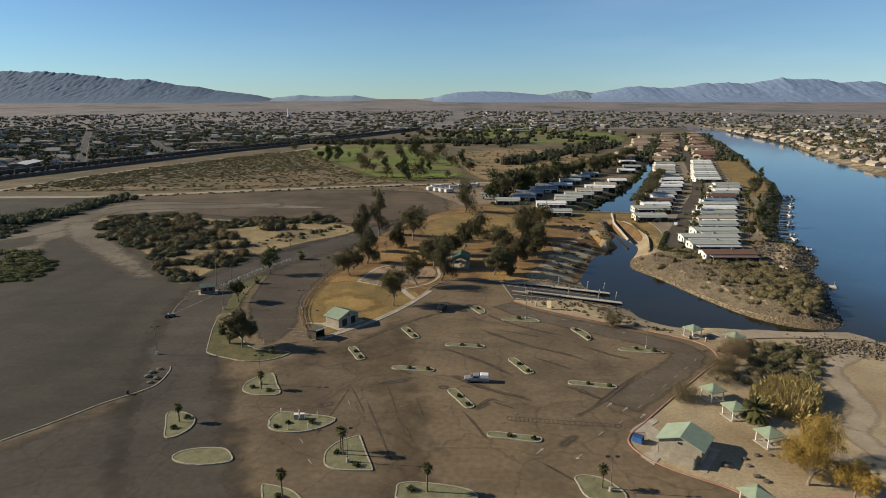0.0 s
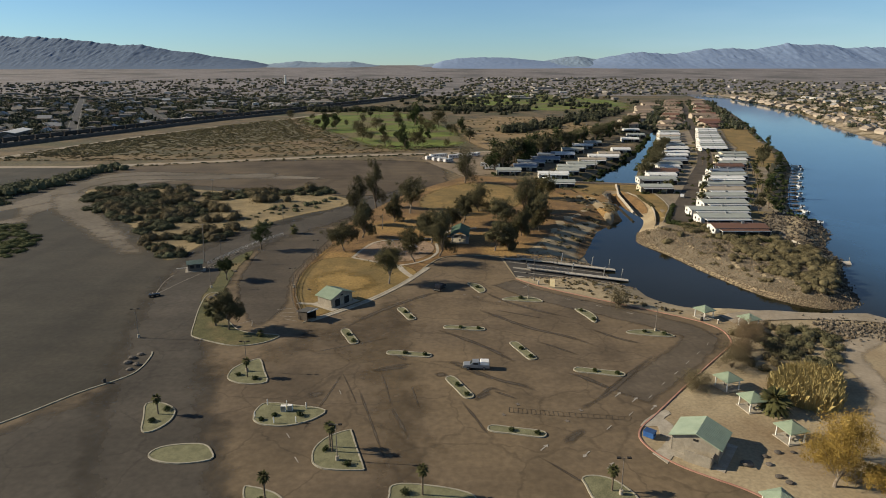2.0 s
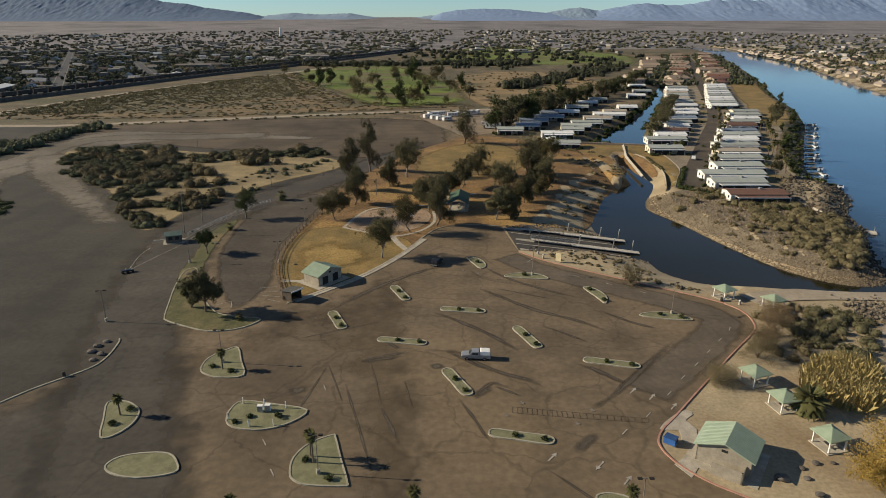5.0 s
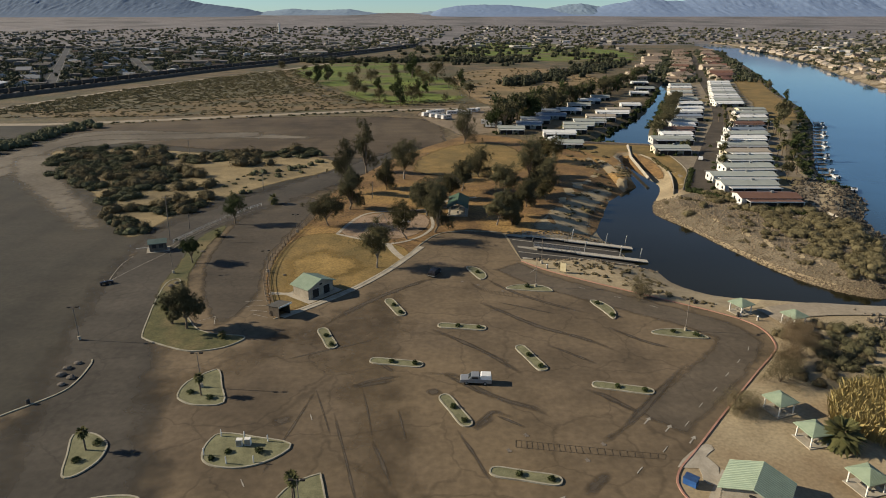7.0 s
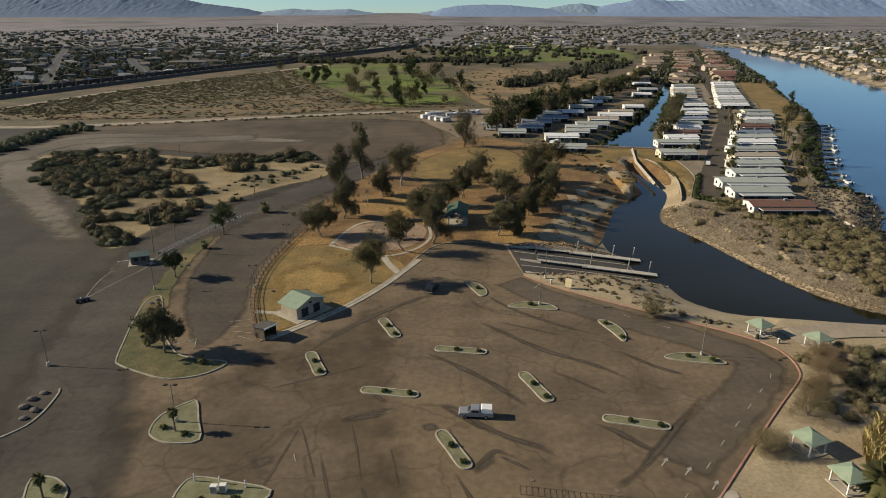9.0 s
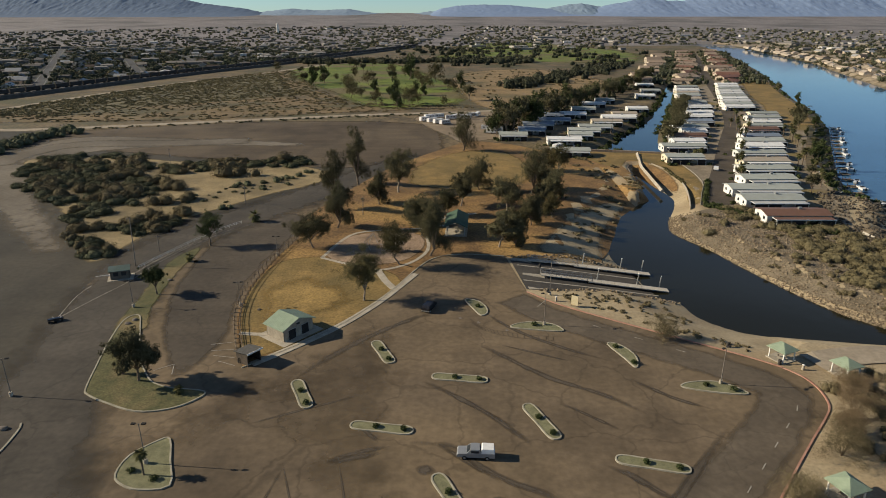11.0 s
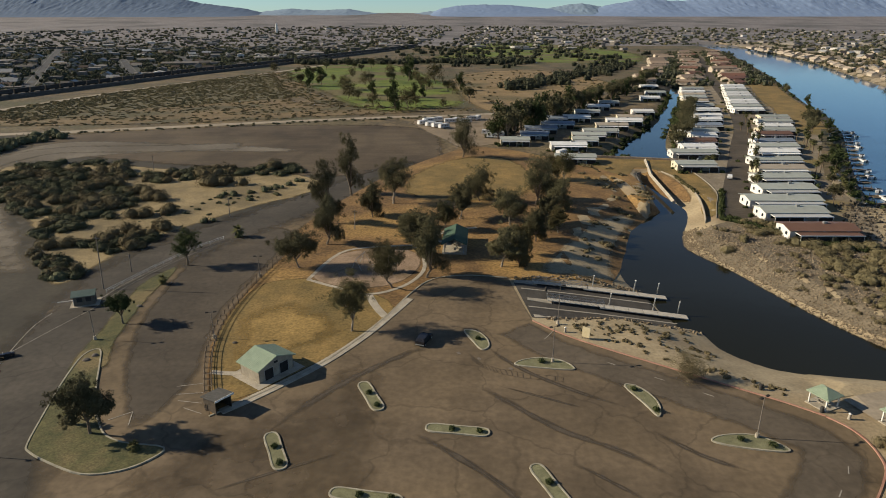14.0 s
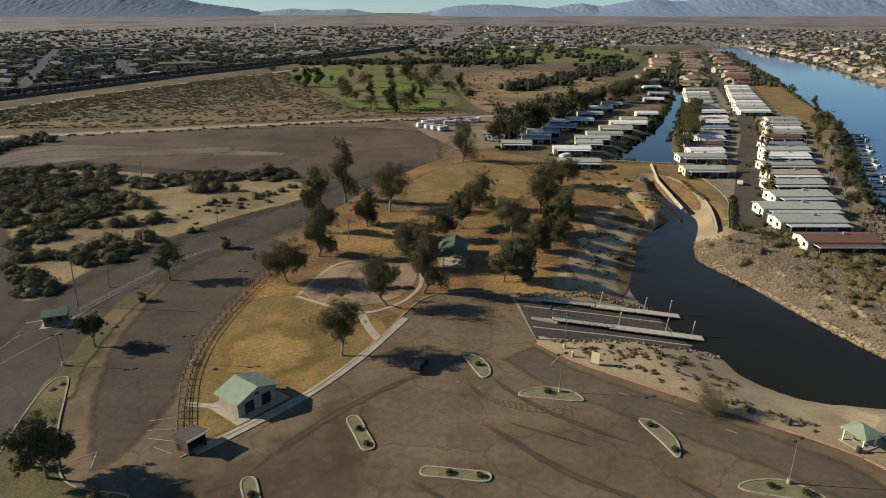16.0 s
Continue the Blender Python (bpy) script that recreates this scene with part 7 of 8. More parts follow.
KINDS = {"w": (R_WHITE, W_WHITE, R_EDGE, "white mobile home with white metal roof and awning"), "g": (R_SAGE, W_WHITE, R_GREY, "white mobile home with sage roof and pale awning"),
         "s": (R_SAGE, W_CREAM, R_GREY, "cream mobile home with sage grey roof"), "t": (R_TAN, W_CREAM, R_WHITE, "cream mobile home with tan roof and white awning"),
         "b": (R_BROWN, W_WHITE, R_BROWN, "white mobile home with reddish brown roof"), "u": (R_BLUE, W_WHITE, R_GREY, "white mobile home with blue-grey roof")}
PROTO = {}


def place_home(kind, x, y, L, turn, W=1.0):
    if kind not in PROTO:
        roof, wall, aw, lab = KINDS[kind]
        PROTO[kind] = mobile_home(pose(x, y, 0.06, 0, 0, turn), 20.0, 8.6, wall, roof, aw, lab + " on its lot")
        return
    copy_thing(PROTO[kind], Matrix.LocRotScale((x, y, 0.06), Euler((0, 0, radians(turn))), (L / 20.0, W, 1.0)))


hr = random.Random(4)
EAST_ROW = [(112.8, 218, 17, "b"), (114.5, 236.5, 20.5, "g"), (118.6, 251, 24.5, "g"), (127.6, 267, 20, "g"), (135, 284.5, 21, "g"), (142.2, 300.5, 20, "t"), (149, 317.8, 21.4, "g"), (157.8, 336, 22, "w"), (165, 350, 20.5, "g"), (170.5, 364, 16, "u"), (181.5, 386, 18, "b"), (190, 400, 17, "s"), (197, 413.5, 17, "w"), (205, 433, 20, "g"), (213.5, 451, 18, "s"),
            (213.5, 487, 20, "w"), (219.5, 504, 21, "g"), (225.5, 521, 21, "w"), (232, 538, 20, "w"), (238.5, 556, 20, "g"), (245, 574, 20, "w"), (252, 593, 19.5, "w"), (259, 612, 19, "g"), (267.5, 634, 19, "w"), (276.5, 658, 19, "w")]
WEST_ROW = [(110, 309, 16.5, "s"), (119, 335, 20.5, "g"), (126.5, 349, 16, "w"), (132, 365.5, 18.8, "b"), (141.5, 381, 13, "w"), (145, 397, 19.8, "g"), (157, 417.5, 17.9, "u"), (165, 440.5, 20.5, "w"), (174, 458.5, 17.5, "w"), (184, 487, 17.8, "w"),
            (190, 512, 18, "g"), (196, 538, 18.4, "t"), (204, 562, 18.5, "g"), (211, 583, 19, "t"), (219, 606, 19.8, "w"), (229, 634, 19.2, "g")]
CANAL_ROW = [(39, 369, 15, "s"), (51.5, 387, 15, "u"), (58, 406.5, 18, "u"), (70.5, 424, 19.5, "u"), (74, 446, 12.5, "u"), (87.5, 451, 16.5, "w"), (100, 478, 16.3, "g"), (113, 506, 17.5, "w"), (127.5, 530, 14.3, "g"),
             (61.5, 324, 18, "s"), (64, 354, 17.3, "w"), (75.5, 369, 13, "s"), (80.5, 383, 17.6, "s"), (90, 396.5, 18.9, "g"), (101.5, 417, 18, "t"), (113.8, 436, 21, "w"), (121.5, 451, 15.7, "t"), (137.7, 478, 13.8, "w"), (196, 655, 16, "w"), (185, 600, 16, "g"), (168, 560, 15, "w")]
for rows, turn in ((EAST_ROW, 0), (WEST_ROW, 0), (CANAL_ROW, -4)):
    for x, y, L, k in rows:
        place_home(k, x, y, L, turn + hr.uniform(-1.5, 1.5), hr.uniform(0.92, 1.06))

# big river houses further up the street
R_RED = roof_mat("red_tile_roof", (0.20, 0.10, 0.068))
R_SAND = roof_mat("sand_tile_roof", (0.29, 0.22, 0.16))
STUCCO = surf("stucco", (0.36, 0.30, 0.23), (0.48, 0.41, 0.325), scale=0.5, fine=0.06, vary=0.15)


def villa(m, L, W, h, roof, label):
    ob = thing("river_house", m, label, "house", "river houses")
    part("wall", gable_walls(L, W, h, 2.2, 0.25), STUCCO, ob)
    part("roof", gable_roof(bmesh.new(), L, W, h, 2.4, 0.7, 0.25), roof, ob)
    part("wing", boxes((-L * 0.35, L * 0.05, -W / 2 - 5, -W / 2, 0, h * 0.72)), STUCCO, ob)
    part("wing_roof", boxes((-L * 0.37, L * 0.07, -W / 2 - 5.4, -W / 2, h * 0.72, h * 0.72 + 0.35)), roof, ob)
    for k in range(4):
        x = -L * 0.4 + L * 0.8 * k / 3
        part("window", boxes((x - 0.9, x + 0.9, -W / 2 - 0.05, -W / 2 + 0.01, h * 0.62, h * 0.9)), M_GLASS, ob)
    part("door", boxes((L * 0.2 - 0.6, L * 0.2 + 0.6, -W / 2 - 0.05, -W / 2 + 0.01, 0, 2.3)), M_DARK, ob)
    return ob


villa_a = villa(pose(319, 757, 0, 0, 0, -5), 24, 13, 4.2, R_RED, "large stucco river house with red tile roof")
villa_b = villa(pose(350, 862, 0, 0, 0, 0), 26, 14, 5.0, R_SAND, "large stucco river house with sandy tile roof")
for i in range(26):
    y = 700 + i * 27 + hr.uniform(-6, 6)
    road_x = np.interp(y, [557, 761, 1060, 1400], [229, 299, 405, 525])
    for side in (-1, 1):
        x = road_x + side * hr.uniform(20, 30)
        if side < 0 and hr.random() < 0.15:
            continue
        copy_thing(villa_a if hr.random() < 0.35 else villa_b, Matrix.LocRotScale((x, y, 0), Euler((0, 0, radians(hr.uniform(-30, 30)))), (hr.uniform(0.7, 1.0),) * 2 + (hr.uniform(0.6, 0.85),)))
    if i % 2 == 0 and y < 1200:
        copy_thing(villa_b, Matrix.LocRotScale((road_x - hr.uniform(58, 75), y, 0), Euler((0, 0, radians(hr.uniform(-12, 8)))), (0.9, 0.9, 0.9)))
sheet("east_bank_ground", strip([(x + 95, y) for x, y in RIVER_EAST[2:]], 190), surf("bank_sand", (0.19, 0.155, 0.105), (0.31, 0.255, 0.18), scale=0.03, fine=0.3, coords="World"), 0.05, "tan sandy ground of the far bank", feather=14.0, drape=0)
villa_c = villa(pose(441, 560, 0, 0, 0, 70), 22, 12, 4.0, roof_mat("pale_tile_roof", (0.44, 0.36, 0.28)), "pale stucco river house on the far bank")
for i in range(46):
    f = i / 45
    y = 600 + 1000 * f
    ex = np.interp(y, [548, 674, 825, 1108, 1458, 1735], [404, 447, 496, 588, 674, 735])
    for off in (17, 46):
        if hr.random() < 0.85:
            copy_thing(villa_c if hr.random() < 0.85 else villa_b, Matrix.LocRotScale((ex + off + hr.uniform(-7, 7), y + hr.uniform(-8, 8), 0), Euler((0, 0, radians(hr.uniform(40, 100)))), (hr.uniform(0.45, 0.85), hr.uniform(0.5, 0.8), hr.uniform(0.5, 0.85))))

# private docks and boats along the bank
for i, y in enumerate(np.arange(252, 430, 11.5)):
    bx = float(np.interp(y, [244, 256, 292, 352, 417, 502], [162, 157, 172, 204, 240, 278]))
    d = thing("private_dock", pose(bx, y, WATER_Z + 0.35, 0, 0, -8), "small grey private dock on the river", "dock", "private docks")
    part("deck", boxes((-6, 4, -0.6, 0.6, 0.0, 0.15), (1.5, 5.0, -2.0, 2.0, 0.0, 0.15)), M_WOOD, d)
    part("ramp", tubes(((-9, 0, 3.2), (-4.5, 0, 0.2), 0.5, 0.5), seg=4), M_STEEL, d)
    for px in (-3, 1, 4):
        part("pile", tubes(((px, 0.7, -2.0), (px, 0.7, 1.2), 0.12, 0.12), seg=6), M_WOOD, d)
    if i % 3 != 1:
        b = thing("motor_boat", pose(bx + 4.8, y - 3.6, WATER_Z + 0.1, 0, 0, 60 + 10 * (i % 3)), "white motor boat moored at a private dock", "boat", "motor boats")
        part("hull", shell([(3.2, 0.7), (2.4, 0.0), (-2.8, 0.0), (-3.0, 0.8)], 1.15, 1.0), M_WHITE_CAR, b)
        part("windscreen", boxes((0.3, 0.4, -0.8, 0.8, 0.8, 1.3)), M_GLASS, b)
        part("motor", boxes((-3.4, -3.0, -0.25, 0.25, 0.1, 1.2)), M_BLACK_CAR, b)

pier = thing("floating_dock", pose(136.5, 189.0, WATER_Z + 0.3, 0, 0, -25), "white floating dock with a gangway off the rocky point", "dock")
for k in range(2):
    part("deck_section", boxes((-3 + 3 * k + 0.03, 3 * k - 0.03, -1.6, 1.6, -0.2, 0.25)), CONC_PALE, pier)
part("gangway", tubes(((-2.6, 0.4, 0.4), (-15, 9.5, 3.7), 0.5, 0.5), seg=4), CONC_PALE, pier)
for px in (-2.6, 2.6):
    part("pile", tubes(((px, 1.75, -2.5), (px, 1.75, 1.6), 0.13, 0.13), seg=8), M_STEEL, pier)

# trailers in the yard
M_RV = surf("trailer_skin", (0.60, 0.59, 0.57), (0.72, 0.71, 0.69), scale=0.8, rough=0.4, fine=0.05, vary=0.15)


def trailer(m):
    ob = thing("travel_trailer", m, "white travel trailer parked in a bare yard", "trailer", "travel trailers")
    part("body", shell([(3.6, 0.6), (3.7, 1.4), (3.3, 2.8), (-3.4, 2.85), (-3.6, 0.6)], 1.2, 0.97), M_RV, ob)
    for x in (-2.0, 0.2, 2.0):
        part("window", boxes((x - 0.5, x + 0.5, -1.23, 1.23, 1.5, 2.1)), M_GLASS, ob)
    part("hitch", boxes((3.6, 4.8, -0.1, 0.1, 0.5, 0.62)), M_STEEL, ob)
    for s in (-1.1, 1.1):
        part("wheel", tubes(((-0.4, s - 0.1, 0.34), (-0.4, s + 0.1, 0.34), 0.35, 0.35), seg=10), M_RUBBER, ob)
    return ob


t0 = trailer(pose(-11, 434, 0.08, 0, 0, 40))
for x, y, turn in ((-6, 428, 40), (-2, 424, 38), (2, 420, 42), (-8, 444, 30), (-2, 448, 35), (6, 441, 10), (10, 446, 60), (16, 442, 0), (20, 452, 20), (27, 398, -10), (32, 392, -10), (29, 386, -12), (24, 455, 70), (60, 352, 20), (58, 338, 50)):
    copy_thing(t0, pose(x, y, 0.08, 0, 0, turn))

# ---- railway ----
RAIL = smooth([(-430, 330), (-400, 430), (-381, 510), (-366, 567), (-348, 637), (-326, 724), (-297, 838), (-250, 975), (-198, 1180), (-130, 1420), (-60, 1700)], 6)
tagged(joined("railway_embankment", sweep(RAIL, 14, -0.5, 2.6), surf("ballast", (0.055, 0.048, 0.042), (0.10, 0.088, 0.075), scale=0.3, fine=0.25, coords="World"), "grey ballast railway embankment", "railway"), kind="structure")
tagged(joined("rail_track", sweep([(x + 3.2, y) for x, y in RAIL], 1.5, 2.6, 2.8), M_ROCK_DARK, "empty rail track beside the train", "railway"), kind="structure")
sheet("rail_road", strip(smooth([(-380, 330), (-345, 400), (-329, 437), (-321, 493), (-301, 599), (-263, 731), (-213, 858), (-158, 1050)], 3), 9), M_PALE, 0.07, "pale service road along the railway")
sheet("town_street", strip(smooth([(-425, 430), (-400, 520), (-378, 610), (-350, 720), (-318, 850)], 3), 10), M_TRACK, 0.05, "pale dusty street beside the railway")
M_CAR_BROWN = surf("freight_car_paint", (0.022, 0.020, 0.020), (0.05, 0.045, 0.042), scale=0.4, rough=0.7, fine=0.2, vary=0.4)


def freight_car(m):
    ob = thing("freight_car", m, "dark weathered freight car standing on rails", "train car", "freight train")
    bm = bmesh.new()
    box(bm, -7.4, 7.4, -1.5, 1.5, 1.1, 4.3)
    bmesh.ops.bevel(bm, geom=bm.edges[:], offset=0.25, segments=2, affect="EDGES")
    part("hopper", bm, M_CAR_BROWN, ob)
    part("underframe", boxes((-7.8, 7.8, -1.2, 1.2, 0.9, 1.1)), M_DARK, ob)
    for sx in (-5.2, 5.2):
        part("bogie", tubes(((sx - 0.9, -0.85, 0.45), (sx - 0.9, 0.85, 0.45), 0.45, 0.45), ((sx + 0.9, -0.85, 0.45), (sx + 0.9, 0.85, 0.45), 0.45, 0.45), ((sx - 1.1, 0, 0.6), (sx + 1.1, 0, 0.6), 0.25, 0.25), seg=10), M_RUBBER, ob)
    return ob


first, run = None, 0.0
for p, q in zip(RAIL, RAIL[1:]):
    seg_len = math.dist(p, q)
    while run < seg_len:
        f = run / seg_len
        m = pose(p[0] + (q[0] - p[0]) * f - 2.2, p[1] + (q[1] - p[1]) * f, 2.6, 0, 0, math.degrees(math.atan2(q[1] - p[1], q[0] - p[0])))
        if first is None:
            first = freight_car(m)
        else:
            copy_thing(first, m)
        run += 16.2
    run -= seg_len

# ---- trees of the golf course, canal and streets ----


def proto_tree(seed, h, r, style, leaf, x, y, label, group, count):
    return tree("tree", x, y, h, r, style, leaf, M_BARK, label, group=group, seed=seed, count=count, leaf_scale=2.8)


GOLF = [(-129, 680, 1.1), (-123, 709, 1.0), (-92, 653, 0.8), (-76, 565, 1.2), (-74, 680, 0.9), (-40, 565, 0.9), (-33, 499, 1.0), (-24, 514, 1.1), (-36, 740, 1.5), (-6, 708, 1.3), (-16, 584, 0.7), (5, 628, 0.8), (22, 546, 0.9), (2, 513, 0.5), (-75, 740, 0.6), (-210, 858, 0.9), (-60, 820, 0.7), (-100, 860, 0.7), (-150, 800, 0.8), (-20, 660, 0.9), (18, 640, 1.0)]
pt = [proto_tree(200, 11, 5.0, "round", M_EUCA, -140, 690, "dark rounded tree on the golf course", "golf trees", 1500), proto_tree(201, 12, 4.6, "gum", M_GREEN_LEAF, -60, 600, "dark green gum tree on the golf course", "golf trees", 1500), proto_tree(202, 10, 5.0, "airy", M_OLIVE, -50, 520, "pale thin-leaved tree on the golf course", "golf trees", 1200)]
tr = random.Random(9)


def put_tree(p, x, y, s):
    copy_thing(p, Matrix.LocRotScale((x, y, float(terrain(x, y))), Euler((0, 0, tr.uniform(0, 6.28))), (s * tr.uniform(0.85, 1.15), s * tr.uniform(0.85, 1.15), s * tr.uniform(0.85, 1.15))))


for x, y, s in GOLF:
    put_tree(tr.choice(pt), x, y, s * 1.3)
FAIRWAY = [(-195, 850), (-170, 960), (-70, 990), (5, 720), (15, 560), (-16, 510), (-50, 515), (-100, 615)]
for x, y, r in scatter(np.random.default_rng(77), FAIRWAY, 26, 4, 6, 1.5):
    put_tree(tr.choice(pt), x, y, tr.uniform(0.6, 1.15))
# tree belt west of the canal and along the golf course
BELT = smooth([(33, 379), (52, 409), (65, 438), (80, 464), (97, 493), (117, 526), (139, 560), (166, 608), (199, 677), (227, 741)], 5)
for i, (x, y) in enumerate(BELT):
    put_tree(pt[0 if i % 3 else 1], x - 2 + tr.gauss(0, 2), y + 2 + tr.gauss(0, 3), tr.uniform(1.35, 1.6) if i < 8 else tr.uniform(0.95, 1.35))
    if i % 2:
        put_tree(pt[2], x - 8 + tr.gauss(0, 3), y + 6 + tr.gauss(0, 4), tr.uniform(0.7, 1.1))
grove = []
for i in range(150):
    x = tr.uniform(-215, 140)
    grove.append((x, 1030 + tr.gauss(0, 14) + (x + 190) * 0.1, tr.uniform(6, 10)))
for i in range(120):
    grove.append((tr.uniform(-10, 300), tr.uniform(900, 1600), tr.uniform(4, 9)))
for i in range(120):
    f = tr.random()
    grove.append((60 + 200 * f + tr.gauss(0, 7), 640 + 330 * f + tr.gauss(0, 14), tr.uniform(4.5, 8.5)))
for i in range(70):
    x, y = tr.choice(BELT)
    grove.append((x - 5 + tr.gauss(0, 4), y + 5 + tr.gauss(0, 6), tr.uniform(1.6, 3.2)))
for i in range(90):
    grove.append((tr.uniform(-100, 420), tr.uniform(1150, 1900), tr.uniform(4, 9)))
bushes("golf_grove", grove, M_FAR_TREE, "dark dense tree belt behind the golf course", 0.8, 150, 51, 1.1)
for i in range(26):
    f = i / 25
    put_tree(pt[0], 118 + 70 * f + tr.gauss(0, 2), 352 + 175 * f + tr.gauss(0, 4), tr.uniform(0.5, 0.9))
for y in list(np.arange(250, 440, 14)) + list(np.arange(450, 900, 22)):
    bx = float(np.interp(y, [244, 256, 292, 352, 417, 502, 569, 656, 817], [162, 157, 172, 204, 240, 278, 299, 332, 394]))
    if tr.random() < (0.7 if y < 440 else 0.35):
        put_tree(pt[tr.randrange(2)], bx - 11 + tr.gauss(0, 2), y, tr.uniform(0.35, 0.7))
for x, y, sc in ((214, 404, 0.95), (219, 414, 1.0), (223, 425, 0.9), (209, 398, 0.7), (138, 252, 0.62), (132, 301, 0.42), (121, 274, 0.42), (133, 303, 0.36)):
    put_tree(pt[0], x, y, sc)
street_palm = palm(140.5, 318, 6.5, 1.9, "street palm beside mobile homes", "street palms", 300, 0.2, 0.05)
for i, y in enumerate((305, 330, 352, 360, 372, 384, 396, 412, 430, 455, 270, 286)):
    rx = float(np.interp(y, [256, 296, 353, 430, 557], [106, 124, 149, 180, 229])) + 7
    copy_thing(street_palm, Matrix.LocRotScale((rx + tr.gauss(0, 1), y, 0.05), Euler((0, 0, i)), (tr.uniform(0.8, 1.1),) * 2 + (tr.uniform(0.6, 1.2),)))
for i, (x, y) in enumerate(((147, 262), (150, 268), (158, 286), (165, 300), (168, 312), (176, 330), (181, 344), (184, 352), (120, 313), (116.5, 311), (188, 362), (200, 384), (190, 376), (189, 367), (186, 359), (157, 298), (160, 300), (170, 376), (175, 409))):
    copy_thing(street_palm, Matrix.LocRotScale((x, y, 0.05), Euler((0, 0, i)), (tr.uniform(0.9, 1.3),) * 2 + (tr.uniform(0.7, 1.3),)))

# shrubs and small trees between the homes
gap = []
for rows in (EAST_ROW, WEST_ROW, CANAL_ROW):
    for x, y, L, k in rows:
        for _ in range(5):
            gap.append((x + tr.uniform(-0.62, 0.62) * L, y - 7.5 + tr.gauss(0, 0.8), tr.uniform(0.6, 1.9)))
        gap.append((x - L * 0.58 + tr.gauss(0, 1), y + tr.gauss(0, 3), tr.uniform(0.8, 1.6)))
for i in range(26):
    y = 700 + i * 27
    rx = float(np.interp(y, [557, 761, 1060, 1400], [229, 299, 405, 525]))
    for _ in range(14):
        gap.append((rx + tr.choice((-1, 1)) * tr.uniform(7, 48), y + tr.uniform(-13, 13), tr.uniform(1.8, 4.2)))
for i in range(120):
    f = tr.random()
    gap.append((66 + 118 * f + tr.gauss(0, 3) + 20, 345 + 200 * f + tr.gauss(0, 5) - 8, tr.uniform(0.8, 2.2)))
garden = []
for i in range(26):
    y = 690 + i * 27
    rx = float(np.interp(y, [557, 761, 1060, 1400], [229, 299, 405, 525]))
    for _ in range(13):
        garden.append((rx + tr.choice((-1, 1)) * tr.uniform(9, 60), y + tr.uniform(-13, 13), tr.uniform(3.2, 6.4)))
for i in range(150):
    y = 590 + 1050 * tr.random()
    ex = float(np.interp(y, [548, 674, 825, 1108, 1458, 1735], [404, 447, 496, 588, 674, 735]))
    garden.append((ex + tr.uniform(8, 110), y, tr.uniform(2.5, 5.5)))
bushes("garden_trees", garden, M_FAR_TREE, "dark garden trees among river houses", 0.7, 120, 62, 1.2)
bank_green = [(float(np.interp(y, [244, 256, 292, 352, 417, 502, 569, 656, 817], [162, 157, 172, 204, 240, 278, 299, 332, 394])) - tr.uniform(1, 9), y + tr.gauss(0, 2), tr.uniform(0.8, 2.4)) for y in list(np.arange(246, 440, 3.2)) + list(np.arange(440, 820, 13.0))]
sheet("lawn", strip([(x - 24, y) for x, y in ((240, 417), (278, 502), (299, 569), (332, 656), (360, 730))], 30), M_LAWN, 0.07, "golden lawn between homes and river bank", feather=6.0)
bushes("bank_greenery", bank_green, M_GREEN_LEAF, "dark greenery on the river bank below the homes", 0.3, 160, 63, 0.8)
canal_green = [(float(np.interp(y, [341, 370, 417, 512, 640], [113, 122, 137, 172, 225])) + tr.uniform(0, 5), y, tr.uniform(1.2, 3.0)) for y in np.arange(344, 640, 2.4)]
canal_green += [(float(np.interp(y, [346, 376, 417, 488, 536, 642], [84, 99, 121, 153, 174, 214])) - tr.uniform(0, 4), y, tr.uniform(0.8, 2.2)) for y in np.arange(348, 640, 3.0)]
bushes("canal_greenery", canal_green, M_GREEN_LEAF, "dark greenery along the canal banks", 0.32, 180, 64, 0.9)
bushes("yard_shrubs", gap, M_GREEN_LEAF, "dark green yard shrubs between the homes", 0.34, 120, 61, 1.0)

# ---- the plain and the town ----
rng = np.random.default_rng(31)
WASH = [(-330, 425), (-165, 436), (-82, 466), (24, 500), (8, 530), (-93, 532), (-150, 640), (-215, 860), (-262, 735), (-300, 600), (-320, 495)]
M_WASH_GROUND = surf("wash_grass", (0.115, 0.083, 0.042), (0.205, 0.145, 0.072), scale=0.06, fine=0.45, third=(0.085, 0.073, 0.037), third_scale=0.03, third_at=(0.45, 0.6), coords="World")
sheet("wash_ground", smooth(WASH, 2, True), M_WASH_GROUND, 0.03, "golden dry grass of the wash", feather=16.0)
WASH_EDGE = [(-150, 640), (-215, 860), (-196, 880), (-112, 624), (-62, 512), (20, 506), (-93, 532)]
sheet("wash_ground", WASH_EDGE, M_WASH_GROUND, 0.045, "dry grass between wash and golf course", feather=10.0)
bushes("plain_scrub", scatter(rng, WASH_EDGE, 380, 0.7, 2.4, 0), M_WASH, "olive scrub beside the golf course", 0.5, 50, 28, 0.32)
OLIVE_STRIP = [(-330, 470), (-300, 455), (-200, 520), (-120, 590), (-150, 660), (-215, 860), (-262, 735), (-300, 600), (-318, 530)]
sheet("wash_scrub_ground", smooth(OLIVE_STRIP, 2, True), surf("olive_ground", (0.075, 0.066, 0.034), (0.135, 0.112, 0.058), scale=0.08, fine=0.4, coords="World"), 0.06, "olive ground cover beside the railway", feather=14.0)
bushes("plain_scrub", scatter(rng, OLIVE_STRIP, 1500, 0.8, 2.4, 0) + scatter(rng, WASH, 700, 0.6, 1.9, 0), M_WASH, "scattered desert scrub across the plain", 0.5, 50, 21, 0.28)
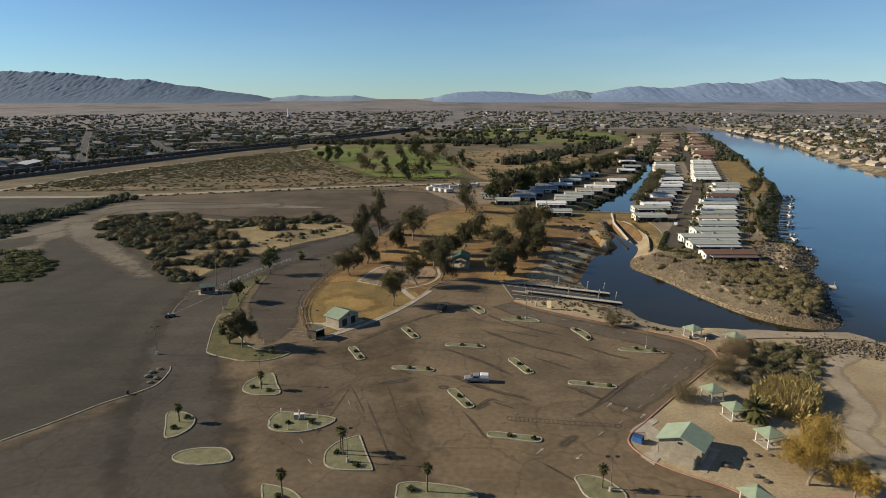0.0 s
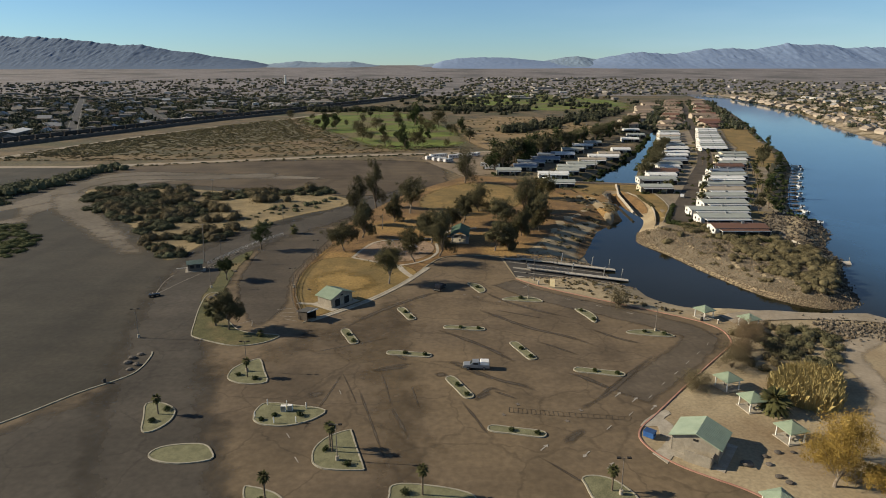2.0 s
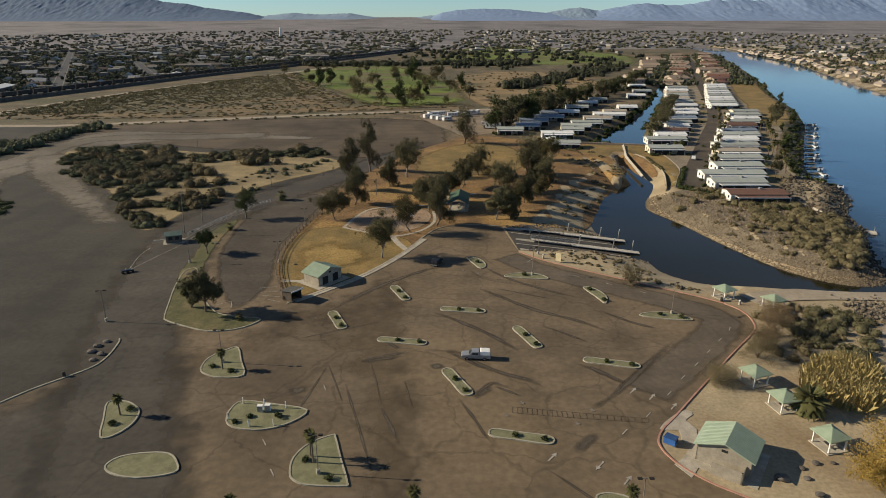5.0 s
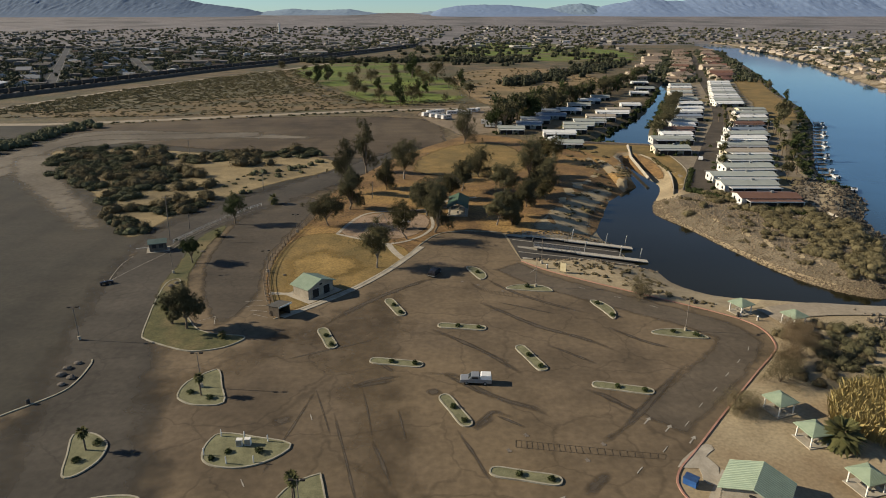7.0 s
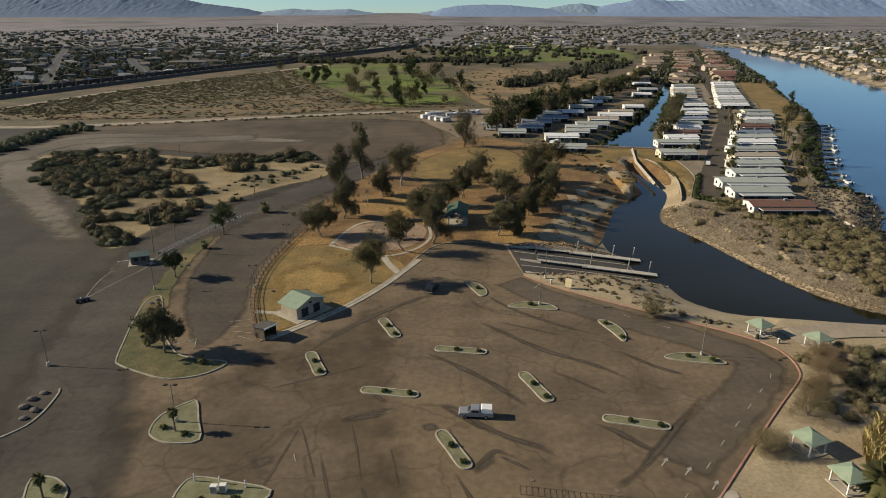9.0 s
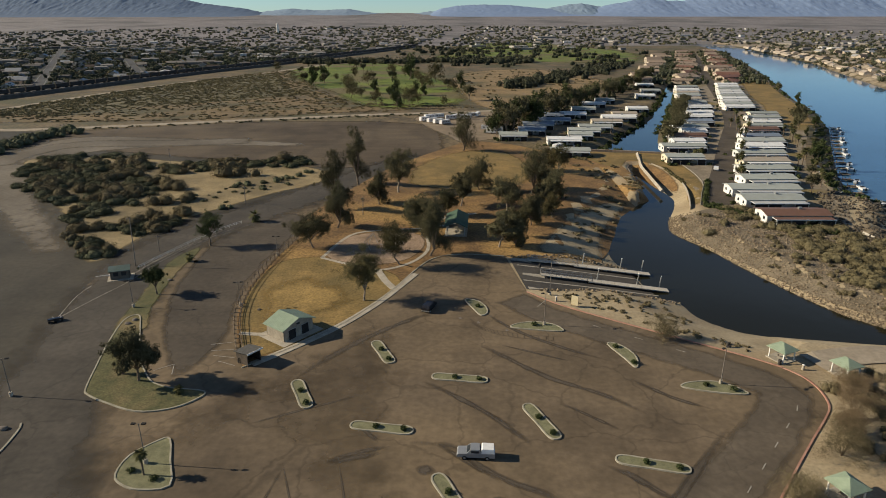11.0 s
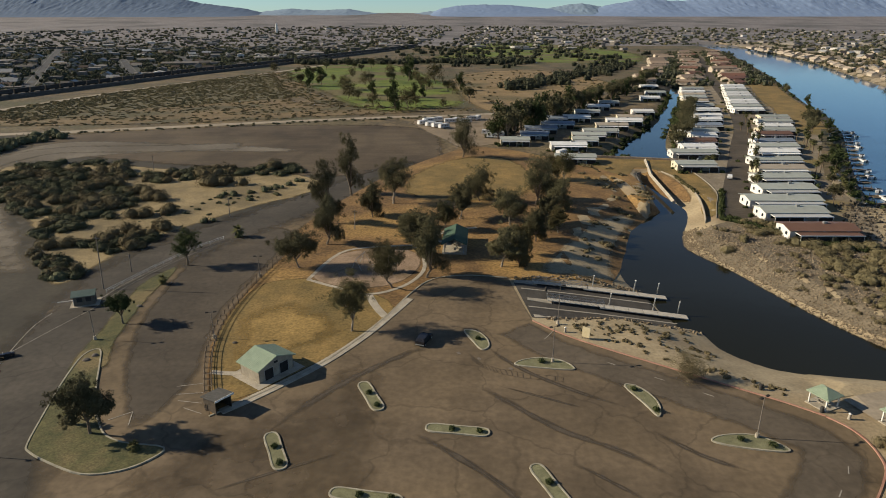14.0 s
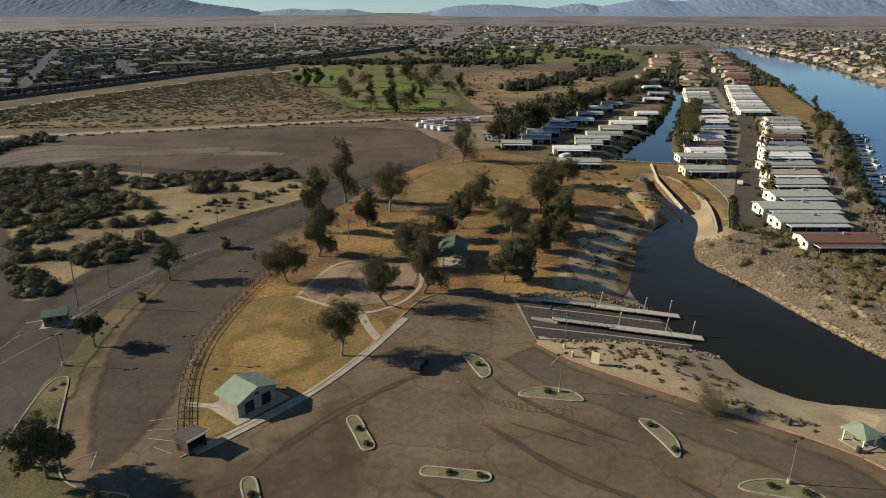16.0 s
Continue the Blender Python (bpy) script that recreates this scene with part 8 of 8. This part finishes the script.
bushes("plain_scrub_brown", scatter(rng, WASH, 1100, 0.6, 2.0, 0), M_SCRUB_BROWN, "scattered brown brush across the plain", 0.45, 40, 22, 0.26)
bushes("rail_scrub", scatter(rng, [(-330, 440), (-300, 599), (-262, 731), (-225, 850), (-240, 700), (-270, 560), (-250, 460)], 420, 1.0, 3.2, 0), M_WASH, "dense olive scrub beside the railway", 0.5, 60, 26, 0.4)
bushes("roadside_scrub", [(x + rng.normal() * 3, y - 8 + rng.normal() * 2, rng.uniform(0.8, 2.0)) for x, y in smooth([(-230, 404), (-114, 443), (-39, 466), (20, 478)], 30)], M_SCRUB, "low scrub along the unpaved road", 0.3, 60, 23)
bushes("meadow_scrub", scatter(rng, [(5, 706), (33, 852), (130, 895), (180, 700), (100, 545), (50, 490), (25, 512)], 130, 1.0, 3.0, 0), M_SCRUB_BROWN, "dry tufts in the tan meadow", 0.45, 40, 24)
bushes("bank_brush", scatter(rng, [(455, 640), (520, 620), (700, 1100), (800, 1600), (690, 1500), (600, 1120)], 260, 2, 5, 0), M_SCRUB_BROWN, "brown brush behind the far bank", 1.0, 30, 25)

rail_x = lambda y: np.interp(y, [330, 510, 637, 838, 975, 1180, 1420, 1700, 2500], [-430, -381, -348, -297, -250, -198, -130, -60, 60])


STREETS = [((-402, 670), (-976, 1736), 13), ((-371, 827), (-537, 1149), 14), ((-354, 978), (-470, 1230), 11), ((-440, 560), (-1200, 1180), 9), ((-450, 760), (-330, 880), 8), ((-560, 960), (-300, 1080), 9), ((-700, 1220), (-260, 1330), 10)]


def on_street(x, y, gap):
    for (x0, y0), (x1, y1), w in STREETS:
        dx, dy = x1 - x0, y1 - y0
        f = min(1, max(0, ((x - x0) * dx + (y - y0) * dy) / (dx * dx + dy * dy)))
        if math.hypot(x - x0 - f * dx, y - y0 - f * dy) < w / 2 + gap:
            return True
    return False


def town_spot(gap=2.5):
    """A random place in the town: uniform in bearing, thinning with distance."""
    while True:
        a, d = rng.uniform(-0.80, 0.80), 520 * (3150 / 520) ** (rng.random() ** 0.85)
        x, y = d * math.sin(a), d * math.cos(a)
        rx = float(rail_x(y))
        if on_street(x, y, gap):
            continue
        if x < rx - 22 and y > 480:
            return x, y
        east = float(np.interp(y, [548, 690, 845, 1112, 1400, 1620, 1800, 1801], [404, 449, 506, 604, 680, 738, 776, 99999]))
        if y > 1800 and x > rx + 30 and not inside(RIVER, np.array([x]), np.array([y]))[0]:
            return x, y
        if x > east + 90:
            return x, y
        if 1500 < y < 1800 and rx + 30 < x < 420 and rng.random() < 0.5:
            return x, y


M_TOWN_GROUND = surf("town_ground", (0.032, 0.033, 0.031), (0.064, 0.062, 0.058), scale=0.02, fine=0.4, third=(0.055, 0.060, 0.044), third_scale=0.03, third_at=(0.48, 0.62), coords="World")
sheet("town_ground", [(-440, 420), (-391, 520), (-358, 640), (-307, 840), (-262, 975), (-210, 1180), (-142, 1420), (-70, 1700), (-500, 1720), (-1400, 1720), (-1400, 700), (-700, 420)], M_TOWN_GROUND, 0.03, "yards and dry lawns of the town")
town_house = [villa(pose(-430, 560, 0, 0, 0, 20), 13, 9, 3.0, T_GREY, "small town house with grey roof beside trees"), villa(pose(-470, 640, 0, 0, 0, 110), 12, 8, 3.0, T_TAN, "small town house with tan roof beside trees"), villa(pose(-455, 720, 0, 0, 0, 20), 14, 8, 3.0, R_GREY, "small town house with pale roof beside trees"), villa(pose(-520, 700, 0, 0, 0, 20), 12, 8, 3.0, T_BROWN, "small town house with brown roof beside trees")]
made = 0
verts, faces = [], []
STREET = radians(18)
for i in range(1050):
    x, y = town_spot()
    turn = STREET + (math.pi / 2 if rng.random() < 0.5 else 0)
    if y < 1500 and made < 190:
        made += 1
        copy_thing(town_house[rng.integers(0, 4)], Matrix.LocRotScale((x, y, float(terrain(x, y))), Euler((0, 0, turn)), (rng.uniform(0.8, 1.2),) * 3))
    else:
        L, W, h, rise = rng.uniform(10, 26), rng.uniform(8, 13), rng.uniform(3, 5), rng.uniform(0.4, 1.8)
        if rng.random() < 0.06:
            L, W = rng.uniform(30, 70), rng.uniform(18, 30)
        z, c, s, k = float(terrain(x, y)), math.cos(turn), math.sin(turn), len(verts)
        for u, v, w in ((-1, -1, -2), (1, -1, -2), (1, 1, -2), (-1, 1, -2), (-1, -1, h), (1, -1, h), (1, 1, h), (-1, 1, h), (-1, 0, h + rise), (1, 0, h + rise)):
            verts.append((x + u * L / 2 * c - v * W / 2 * s, y + u * L / 2 * s + v * W / 2 * c, z + w))
        faces += [tuple(k + j for j in f) for f in ((0, 1, 5, 4), (1, 2, 6, 9, 5), (2, 3, 7, 6), (3, 0, 4, 8, 7), (4, 5, 9, 8), (6, 7, 8, 9))]
M_TOWN = leafy("town_buildings", (0.09, 0.08, 0.072), (0.27, 0.25, 0.225), (0.68, 0.66, 0.63), grain=0.9)
tagged(mesh_object("distant_houses", verts, faces, M_TOWN), "many small pale houses of a distant town", "houses", kind="stuff")

for name, n, mat, lo, hi, leaf, per, lab in (("distant_trees", 3600, M_FAR_TREE, 2.6, 7.6, 1.1, 34, "dark green trees among distant town houses"), ("distant_olive_trees", 2200, M_SCRUB, 2.5, 6.0, 1.3, 34, "olive trees among distant town houses"), ("distant_scrub", 1600, M_WASH, 2.0, 5.0, 1.3, 22, "brown brush across the distant plain")):
    spots = []
    for _ in range(n):
        x, y = town_spot()
        spots.append((x, y, rng.uniform(lo, hi) * (1 + max(0, y - 1500) / 3500)))
    bushes(name, spots, mat, lab, leaf, per, 40 + n % 7, 0.95)
M_STREET = surf("street_asphalt", (0.048, 0.048, 0.050), (0.072, 0.071, 0.072), scale=0.05, fine=0.2, coords="World")
M_STREET_EDGE = surf("street_pavement", (0.12, 0.115, 0.11), (0.18, 0.172, 0.162), scale=0.1, fine=0.2, coords="World")
spots = []
while len(spots) < 1300:
    x, y = town_spot(3.5)
    if x < rail_x(y) - 24 and y < 1500:
        spots.append((x, y, rng.uniform(2.0, 5.2)))
bushes("town_trees", spots, M_FAR_TREE, "dark garden trees between the nearer town houses", 0.9, 48, 47, 1.0)
for (x0, y0), (x1, y1), w in STREETS:
    sheet("town_street", strip([(x0, y0), (x1, y1)], w * 0.55), M_STREET, 0.06, "straight asphalt town street between houses")
    dx, dy = x1 - x0, y1 - y0
    ln = math.hypot(dx, dy)
    for s in (-1, 1):
        ox, oy = -dy / ln * s * (w * 0.32 + 0.6), dx / ln * s * (w * 0.32 + 0.6)
        sheet("town_pavement", strip([(x0 + ox, y0 + oy), (x1 + ox, y1 + oy)], 0.9), M_STREET_EDGE, 0.09, "grey pavement along a town street")
shed = thing("warehouse", pose(-417, 600, 0, 0, 0, 105), "long dark warehouse with pale roof near the railway", "building")
part("wall", gable_walls(48, 16, 6, 1.6), M_ROCK_DARK, shed)
part("roof", gable_roof(bmesh.new(), 48, 16, 6, 1.6, 0.6, 0.3), R_WHITE, shed)
part("door", boxes((-4, 4, -8.1, -7.9, 0, 4.5)), M_DARK, shed)
tank = thing("water_tower", pose(-605, 2480, float(terrain(-605, 2480))), "slim pale tower rising above the town", "tower")
part("shaft", tubes(((0, 0, 0), (0, 0, 34), 4, 4), seg=10), M_TRIM, tank)
part("cap", tubes(((0, 0, 34), (0, 0, 38), 4.6, 1), seg=10), M_TRIM, tank)
